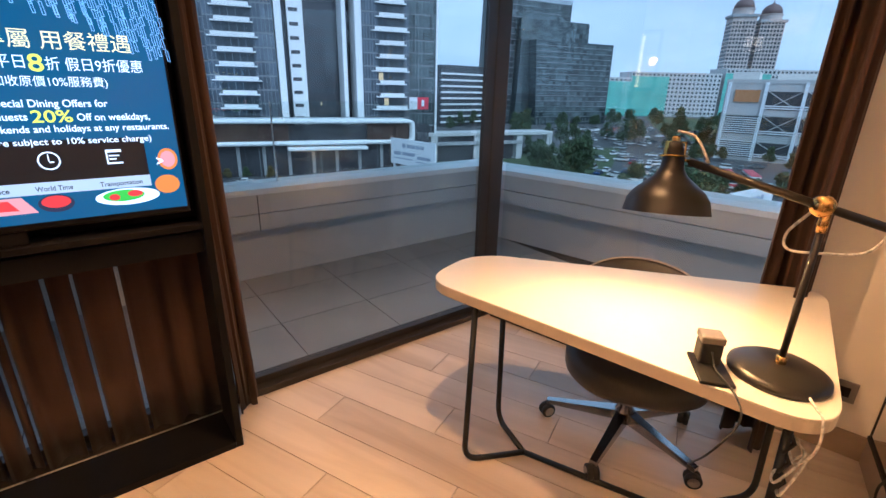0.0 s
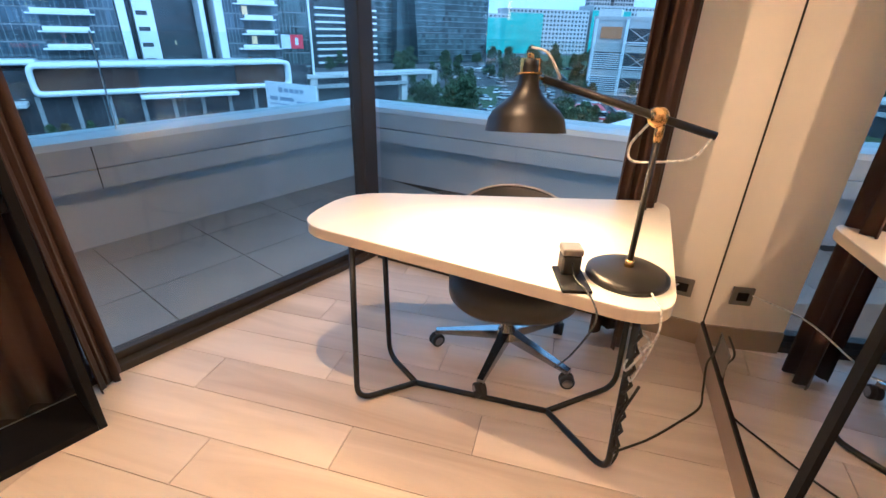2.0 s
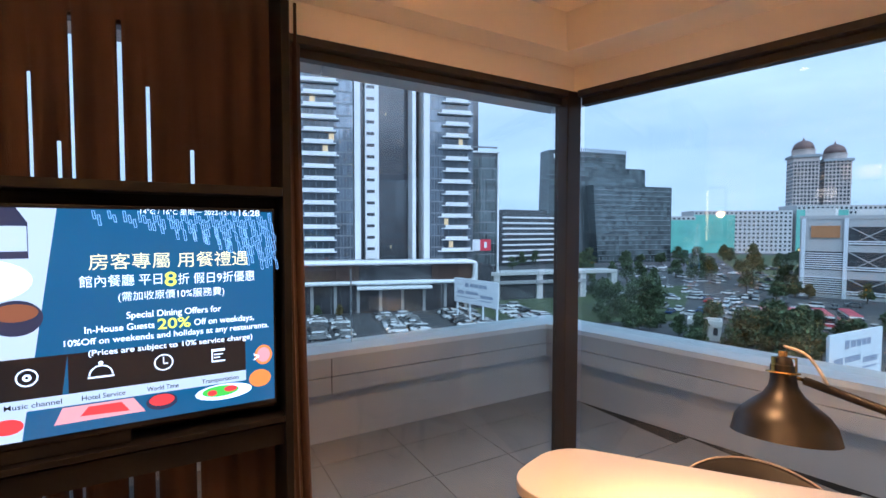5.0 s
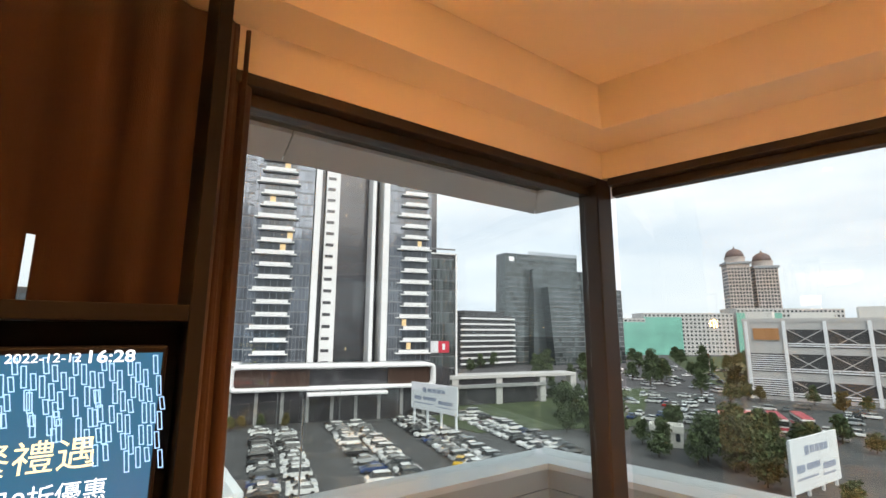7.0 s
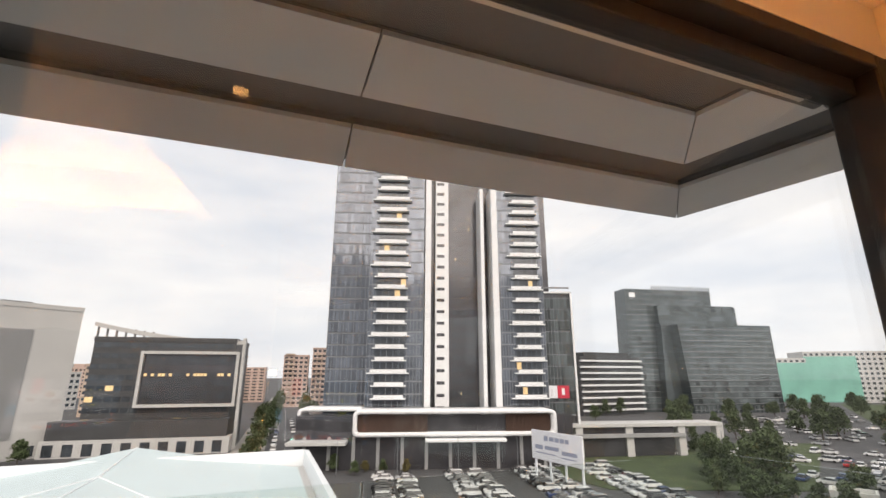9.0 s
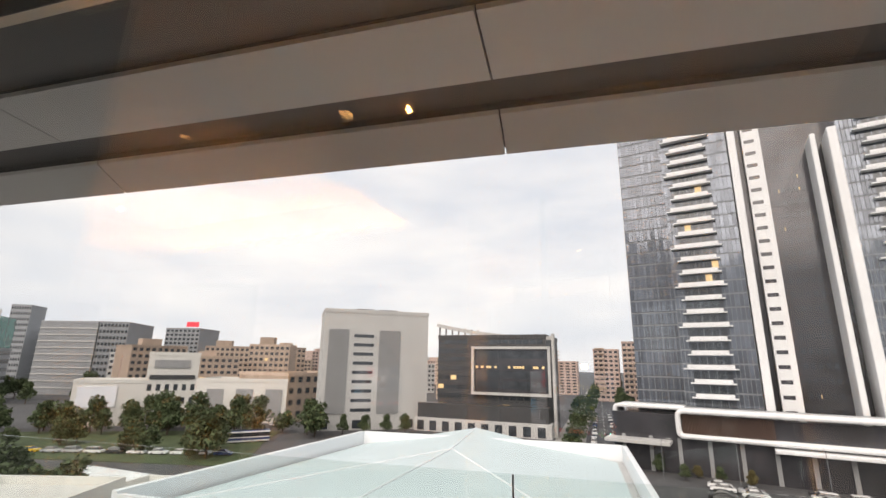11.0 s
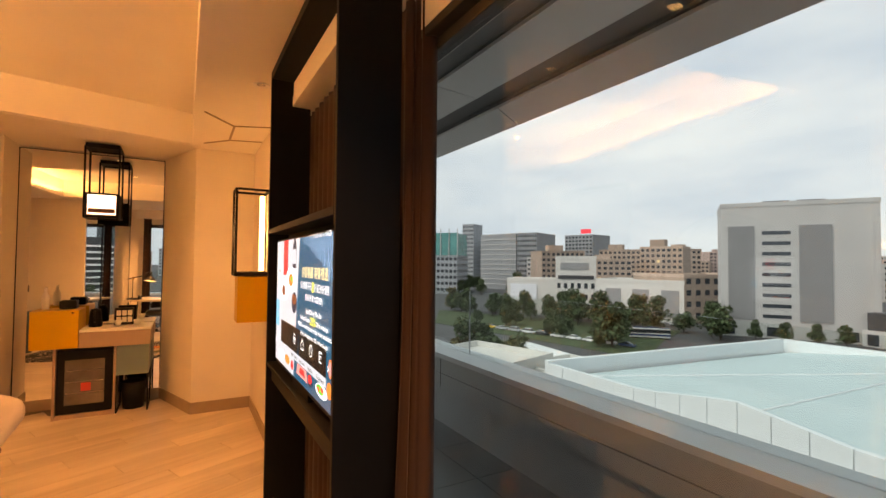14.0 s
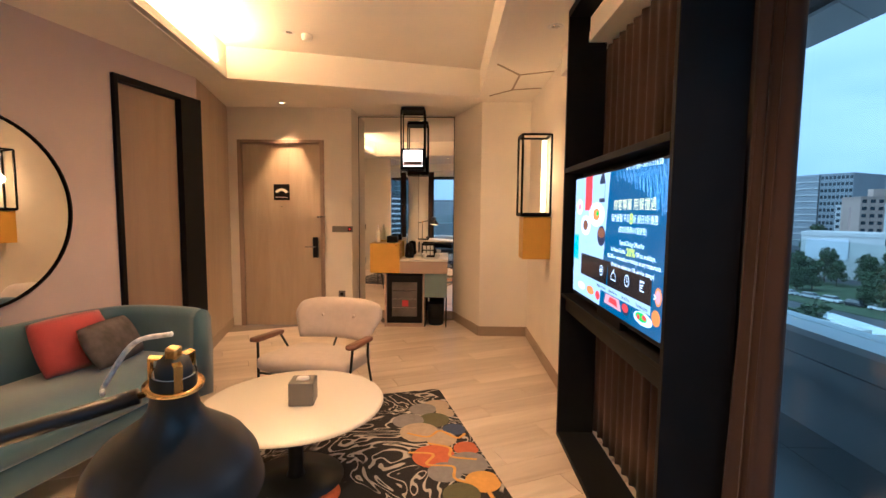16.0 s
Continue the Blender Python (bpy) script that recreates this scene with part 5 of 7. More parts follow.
part("can", box_bm(0.4392, -0.03, 0.22, 0.4405, 0.05, 0.30), mat("red_can", (0.5, 0.03, 0.03), 0.4), dr)
bn = thing("waste_bin", (-3.43, 1.55, 0.0), "black waste bin under the cabinet", "bin")
part("body", lathe([(0.095, 0.0), (0.115, 0.28), (0.113, 0.28), (0.09, 0.012)], 28), M_BLACK, bn, "", True)

for name, x, y, z, profile, material, label, cat in (
    ("kettle", -3.45, 1.20, 0.873, [(0.055, 0), (0.06, 0.03), (0.05, 0.15), (0.042, 0.18), (0.01, 0.19)], M_BLACK, "black electric kettle on the counter", "kettle"),
    ("water_bottle", -3.45, 0.79, 1.0705, [(0.03, 0), (0.032, 0.02), (0.032, 0.13), (0.012, 0.17), (0.012, 0.20)], M_WHITE, "clear water bottle on the yellow box", "bottle"),
    ("coffee_cup", -3.38, 1.40, 0.880, [(0.018, 0), (0.032, 0.03), (0.036, 0.055), (0.034, 0.055), (0.02, 0.008)], M_WHITE, "white coffee cup on a saucer", "cup"),
    ("coffee_cup", -3.38, 1.57, 0.880, [(0.018, 0), (0.032, 0.03), (0.036, 0.055), (0.034, 0.055), (0.02, 0.008)], M_WHITE, "white coffee cup on a saucer", "cup"),
):
    t_ = thing(name, (x, y, z), label, cat, 0, "coffee cups" if cat == "cup" else "")
    part("body", lathe(profile, 24), material, t_, "", True)
    if cat == "cup":
        part("saucer", lathe([(0.03, -0.0065), (0.065, -0.001), (0.066, 0.0), (0.03, -0.002)], 28), M_WHITE, t_, "", True)
    if cat == "kettle":
        bm = bmesh.new()
        tube(bm, smooth_path([(0.045, 0.0, 0.16), (0.09, 0.0, 0.16), (0.095, 0.0, 0.08), (0.056, 0.0, 0.05)], 6), 0.008, 8)
        part("handle", bm, M_BLACK, t_, "", True)
    if cat == "bottle":
        part("cap", lathe([(0.014, 0.198), (0.014, 0.22)], 16), M_WHITE, t_, "", True)
tea = thing("tea_box", (-3.52, 1.44, 0.873), "black tea box with pale sachets", "box")
part("box", box_bm(-0.03, -0.085, 0, 0.03, 0.085, 0.18, 0.003), M_BLACK, tea)
for k in range(6):
    part("sachet", box_bm(0.0302, -0.066 + 0.05 * (k % 3), 0.03 + 0.07 * (k // 3), 0.034, -0.026 + 0.05 * (k % 3), 0.085 + 0.07 * (k // 3)), M_WHITE, tea)
cof = thing("coffee_machine", (-3.45, 0.98, 1.0705), "small black coffee maker on the yellow box", "coffee maker")
part("body", box_bm(-0.06, -0.07, 0, 0.07, 0.07, 0.085, 0.012), M_BLACK, cof)
part("tray", box_bm(0.07, -0.05, 0, 0.10, 0.05, 0.012, 0.003), M_BLACK, cof)

# hanging lantern frame with a lit panel
ln = thing("pendant_lantern", (-3.24, 1.265, 1.99), "black open frame pendant with a lit picture panel", "lamp")


def rod_frame(bm, x0, y0, z0, x1, y1, z1, t=0.008):
    for a in (x0, x1):
        for b in (y0, y1):
            add_box(bm, a - t, b - t, z0, a + t, b + t, z1)
    for z in (z0, z1):
        for a in (x0, x1):
            add_box(bm, a - t, y0 + t, z - t, a + t, y1 - t, z + t)
        for b in (y0, y1):
            add_box(bm, x0 + t, b - t, z - t, x1 - t, b + t, z + t)


bm = bmesh.new()
rod_frame(bm, -0.14, -0.14, 0.0, 0.14, 0.14, 0.70)
part("frame", bm, M_BLACK, ln)
part("top_plate", box_bm(-0.14, -0.14, 0.705, 0.14, 0.14, 0.735), M_BLACK, ln)
part("box", box_bm(-0.13, -0.138, 0.01, 0.12, 0.138, 0.245, 0.003), M_BLACK, ln)
part("lit_panel", box_bm(0.121, -0.115, 0.03, 0.128, 0.115, 0.225, 0.002), mat("lit_picture_panel", (0.8, 0.7, 0.6), 0.4, emit=(1.0, 0.72, 0.50), emit_power=3.0), ln, "lit pale picture panel")
part("picture_band", box_bm(0.1285, -0.11, 0.045, 0.130, 0.11, 0.09), mat("brown_picture_band", (0.25, 0.13, 0.09), 0.5, vary=0.5, scale=20), ln)

# wall lantern over its yellow box
wlm = thing("wall_lantern", (-1.80, 2.49, 1.455), "black open frame wall lantern with a glowing tube", "wall lamp")
bm = bmesh.new()
rod_frame(bm, -0.13, -0.12, 0.0, 0.13, 0.14, 0.725, 0.009)
part("frame", bm, M_BLACK, wlm)
part("base_plate", box_bm(-0.13, -0.12, -0.012, 0.13, 0.14, 0.022), M_BLACK, wlm)
part("tube", move(lathe([(0.022, 0.03), (0.022, 0.69)], 18), Matrix.Translation((0.0, 0.10, 0))), mat("glowing_tube", (1, 0.85, 0.6), 0.4, emit=(1.0, 0.66, 0.28), emit_power=4), wlm, "glowing warm tube", True)
ybx = thing("wall_box", (-1.80, 2.52, 1.05), "yellow lacquered box fixed under the wall lantern", "box")
part("body", box_bm(-0.12, -0.13, 0, 0.12, 0.124, 0.39, 0.004), M_YELLOW, ybx)
lamp("wall_lantern_light", "POINT", (-1.80, 2.42, 1.82), 9, WARM2, soft=0.05)

# ceiling fittings
sm = thing("smoke_detector", (-1.72, 0.42, COFFER), "round white smoke detector on the ceiling", "detector")
part("body", lathe([(0.03, -0.055), (0.045, -0.045), (0.05, -0.015), (0.05, 0.0)], 28), M_WHITE, sm, "", True)


def downlight(x, y, z, label, lit=True):
    t_ = thing("downlight", (x, y, z), label, "downlight", 0, "ceiling downlights")
    part("ring", lathe([(0.034, -0.002), (0.05, -0.006), (0.055, -0.002), (0.055, 0.0)], 28), M_WHITE, t_, "", True)
    part("lens", lathe([(0.004, -0.0035), (0.020, -0.0030), (0.033, -0.0015), (0.033, 0.0)], 22), M_SPOT if lit else M_CHROME, t_)


downlight(-3.0, -0.28, CEIL, "small lit downlight above the entrance door")
downlight(-1.66, 0.28, COFFER, "chrome ceiling spotlight in the coffer", False)
downlight(-0.70, 2.42, CEIL, "flush white ceiling fitting", False)
downlight(-3.3, 1.3, CEIL, "small lit downlight in the niche")
downlight(-0.09, 1.2, COFFER, "small lit downlight in the coffer")
downlight(1.25, 1.68, CEIL, "small lit downlight near the desk")

# ---- terrace and the roof edge over it ----
ES2 = -0.20


def ring_pts2(y, x_corner):
    """Plan line: along the north side at y, round the corner, down the east side."""
    return [(-7.5, y), (x_corner, y), (x_corner + ES2 * (-2.5 - y), -2.5)]


def band(bm, ya, xa, za, yb, xb, zb, thick=0.04, index=0):
    """A strip between two such lines, with some thickness upward."""
    a, b = ring_pts2(ya, xa), ring_pts2(yb, xb)
    for k in range(2):
        quad = [(*a[k], za), (*a[k + 1], za), (*b[k + 1], zb), (*b[k], zb)]
        low = [bm.verts.new(q) for q in quad]
        top = [bm.verts.new((q[0], q[1], q[2] + thick)) for q in quad]
        fs = [bm.faces.new(low), bm.faces.new(top)]
        for i in range(4):
            fs.append(bm.faces.new((low[i], low[(i + 1) % 4], top[(i + 1) % 4], top[i])))
        for f in fs:
            f.material_index = index


def upright(bm, y, x, z0, z1, thick):
    a, b = ring_pts2(y, x), ring_pts2(y + thick, x + thick)
    for k in range(2):
        low = [bm.verts.new((*q, z0)) for q in (a[k], a[k + 1], b[k + 1], b[k])]
        top = [bm.verts.new((v.co.x, v.co.y, z1)) for v in low]
        bm.faces.new(low), bm.faces.new(top)
        for i in range(4):
            bm.faces.new((low[i], low[(i + 1) % 4], top[(i + 1) % 4], top[i]))


bm = bmesh.new()
upright(bm, 4.27, 3.90, -0.3, 0.40, 0.14)
structure("parapet_wall", bm, M_PARAPET, "grey lower wall of the terrace parapet", "parapet")
bm = bmesh.new()
upright(bm, 4.17, 3.76, 0.385, 0.508, 0.10)
upright(bm, 4.17, 3.76, 0.516, 0.655, 0.10)
for k in range(3):
    add_box(bm, 1.63 - 3.0 * k, 4.1665, 0.385, 1.636 - 3.0 * k, 4.1695, 0.655, index=1)
structure("parapet_cladding", bm, [M_PARAPET, M_GAP], "grey metal cladding of the parapet with a fine joint", "parapet")
bm = bmesh.new()
upright(bm, 4.16, 3.75, 0.657, 0.70, 0.36)
structure("parapet_cap", bm, M_CAP, "white metal coping on the parapet", "parapet")
bm = bmesh.new()
for k in range(9):
    x = 3.1 - k * 0.62
    add_box(bm, x, 4.285, -0.028, x + 0.26, 4.299, 0.012)
structure("drain_slots", bm, M_CAP, "pale drainage slots along the terrace floor", "drain")

rail = thing("glass_railing", (0, 0, 0), "frameless glass railing on the parapet", "railing", 0, "", "structure")
M_RAIL = glass_mat("railing_glass", (0.93, 0.96, 0.95))
edges = [3.86, 1.86, -1.2, -4.2, -7.2]
for a, b in zip(edges, edges[1:]):
    g = part("pane", box_bm(b + 0.008, 4.385, 0.70, a - 0.008, 4.397, 1.30), M_RAIL, rail)
    g.visible_shadow = False
for k in range(2):
    y0, y1 = 4.38 - 2.6 * k, 4.38 - 2.6 * (k + 1) + 0.016
    x0, x1 = 3.95 + ES2 * (y0 - 4.3), 3.95 + ES2 * (y1 - 4.3)
    bm = bmesh.new()
    wall_between(bm, (x0, y0), (x1, y1), 0.70, 1.30, 0.012)
    bmesh.ops.recalc_face_normals(bm, faces=bm.faces)
    g = part("pane", bm, M_RAIL, rail)
    g.visible_shadow = False
for a in edges[1:]:
    part("joint_bar", box_bm(a - 0.004, 4.386, 0.70, a + 0.004, 4.396, 1.30), M_PARAPET, rail)


def mitre(y):
    return 4.55 - (4.98 - y) * 0.88


# inner soffit: its dark colour stands for the reflection in the window glass
bm = bmesh.new()
band(bm, 2.86, mitre(2.86) + 0.0, 3.26, 4.0, mitre(4.0), 3.26)
structure("soffit_inner", bm, M_SOFFIT_D, "soffit board over the terrace, darkened for the window's reflection", "soffit")
for name, ya, za, yb, zb in (("soffit_panel", 4.005, 3.22, 4.46, 3.18), ("soffit_edge", 4.72, 3.13, 4.98, 3.0)):
    for x0, x1 in ((-1.21, 1.776), (-4.21, -1.222), (-7.2, -4.222)):
        bm = bmesh.new()
        quad = [(x0, ya, za), (x1, ya, za), (x1, yb, zb), (x0, yb, zb)]
        low = [bm.verts.new(q) for q in quad]
        top = [bm.verts.new((q[0], q[1], q[2] + 0.03)) for q in quad]
        bm.faces.new(low), bm.faces.new(top)
        for i in range(4):
            bm.faces.new((low[i], low[(i + 1) % 4], top[(i + 1) % 4], top[i]))
        structure(name, bm, M_SOFFIT, "light grey metal panel of the roof edge", "soffit")
    bm = bmesh.new()
    for pts in ([(1.788, ya), (mitre(ya) - 0.005, ya), (mitre(yb) - 0.005, yb), (1.788, yb)], [(mitre(ya) + 0.005, ya), (mitre(ya) + ES2 * (-2.5 - ya), -2.5), (mitre(yb) + ES2 * (-2.5 - yb), -2.5), (mitre(yb) + 0.005, yb)]):
        zz = [za if p[1] == ya or i == 1 else zb for i, p in enumerate(pts)]
        low = [bm.verts.new((*p, z)) for p, z in zip(pts, zz)]
        top = [bm.verts.new((v.co.x, v.co.y, v.co.z + 0.03)) for v in low]
        bm.faces.new(low), bm.faces.new(top)
        for i in range(4):
            bm.faces.new((low[i], low[(i + 1) % 4], top[(i + 1) % 4], top[i]))
    structure(name, bm, M_SOFFIT, "light grey metal panel of the roof edge", "soffit")
# wide recess between the panels, its shading put into the dark colour
bm = bmesh.new()
band(bm, 4.45, mitre(4.45), 3.225, 4.74, mitre(4.74), 3.205)
band(bm, 3.995, mitre(3.995), 3.255, 4.65, mitre(4.65), 3.225, 0.3)
band(bm, 4.72, mitre(4.72), 3.18, 4.985, mitre(4.985), 3.05, 0.5)
structure("soffit_joint", bm, M_SOFFIT_D, "dark recess between the soffit panels, its shade in the colour", "soffit")
# wall between the window heads and the soffit
bm = bmesh.new()
wall_between(bm, (-1.6, 2.92), (2.74, 2.92), HEAD + 0.02, 3.3, -0.02)
wall_between(bm, (2.75, 2.92), (2.75 - ES * 2.2, 0.72), HEAD + 0.02, 3.3, -0.02)
structure("wall_outer_head", bm, M_SOFFIT_D, "dark cladding above the windows outside", "wall")

# ---- the city ----
GZ = -21.0
M_ASPH = mat("asphalt", (0.075, 0.075, 0.078), 0.9, vary=0.25, scale=0.12, bump=0.1, bump_scale=3)
M_ROAD = mat("road_asphalt", (0.062, 0.062, 0.066), 0.85, vary=0.2, scale=0.2)
M_GRASS = mat("grass", (0.055, 0.078, 0.030), 0.95, vary=0.35, scale=0.25, bump=0.4, bump_scale=2)
M_PAVE = mat("pale_paving", (0.28, 0.27, 0.25), 0.85, vary=0.15, scale=0.4)
M_LINE = mat("white_road_paint", (0.6, 0.6, 0.58), 0.8, vary=0.15)
M_TGLASS = mat("dark_blue_tower_glass", (0.15, 0.18, 0.22), 0.12, 0.45, vary=0.35, scale=0.12, spec=0.7)
M_TGLASS2 = mat("black_tower_glass", (0.065, 0.065, 0.072), 0.15, 0.35, vary=0.4, scale=0.15, spec=0.6)
M_TPANE = mat("reflecting_tower_pane", (0.13, 0.15, 0.18), 0.08, 0.5, vary=0.1, scale=0.3, island=0.3, spec=0.7)
M_OPANE = mat("dark_green_office_pane", (0.075, 0.092, 0.096), 0.08, 0.3, vary=0.1, scale=0.3, island=0.6, spec=0.7)
M_TWHITE = mat("white_tower_fin", (0.72, 0.73, 0.74), 0.5, vary=0.05, scale=0.3)
M_TGREY = mat("grey_mullion", (0.16, 0.17, 0.18), 0.5, vary=0.1, scale=0.5)
M_GGLASS = mat("green_grey_glass", (0.055, 0.070, 0.074), 0.15, 0.25, vary=0.15, scale=0.3, spec=0.6)
M_CONC = mat("pale_concrete", (0.46, 0.46, 0.45), 0.8, vary=0.08, scale=0.15)
M_CONC2 = mat("mid_grey_louvre", (0.28, 0.285, 0.29), 0.7, vary=0.08, scale=0.3)
M_DARKB = mat("dark_office_wall", (0.045, 0.047, 0.05), 0.5, vary=0.2, scale=0.3)
M_WIN = mat("office_window", (0.05, 0.06, 0.07), 0.12, 0.2, vary=0.5, scale=0.4, spec=0.7)
M_WINLIT = mat("lit_office_window", (0.4, 0.3, 0.15), 0.4, emit=(1.0, 0.70, 0.38), emit_power=0.5, vary=0.4, scale=1.0)
M_BEIGEB = mat("beige_apartment_wall", (0.40, 0.31, 0.25), 0.85, vary=0.15, scale=0.2, random_tone=0.25)
M_PINKB = mat("pinkish_apartment_wall", (0.44, 0.33, 0.29), 0.85, vary=0.12, scale=0.2, random_tone=0.15)
M_GREYB = mat("grey_block_wall", (0.27, 0.285, 0.30), 0.75, vary=0.1, scale=0.2, random_tone=0.15)
M_WHITEB = mat("white_school_wall", (0.62, 0.61, 0.58), 0.8, vary=0.08, scale=0.2)
M_NET = mat("green_building_net", (0.16, 0.42, 0.35), 0.8, vary=0.2, scale=0.08)
M_MEMB = mat("pale_roof_membrane", (0.50, 0.60, 0.62), 0.7, vary=0.06, scale=0.15)
M_BILL = mat("billboard_white", (0.74, 0.76, 0.80), 0.6, vary=0.04, scale=0.3)
M_BILLTXT = mat("billboard_grey_print", (0.28, 0.32, 0.42), 0.6, vary=0.1)
M_BILLRED = mat("sign_red", (0.55, 0.03, 0.06), 0.5, vary=0.1)
M_CAR = {k: mat("car_paint_" + k, v, 0.25, 0.0, vary=0.03, coat=0.6) for k, v in {"white": (0.72, 0.72, 0.72), "silver": (0.38, 0.39, 0.40), "grey": (0.12, 0.125, 0.13), "black": (0.018, 0.018, 0.02), "blue": (0.03, 0.06, 0.16), "yellow": (0.60, 0.36, 0.02), "red": (0.40, 0.03, 0.03)}.items()}
M_CARG = mat("car_glass", (0.02, 0.024, 0.028), 0.1, vary=0.1, spec=0.7)
M_BARK = mat("bark", (0.07, 0.05, 0.035), 0.9, vary=0.3, scale=2)
M_LEAF = mat("leaves", (0.060, 0.088, 0.036), 0.8, vary=0.3, scale=0.8, island=0.45, random_tone=0.0)
M_LEAF2 = mat("yellowing_leaves", (0.115, 0.095, 0.035), 0.8, vary=0.3, scale=0.8, island=0.4)

bm = box_bm(-2600, -1200, GZ - 0.5, 2600, 2600, GZ)
structure("ground", bm, M_ASPH, "asphalt and paved city ground", "ground")


def ground_patch(name, pts, material, lift, label, cat):
    bm = bmesh.new()
    low = [bm.verts.new((x, y, GZ + 0.0005)) for x, y in pts]
    top = [bm.verts.new((x, y, GZ + lift)) for x, y in pts]
    bm.faces.new(low[::-1]), bm.faces.new(top)
    for i in range(len(pts)):
        bm.faces.new((low[i], low[(i + 1) % len(pts)], top[(i + 1) % len(pts)], top[i]))
    return structure(name, bm, material, label, cat)


ground_patch("lawn", [(66, 116), (104, 142), (180, 112), (108, 70), (70, 86)], M_GRASS, 0.15, "rough green lawn beside the car park", "grass")
ground_patch("lawn_verge", [(-190, 108), (-95, 150), (-86, 128), (-70, 98), (-150, 84)], M_GRASS, 0.12, "green verge with trees", "grass")
ground_patch("lawn_park", [(190, 90), (420, 240), (520, 140), (200, 60)], M_GRASS, 0.12, "park ground under the trees", "grass")
ground_patch("road_north", [(-260, 150), (-260, 163), (-98, 190), (10, 136), (130, 150), (180, 122), (178, 112), (128, 138), (10, 124), (-95, 165)], M_ROAD, 0.03, "dark asphalt road", "road")
ground_patch("road_street", [(4, 130), (16, 130), (34, 520), (24, 520)], M_ROAD, 0.045, "straight street leading away from the crossing", "road")
ground_patch("pavement_side", [(-6, 135), (3.6, 135), (23.5, 520), (16, 520)], M_PAVE, 0.14, "pale pavement beside the street", "pavement")
bm = bmesh.new()
for k in range(26):
    add_box(bm, 9.6 + k * 0.6, 136 + k * 12, GZ + 0.046, 9.85 + k * 0.6, 141 + k * 12, GZ + 0.052)
for u in (0, 5.1, 16.5, 21.6, 33.0, 38.1, 49.5, 54.6):
    for k in range(18):
        v = Matrix.Translation((19.5, 70, GZ)) @ Matrix.Rotation(radians(-13), 4, "Z") @ Matrix.Translation((u, 2.75 * k - 1.37 + 0.1 * u, 0))
        add_box(bm, -2.4, -0.06, 0.002, 2.4, 0.06, 0.01, m=v)
tagged(link("lane_markings", bm, M_LINE), "white painted lane and bay lines", "road marking", "", "stuff")


def pane_field(h, x0, x1, y, z0, z1, bays, floors, material, seed, lean=(0.0, 0.0), name="panes"):
    """Glass panes set before a front, each a little out of true, as hung glass is."""
    rnd = random.Random(seed)
    bm = bmesh.new()
    w, fh = (x1 - x0) / bays, (z1 - z0) / floors
    for f in range(floors):
        for k in range(bays):
            a, b, lo, hi = x0 + w * k + 0.08, x0 + w * (k + 1) - 0.08, z0 + fh * f + 0.22, z0 + fh * (f + 1) - 0.22
            tx, tz = rnd.uniform(-0.01, 0.01), rnd.uniform(-0.01, 0.01)
            front = []
            for px, pz, sx, sz in ((a, lo, -1, -1), (b, lo, 1, -1), (b, hi, 1, 1), (a, hi, -1, 1)):
                front.append(bm.verts.new((px + lean[0] * pz, y + lean[1] * pz - 0.09 + tx * sx + tz * sz, pz)))
            back = [bm.verts.new((v.co.x, v.co.y + 0.07, v.co.z)) for v in front]
            bm.faces.new(front)
            for i in range(4):
                bm.faces.new((front[i], back[i], back[(i + 1) % 4], front[(i + 1) % 4]))
    return tagged(part(name, bm, material, h), kind="stuff")


def block(name, a, b, depth, z1, wall, label, category="building", z0=GZ, group=""):
    """A building whose front runs from a to b as seen from the room; its local x follows the front, y goes back."""
    a, b = Vector(a), Vector(b)
    h = thing(name, (a.x, a.y, z0), label, category, math.degrees(math.atan2((b - a).y, (b - a).x)), group)
    w = (b - a).length
    part("wall", box_bm(0, 0, 0, w, depth, z1 - z0), wall, h)
    bm = bmesh.new()
    t = z1 - z0
    for x0, y0, x1, y1 in ((-0.15, -0.15, w + 0.15, 0.25), (-0.15, depth - 0.25, w + 0.15, depth + 0.15), (-0.15, 0.25, 0.25, depth - 0.25), (w - 0.25, 0.25, w + 0.15, depth - 0.25)):
        add_box(bm, x0, y0, t - 0.4, x1, y1, t + 0.9)
    part("roof", bm, wall, h)
    return h, w, t


def windows(h, w, t, floors, bays, material, fill=0.62, sill=0.35, first=0.03, lit=0.0, seed=1, depth=None, rows=None):
    rnd = random.Random(seed)
    bm, bl = bmesh.new(), bmesh.new()
    fh = t * (1 - first) / floors
    for f in range(floors):
        for k in range(bays):
            x0 = w * (k + (1 - fill) / 2) / bays
            x1 = w * (k + (1 + fill) / 2) / bays
            z0 = t * first + fh * (f + sill)
            add_box(bl if rnd.random() < lit else bm, x0, -0.06, z0, x1, 0.08, z0 + fh * 0.48)
        if depth:
            n = max(2, int(bays * depth / max(w, 1)))
            for k in range(n):
                y0, y1 = depth * (k + (1 - fill) / 2) / n, depth * (k + (1 + fill) / 2) / n
                z0 = t * first + fh * (f + sill)
                add_box(bm, -0.06, y0, z0, 0.08, y1, z0 + fh * 0.48)
                add_box(bm, w - 0.08, y0, z0, w + 0.06, y1, z0 + fh * 0.48)
    tagged(part("windows", bm, material, h), kind="stuff")
    if lit:
        tagged(part("lit_windows", bl, M_WINLIT, h), kind="stuff")
    else:
        bl.free()


# twin residential tower; its front line and sizes in metres
S = 0.71
tw = thing("residential_tower", (21.3, 134.9, GZ), "tall dark glass residential tower with white fins and balconies", "tower", -17.0)
EYE = 1.7


def zt(z):
    return EYE + (z - EYE) * S - GZ


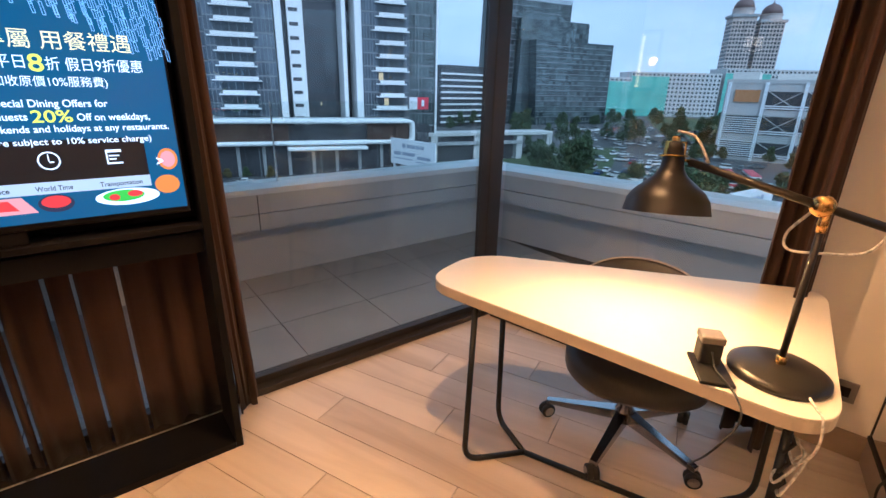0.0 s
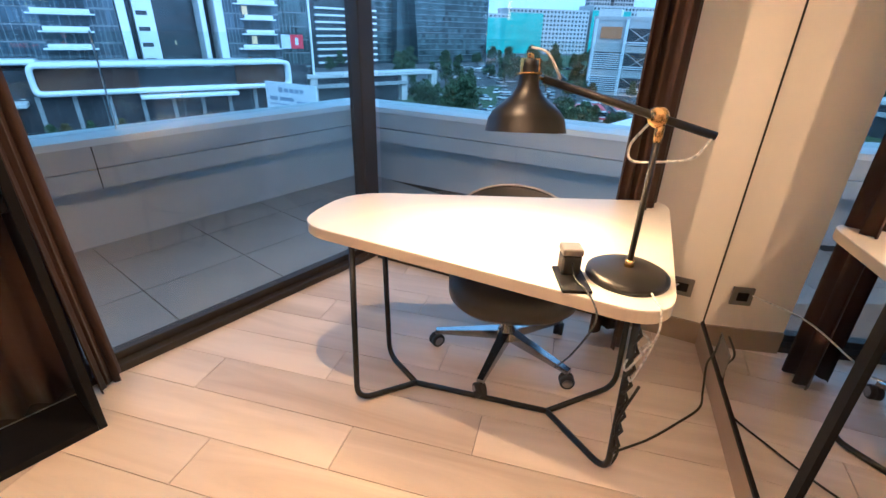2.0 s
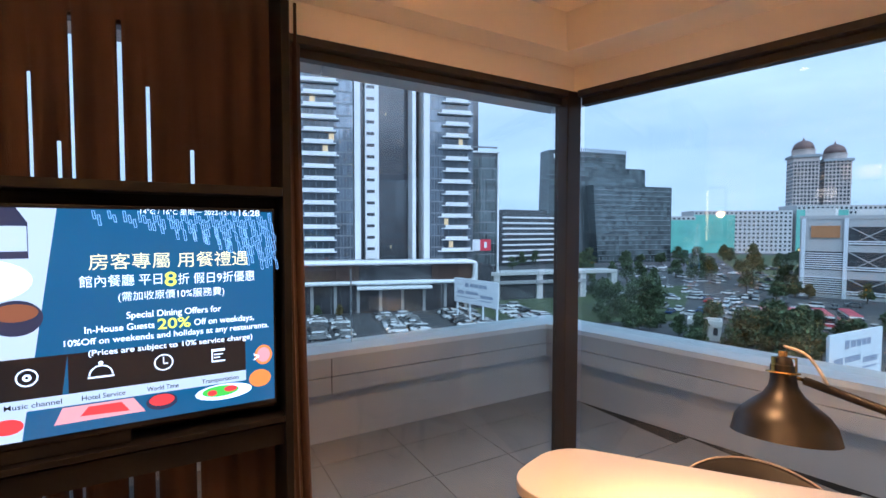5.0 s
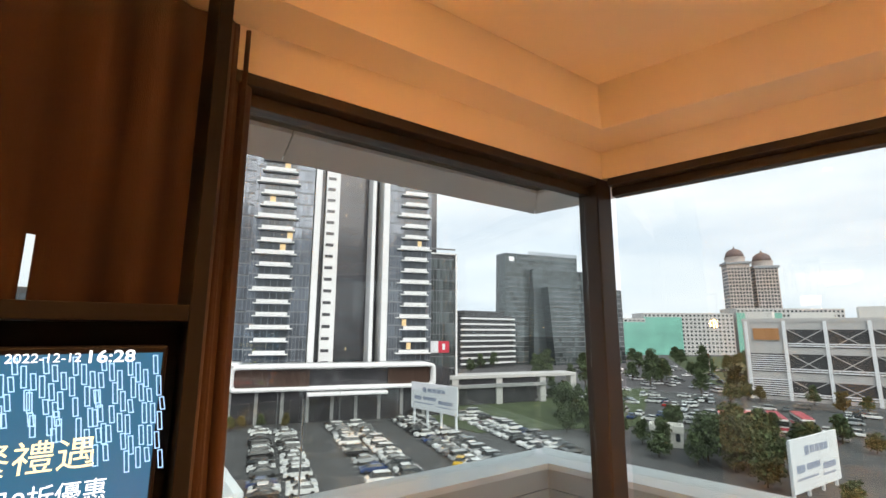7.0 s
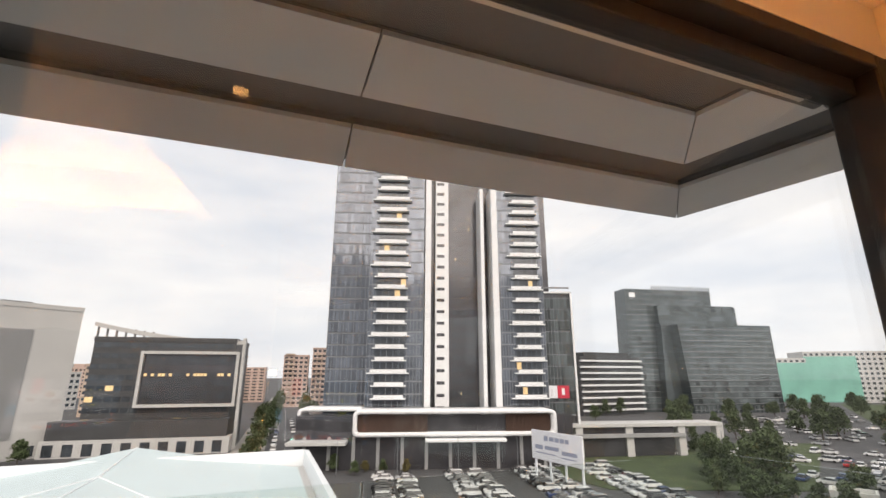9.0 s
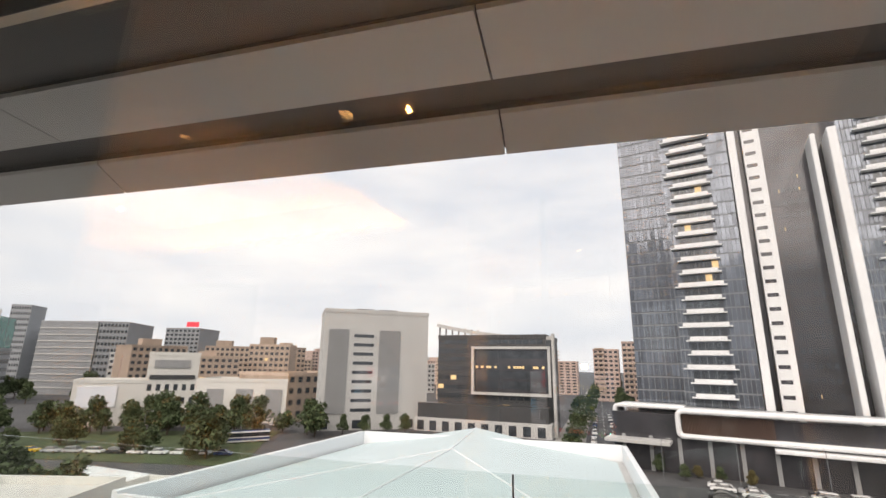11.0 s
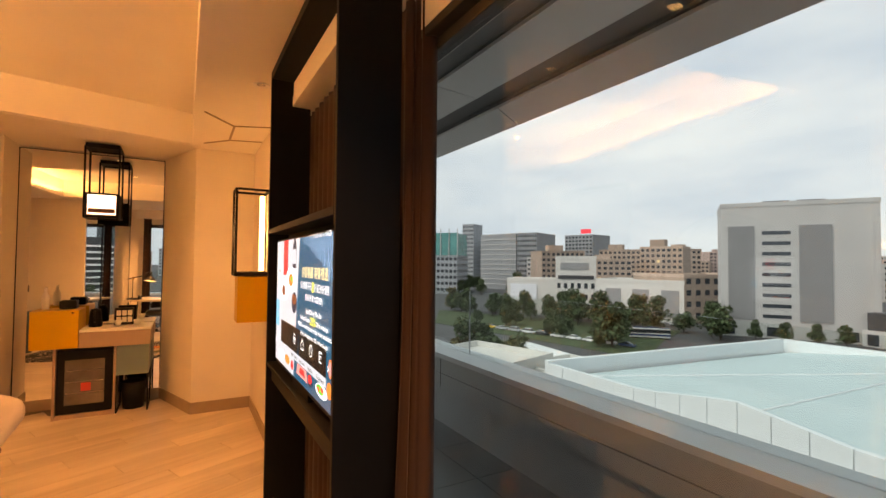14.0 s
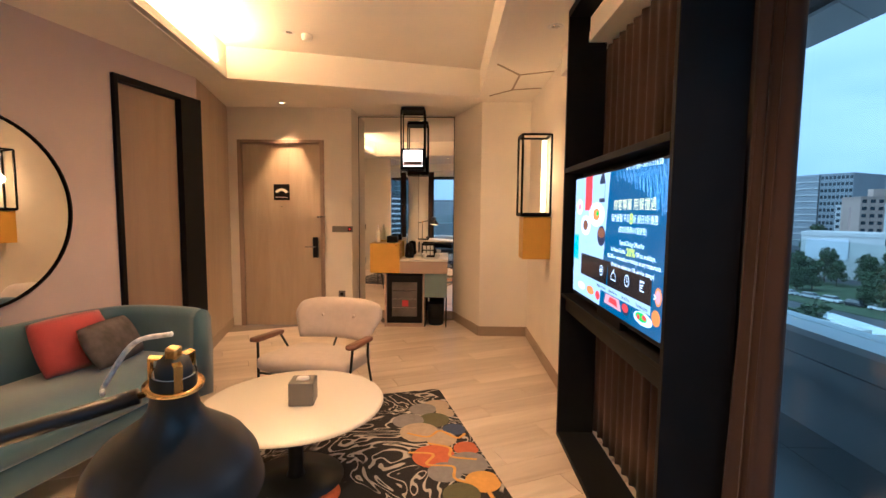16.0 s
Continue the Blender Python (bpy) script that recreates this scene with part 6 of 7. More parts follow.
TOP = 118.0
for name, s0, s1, y0, y1, top, m_ in (("left_block", -5.8, 10.9, 5, 24, TOP - 6, M_TGLASS2), ("left_wing", 10.9, 33.2, 0, 22, TOP, M_TGLASS), ("core", 33.2, 64.2, 8, 24, TOP + 2, M_TGLASS2),
                                      ("right_wing", 64.2, 83.0, 0, 20, TOP - 3, M_TGLASS), ("right_block", 83.0, 88.0, 6, 22, TOP - 8, M_TGLASS2), ("annex", 83.2, 96.6, 5.0, 22, zt(35.5), M_TGLASS2)):
    part(name, box_bm(s0 * S, y0, 6.0, s1 * S, y1, top), m_, tw)
FH = 3.37
NF = 30
bm = bmesh.new()
for f in range(NF):
    z = 14.0 + FH * f
    for s0, s1, y in ((10.9, 33.2, 0.0), (64.2, 83.0, 0.0)):
        add_box(bm, s0 * S, y - 0.06, z - 0.35, s1 * S, y + 0.02, z + 0.12)
    add_box(bm, -5.8 * S, 4.94, z - 0.3, 10.8 * S, 5.02, z + 0.1)
for s0, s1 in ((10.9, 33.2), (64.2, 83.0)):
    n = 17
    for k in range(n + 1):
        x = (s0 + (s1 - s0) * k / n) * S
        add_box(bm, x - 0.06, -0.10, 8.0, x + 0.06, 0.02, TOP - 3)
for k in range(9):
    x = (-5.8 + 16.7 * k / 8) * S
    add_box(bm, x - 0.06, 4.9, 8.0, x + 0.06, 5.02, TOP - 6)
for k in range(10):
    x = (83.4 + 13.0 * k / 9) * S
    add_box(bm, x - 0.05, 4.9, 8.0, x + 0.05, 5.02, zt(34.5))
for f in range(12):
    add_box(bm, 83.3 * S, 4.92, 11 + f * FH, 96.5 * S, 5.02, 11.5 + f * FH)
tagged(part("mullions", bm, M_TGREY, tw), kind="stuff")
pane_field(tw, -5.8 * S, 10.8 * S, 5.0, 14.0, 14.0 + FH * 28, 12, 28, M_TPANE, 3)
pane_field(tw, 10.9 * S, 33.2 * S, 0.0, 14.0, 14.0 + FH * 29, 17, 29, M_TPANE, 4)
pane_field(tw, 64.2 * S, 83.0 * S, 0.0, 14.0, 14.0 + FH * 29, 17, 29, M_TPANE, 5)
pane_field(tw, 83.3 * S, 96.5 * S, 4.95, 11.5, 11.5 + FH * 10, 9, 10, M_OPANE, 6)
for f in range(NF):
    z = 12.6 + FH * f
    for s0, s1, wide in ((13.1, 26.6, f % 3 == 0), (69.5, 81.4, f % 3 == 1)):
        a, b = s0 * S - (1.2 if wide else 0), s1 * S + (0.8 if wide else 0)
        bm = box_bm(a, -1.7, z, b, 0.0, z + 0.3)
        add_box(bm, a + 0.9, -1.75, z + 0.3, b - 0.7, -1.55, z + 1.15)
        part("balcony", bm, M_TWHITE, tw)
bm = bmesh.new()
bl = bmesh.new()
rnd = random.Random(11)
for f in range(NF):
    z = 12.6 + FH * f + 1.2
    for s0, s1 in ((14.0, 26.0), (70.5, 80.8)):
        for k in range(5):
            x = (s0 + (s1 - s0) * (k + 0.08) / 5) * S
            add_box(bl if rnd.random() < 0.035 else bm, x, -0.12, z, x + (s1 - s0) * S * 0.17, -0.02, z + 1.9)
    for k in range(5):
        x = (46.0 + 2.0 * k) * S
        if rnd.random() < 0.06:
            add_box(bl, x, 7.94, z - 0.5, x + 1.1, 8.0, z + 0.4)
        add_box(bm, x, 7.9, z - 0.6, x + 0.9, 7.99, z + 0.7)
tagged(part("balcony_windows", bm, M_WIN, tw), kind="stuff")
tagged(part("lit_windows", bl, M_WINLIT, tw), kind="stuff")
for s0, s1, y, z0, z1 in ((33.6, 36.1, -1.2, 9.5, TOP + 3), (57.0, 58.6, -0.4, 11, zt(80.0)), (61.6, 64.2, -1.2, 9.5, zt(80.8))):
    part("fin", box_bm(s0 * S, y, z0, s1 * S, y + 9, z1, 0.2), M_TWHITE, tw, "white vertical fin")
sl_ = part("slot_wall", box_bm(38.2 * S, 3.0, 9.5, 43.8 * S, 9, TOP + 3), M_TWHITE, tw, "white wall with slot windows")
bm = bmesh.new()
for f in range(NF):
    z = 13.0 + FH * f
    add_box(bm, 38.8 * S, 2.95, z, 42.0 * S, 3.1, z + 0.9)
tagged(part("slot_windows", bm, M_TGLASS2, sl_), kind="stuff")
part("annex_frame", box_bm(96.4 * S, 4.4, 8.5, 97.2 * S, 6.0, zt(36)), M_TWHITE, tw)
part("annex_cap", box_bm(83.2 * S, 4.4, zt(35.3), 97.2 * S, 6.0, zt(36)), M_TWHITE, tw)
sg = part("sign_board", box_bm(84.3 * S, 4.7, 15.9, 93.5 * S, 4.82, 19.4), M_BILL, tw, "white and red sign board")
part("red_field", box_bm(88.6 * S, 4.6, 15.9, 93.5 * S, 4.69, 19.4), M_BILLRED, sg)
part("sign_mark", box_bm(90.4 * S, 4.55, 16.8, 91.6 * S, 4.6, 18.6), M_BILL, sg)


def frame_band(bm, x0, x1, z0, z1, y0, y1, r, t):
    """A rounded rectangular frame standing in the xz plane."""
    outer = rounded([(x0, z0), (x1, z0), (x1, z1), (x0, z1)], r, 6)
    inn = rounded([(x0 + t, z0 + t), (x1 - t, z0 + t), (x1 - t, z1 - t), (x0 + t, z1 - t)], r * 0.6, 6)
    n = len(outer)
    v = [[bm.verts.new((x, y, z)) for x, z in loop] for y in (y0, y1) for loop in (outer, inn)]
    for k in range(n):
        j = (k + 1) % n
        bm.faces.new((v[0][k], v[0][j], v[1][j], v[1][k]))
        bm.faces.new((v[2][k], v[3][k], v[3][j], v[2][j]))
        bm.faces.new((v[0][k], v[2][k], v[2][j], v[0][j]))
        bm.faces.new((v[1][k], v[1][j], v[3][j], v[3][k]))
    bmesh.ops.recalc_face_normals(bm, faces=bm.faces)


pod = thing("tower_podium", (21.3, 134.9, GZ), "low dark podium wrapped in a white rounded band", "building", -17.0)
part("body", box_bm(-8, -9, 0, 62, 22, 12.6), M_TGLASS2, pod)
bm = bmesh.new()
frame_band(bm, 6.2, 57.2, 7.8, 14.0, -11.5, -2.0, 1.6, 0.9)
part("white_band", bm, M_TWHITE, pod, "white rounded band", True)
bm = bmesh.new()
frame_band(bm, -8.5, 8.0, 9.2, 14.2, -6, 4, 1.4, 0.8)
part("white_band", bm, M_TWHITE, pod, "white rounded band", True)
bm = bmesh.new()
for k in range(60):
    x = 7.4 + 17 * k / 59
    add_box(bm, x, -10.2, 8.8, x + 0.14, -9.01, 13.0)
for k in range(34):
    x = 44.6 + 11 * k / 33
    add_box(bm, x, -10.2, 8.8, x + 0.14, -9.01, 13.0)
tagged(part("louvre", bm, mat("brown_louvre", (0.10, 0.055, 0.04), 0.6, vary=0.1), pod), kind="stuff")
part("canopy", box_bm(24, -13.0, 6.6, 44, -8, 7.4, 0.2), M_TWHITE, pod)
part("roof_terrace", box_bm(-9, -14, 6.2, 5, -4, 7.0, 0.1), M_CONC, pod)
bm = bmesh.new()
for k in range(11):
    add_box(bm, -6 + 6 * k, -9.3, 0, -5.2 + 6 * k, -8.95, 7.6)
tagged(part("columns", bm, M_CONC2, pod), kind="stuff")

# covered walkway beside the tower
wk = thing("covered_walkway", (85.0, 118.0, GZ), "long low concrete walkway roof on thick columns", "building", -14)
part("roof", box_bm(0, 0, 8.0, 46, 8, 9.0, 0.1), M_CONC, wk)
part("side_beam", box_bm(0, -0.3, 5.2, 34, 0.3, 6.3, 0.1), M_CONC2, wk)
for x in (1, 16, 32, 44):
    part("column", box_bm(x, 0.4, 0, x + 2.2, 3.0, 8.0, 0.1), M_CONC, wk)
part("glazing", box_bm(1, 1.0, 0.2, 31, 1.3, 8.0), M_TGLASS2, wk)

# terraced office
h, w, t = block("terraced_office", (172, 227), (216, 228), 30, 10.5, M_DARKB, "low office with stacked white balcony bands")
for f in range(9):
    bm = box_bm(-0.5, -1.6, 2.2 + 3.4 * f, w + 0.5, 0.0, 3.2 + 3.4 * f, 0.15)
    part("balcony_band", bm, M_TWHITE, h)
part("roof_house", box_bm(6, 4, t, w - 4, 20, t + 3.5), M_DARKB, h)

# slanted glass office
gl = thing("glass_office", (215, 228, GZ), "stepped grey-green glass office tower with slanted edges", "building", math.degrees(math.atan2(-17, 89)))


def wedge(x0, x1, x0t, x1t, y0, y1, z):
    bm = bmesh.new()
    low = [bm.verts.new(p) for p in ((x0, y0, 0), (x1, y0, 0), (x1, y1, 0), (x0, y1, 0))]
    top = [bm.verts.new(p) for p in ((x0t, y0 + 2, z), (x1t, y0 + 2, z), (x1t, y1, z), (x0t, y1, z))]
    bm.faces.new(low), bm.faces.new(top)
    for i in range(4):
        bm.faces.new((low[i], low[(i + 1) % 4], top[(i + 1) % 4], top[i]))
    bmesh.ops.recalc_face_normals(bm, faces=bm.faces)
    return bm


for x0, x1, x0t, x1t, y0, y1, z in ((0, 62, 2, 65, 8, 22, 76.5), (18, 78, 22, 76, 2, 22, 65.5), (30, 92, 27, 93.5, -6, 20, 52.5)):
    v = part("volume", wedge(x0, x1, x0t, x1t, y0, y1, z), M_GGLASS, gl)
bm = bmesh.new()
for f in range(15):
    z = 3.4 * (f + 0.5)
    add_box(bm, 30.0 - 3 * z / 52.5, -6.1 + 2 * z / 52.5, z, 92 + 1.5 * z / 52.5, -5.85 + 2 * z / 52.5, z + 0.28)
for f in range(22):
    z = 3.4 * (f + 0.5)
    add_box(bm, 2 * z / 76, 7.9 + 2 * z / 76, z, 62 + 3 * z / 76, 8.1 + 2 * z / 76, z + 0.28)
for k in range(22):
    add_box(bm, 31 + 2.85 * k, -6.15, 0, 31.15 + 2.85 * k, -5.7, 4)
tagged(part("mullions", bm, M_TGREY, gl), kind="stuff")
pane_field(gl, 30.5, 91.5, -6.0, 1.5, 51.5, 22, 15, M_OPANE, 7, (0.0, 2 / 52.5))
pane_field(gl, 20.0, 77.0, 2.0, 52.5, 65.0, 20, 4, M_OPANE, 8, (0.0, 2 / 65.5))
pane_field(gl, 1.5, 18.0, 8.0, 1.5, 70.0, 6, 20, M_OPANE, 9, (0.02, 2 / 76.5))
pane_field(gl, 18.5, 61.5, 8.0, 65.8, 76.0, 15, 3, M_OPANE, 10, (0.0, 2 / 76.5))
bm = bmesh.new()
for k in range(26):
    add_box(bm, 22 + 1.7 * k, 9.6, 73.5, 22.25 + 1.7 * k, 10.4, 79)
tagged(part("roof_screen", bm, M_TGREY, gl), kind="stuff")
part("roof_logo", box_bm(5, 9.5, 71, 9, 9.8, 74), M_CAP, gl)

# hotel-like apartment slab wrapped in green net
for a, b, z, nm_ in (((411, 281), (432, 266), 13.5, "netted_building"), ((433, 268), (505, 216), 19, "netted_building"), ((508, 214), (590, 150), 24, "netted_building")):
    h, w, t = block(nm_, a, b, 30, z, M_CONC, "pale apartment block partly wrapped in green net", "building", GZ, "netted buildings")
    windows(h, w, t, 10, int(w / 4), M_WIN, 0.5, depth=None)
    part("net", box_bm(-0.4, -0.5, 0, w * (1.0 if w < 30 else 0.42), -0.2, t * 0.92), M_NET, h, "green netting")

# twin-domed tower far away
M_DOMEB = mat("pale_pinkish_tower_wall", (0.46, 0.40, 0.37), 0.85, vary=0.12, scale=0.2)
M_DOME = mat("brown_red_dome_tiles", (0.13, 0.085, 0.078), 0.6, vary=0.15, scale=0.4)
for x, y, r, top in ((536, 222, 0, 72), (553, 203, 0, 67)):
    dt = thing("domed_tower", (x, y, GZ), "far pale residential tower with a dark dome", "tower", -50, "domed towers")
    hh = top - GZ
    part("body", box_bm(-10.5, -9, 0, 10.5, 10, hh), M_DOMEB, dt)
    bm = bmesh.new()
    for f in range(24):
        for k in range(7):
            add_box(bm, -9.8 + 2.9 * k, -9.2, 4 + 3.6 * f, -8.0 + 2.9 * k, -8.9, 6.2 + 3.6 * f)
            add_box(bm, -10.7, -8.4 + 2.6 * k, 4 + 3.6 * f, -10.4, -6.8 + 2.6 * k, 6.2 + 3.6 * f)
    tagged(part("windows", bm, M_WIN, dt), kind="stuff")
    part("cornice", box_bm(-11.8, -10.4, hh, 11.8, 11.4, hh + 2.5), M_GREYB, dt)
    part("drum", lathe([(9.4, hh + 2.5), (9.4, hh + 6.8), (10, hh + 7.1), (10, hh + 8)], 20), M_DOMEB, dt)
    part("dome", lathe([(9, hh + 8), (8.6, hh + 11), (7.2, hh + 14), (4.6, hh + 16.2), (1.2, hh + 17.4), (0.5, hh + 19), (0.1, hh + 21)], 24), M_DOME, dt, "dark ribbed dome", True)

# white car-park building
h, w, t = block("parking_building", (186, 77.5), (205, 9), 40, 5.5, M_CONC, "white multi-storey car park with open decks")
bay = 11.0
for k in range(6):
    for f, (z0, z1) in enumerate(((1.2, 6.6), (9.2, 15.4), (17.6, 23.6))):
        x0, x1 = 1.6 + bay * k, 1.6 + bay * (k + 1) - 1.1
        if k == 0 and f == 2:
            continue
        # solid dark panel before the wall; its colour is the shade inside the deck
        part("opening", box_bm(x0, -0.12, z0, x1, 0.1, z1), M_DARKB, h, "dark panel for the shade inside an open parking deck")
        bm = bmesh.new()
        for j in range(8 if k == 0 else 2):
            add_box(bm, x0, -0.34, z0 + 0.35 + 0.72 * j, x1, -0.16, z0 + (0.68 if k == 0 else 0.75) + 0.72 * j)
        tagged(part("guard_rails", bm, M_CAP, h), kind="stuff")
        if k:
            for s0, s1 in ((z0, z1), (z1, z0)):
                bm = bmesh.new()
                tube(bm, [(x0 + 0.2, -0.22, s0), (x1 - 0.2, -0.22, s1)], 0.16, 6)
                part("brace", bm, M_CONC, h, "diagonal steel brace")
for k in range(7):
    part("column", box_bm(0.5 + bay * k, -0.6, 0, 1.5 + bay * k, -0.01, t), M_CAP, h)
part("sign_board", box_bm(3, -0.5, 20, 10.5, -0.1, 24), mat("orange_sign", (0.42, 0.20, 0.08), 0.6, vary=0.15), h, "orange sign board")
part("roof_house", box_bm(14, 6, t, 26, 20, t + 3), M_WHITEB, h)
part("roof_house", box_bm(1, 2, t, 9, 12, t + 3.4), M_WHITEB, h)
part("roof_house", box_bm(32, 3, t, 60, 16, t + 4.5), M_WHITEB, h)


def billboard(x, y, rz, w, z0, z1, label):
    bb = thing("billboard", (x, y, GZ), label, "billboard", rz, "white billboards")
    part("panel", box_bm(0, -0.15, z0, w, 0.15, z1, 0.04), M_BILL, bb)
    for k in range(4):
        part("post", box_bm(0.5 + k * (w - 1.4) / 3, 0.16, 0, 0.9 + k * (w - 1.4) / 3, 0.5, z1 - 0.4), M_BILL, bb)
    bm = bmesh.new()
    hgt = z1 - z0
    for x0, x1, q0, q1 in ((0.27, 0.35, 0.66, 0.84), (0.38, 0.47, 0.68, 0.82), (0.49, 0.57, 0.68, 0.82), (0.59, 0.67, 0.68, 0.82), (0.69, 0.76, 0.68, 0.82), (0.08, 0.24, 0.36, 0.50), (0.28, 0.56, 0.38, 0.50), (0.62, 0.90, 0.30, 0.42), (0.08, 0.50, 0.22, 0.26), (0.60, 0.88, 0.18, 0.22)):
        add_box(bm, x0 * w, -0.19, z0 + q0 * hgt, x1 * w, -0.155, z0 + q1 * hgt)
    tagged(part("print_bars", bm, M_BILLTXT, bb), kind="stuff")
    return bb


billboard(60.5, 99.5, -82, 15.5, 4.6, 10.6, "white billboard on posts with grey print")
billboard(78.3, 29.1, -4, 15, 1.0, 8.0, "white billboard among trees with grey print")

# grey office with a louvred side and a swept roof
h, w, t = block("louvred_office", (-84, 154), (-51, 175), 22, 20.5, M_CONC, "pale concrete office block with louvre panels and slot windows")
for a, b in ((1.9, 9.0), (20.3, 28.3)):
    lv = part("louvre_panel", box_bm(a, -0.25, 5.5, b, -0.02, 35), M_CONC2, h, "grey louvre panel")
    bm = bmesh.new()
    for k in range(26):
        add_box(bm, a + 0.1 + (b - a - 0.2) * k / 26, -0.34, 5.6, a + 0.22 + (b - a - 0.2) * k / 26, -0.255, 34.9)
    tagged(part("fins", bm, M_CONC2, lv), kind="stuff")
for k in range(9):
    part("slot_window", box_bm(11.0, -0.08, 6.2 + 3.25 * k, 18.3, 0.1, 7.3 + 3.25 * k), M_WIN, h)
for a, b in ((1.5, 3.6), (12, 16.5), (31, 34)):
    part("window", box_bm(a, -0.08, 0.6, b, 0.1, 3.4), M_WIN, h)
for x in (12, 21):
    part("solar_rack", box_bm(x, 6, t + 1.6, x + 7, 11, t + 1.9), M_TGREY, h)
h, w, t = block("dark_office", (-47, 176), (-6.5, 171), 26, 12.0, M_DARKB, "dark glass office with a white framed front", "building")
windows(h, w * 0.98, t, 9, 16, M_WIN, 0.86, 0.25, 0.12, 0.035, 5)
bm = bmesh.new()
frame_band(bm, 14, 42.5, 12.8, 29.6, -2.2, -0.3, 0.05, 0.9)
part("white_frame", bm, M_CONC, h, "white picture frame round the windows")
part("framed_glass", box_bm(15, -1.2, 13.8, 41.6, -0.4, 28.6), M_TGLASS2, h)
bl, bd = bmesh.new(), bmesh.new()
rnd = random.Random(8)
for f in range(4):
    for k in range(26):
        x0, z0 = 15.4 + k * 1.0, 15 + f * 3.5
        add_box(bl if f == 2 and rnd.random() < 0.35 else bd, x0, -1.3, z0, x0 + 0.85, -1.21, z0 + (0.8 if f == 2 else 2.6))
tagged(part("lit_windows", bl, M_WINLIT, h), kind="stuff")
tagged(part("panes", bd, M_WIN, h), kind="stuff")
arc_ob = part("roof_arc", sweep([(-1 + 44 * k / 12, 1.5 + 1.2 * math.sin(math.pi * k / 12)) for k in range(13)], [(-1.2, 38.5), (1.2, 38.5), (1.2, 37.2), (-1.2, 37.2)]), M_CONC, h, "curved concrete roof edge")
for v in arc_ob.data.vertices:
    v.co.z -= 5.2 * (1 - (1 - max(0, min(1, (v.co.x + 1) / 44))) ** 2)
part("edge_wall", box_bm(43.0, -1.5, 0, 43.9, 0.6, t + 1.0), M_CONC, h)
part("podium", box_bm(-6, -7, 0, 43, -0.3, 4.6), M_CONC, h)
for k in range(10):
    part("podium_window", box_bm(-4.8 + 4.8 * k, -7.1, 0.4, -2.2 + 4.8 * k, -6.9, 3.6), M_WIN, h)
part("podium_deck", box_bm(-5, -6.5, 4.6, 42, -0.4, 9.5), M_DARKB, h)
for k in range(7):
    part("roof_post", box_bm(-0.5 + 2.6 * k, 1.5, t + 0.9, 0 + 2.6 * k, 2.0, t + 4.8 - 0.35 * k), M_TGREY, h)

# hall with the pale folded roof below the terrace
hall = thing("pale_roofed_hall", (-28.1, 29.7, GZ), "low hall with pale folded membrane roof and white parapet", "building", -0.5)
HZ = 14.0
part("wall", box_bm(0, 0.4, 0, 35, 33, HZ - 1.6), M_CONC, hall)
bm = bmesh.new()
P = {"fl": (0.6, 0.9, HZ - 1.2), "fm": (15.5, 0.9, HZ - 0.2), "fr": (34.3, 0.9, HZ - 1.6), "bl": (3.2, 32, HZ - 1.4), "bm": (17, 38, HZ + 0.6), "br": (34.3, 32.4, HZ - 1.6), "c": (17.2, 24, HZ + 0.1)}
vv = {k: bm.verts.new(p) for k, p in P.items()}
for tri_ in (("fl", "fm", "c"), ("fl", "c", "bl"), ("fm", "fr", "c"), ("fr", "br", "c"), ("br", "bm", "c"), ("bm", "bl", "c")):
    bm.faces.new([vv[k] for k in tri_])
bmesh.ops.recalc_face_normals(bm, faces=bm.faces)
for f in bm.faces:
    if f.normal.z < 0:
        f.normal_flip()
part("roof", bm, M_MEMB, hall, "pale blue-white folded roof membrane")
bm = bmesh.new()
for a, b in (("fl", "c"), ("fm", "c"), ("c", "fr"), ("c", "bm")):
    tube(bm, [Vector(P[a]) + Vector((0, 0, 0.03)), Vector(P[b]) + Vector((0, 0, 0.03))], 0.07, 5)
part("roof_seams", bm, M_CAP, hall)
for pts in ([(0, 0), (3.0, 32.6)], [(3.0, 32.6), (35, 33.2)], [(35, 33.2), (35, 0)]):
    bm = bmesh.new()
    wall_between(bm, pts[0], pts[1], HZ - 2.6, HZ + 0.1, -0.5)
    bmesh.ops.recalc_face_normals(bm, faces=bm.faces)
    part("parapet", bm, M_CAP, hall)
n = 20
for k in range(n):
    x0, x1 = 35 * k / n + 0.02, 35 * (k + 1) / n - 0.02
    zc = [HZ - 0.1 + 0.9 * max(0, 1 - abs((x - 15.5) / 6.0)) for x in (x0, x1)]
    for lo, hi in ((0.0, 1.75), (1.79, 3.3)):
        bm = bmesh.new()
        low = [bm.verts.new((x, y, z - hi)) for x, z, y in ((x0, zc[0], 0), (x1, zc[1], 0), (x1, zc[1], 0.35), (x0, zc[0], 0.35))]
        top = [bm.verts.new((x, y, z - lo)) for x, z, y in ((x0, zc[0], 0), (x1, zc[1], 0), (x1, zc[1], 0.35), (x0, zc[0], 0.35))]
        bm.faces.new(low), bm.faces.new(top)
        for i in range(4):
            bm.faces.new((low[i], low[(i + 1) % 4], top[(i + 1) % 4], top[i]))
        bmesh.ops.recalc_face_normals(bm, faces=bm.faces)
        part("wall_panel", bm, M_CAP, hall)
part("vent", box_bm(15.3, 0.28, HZ - 4.6, 17.3, 0.39, HZ - 3.7), M_CONC2, hall)

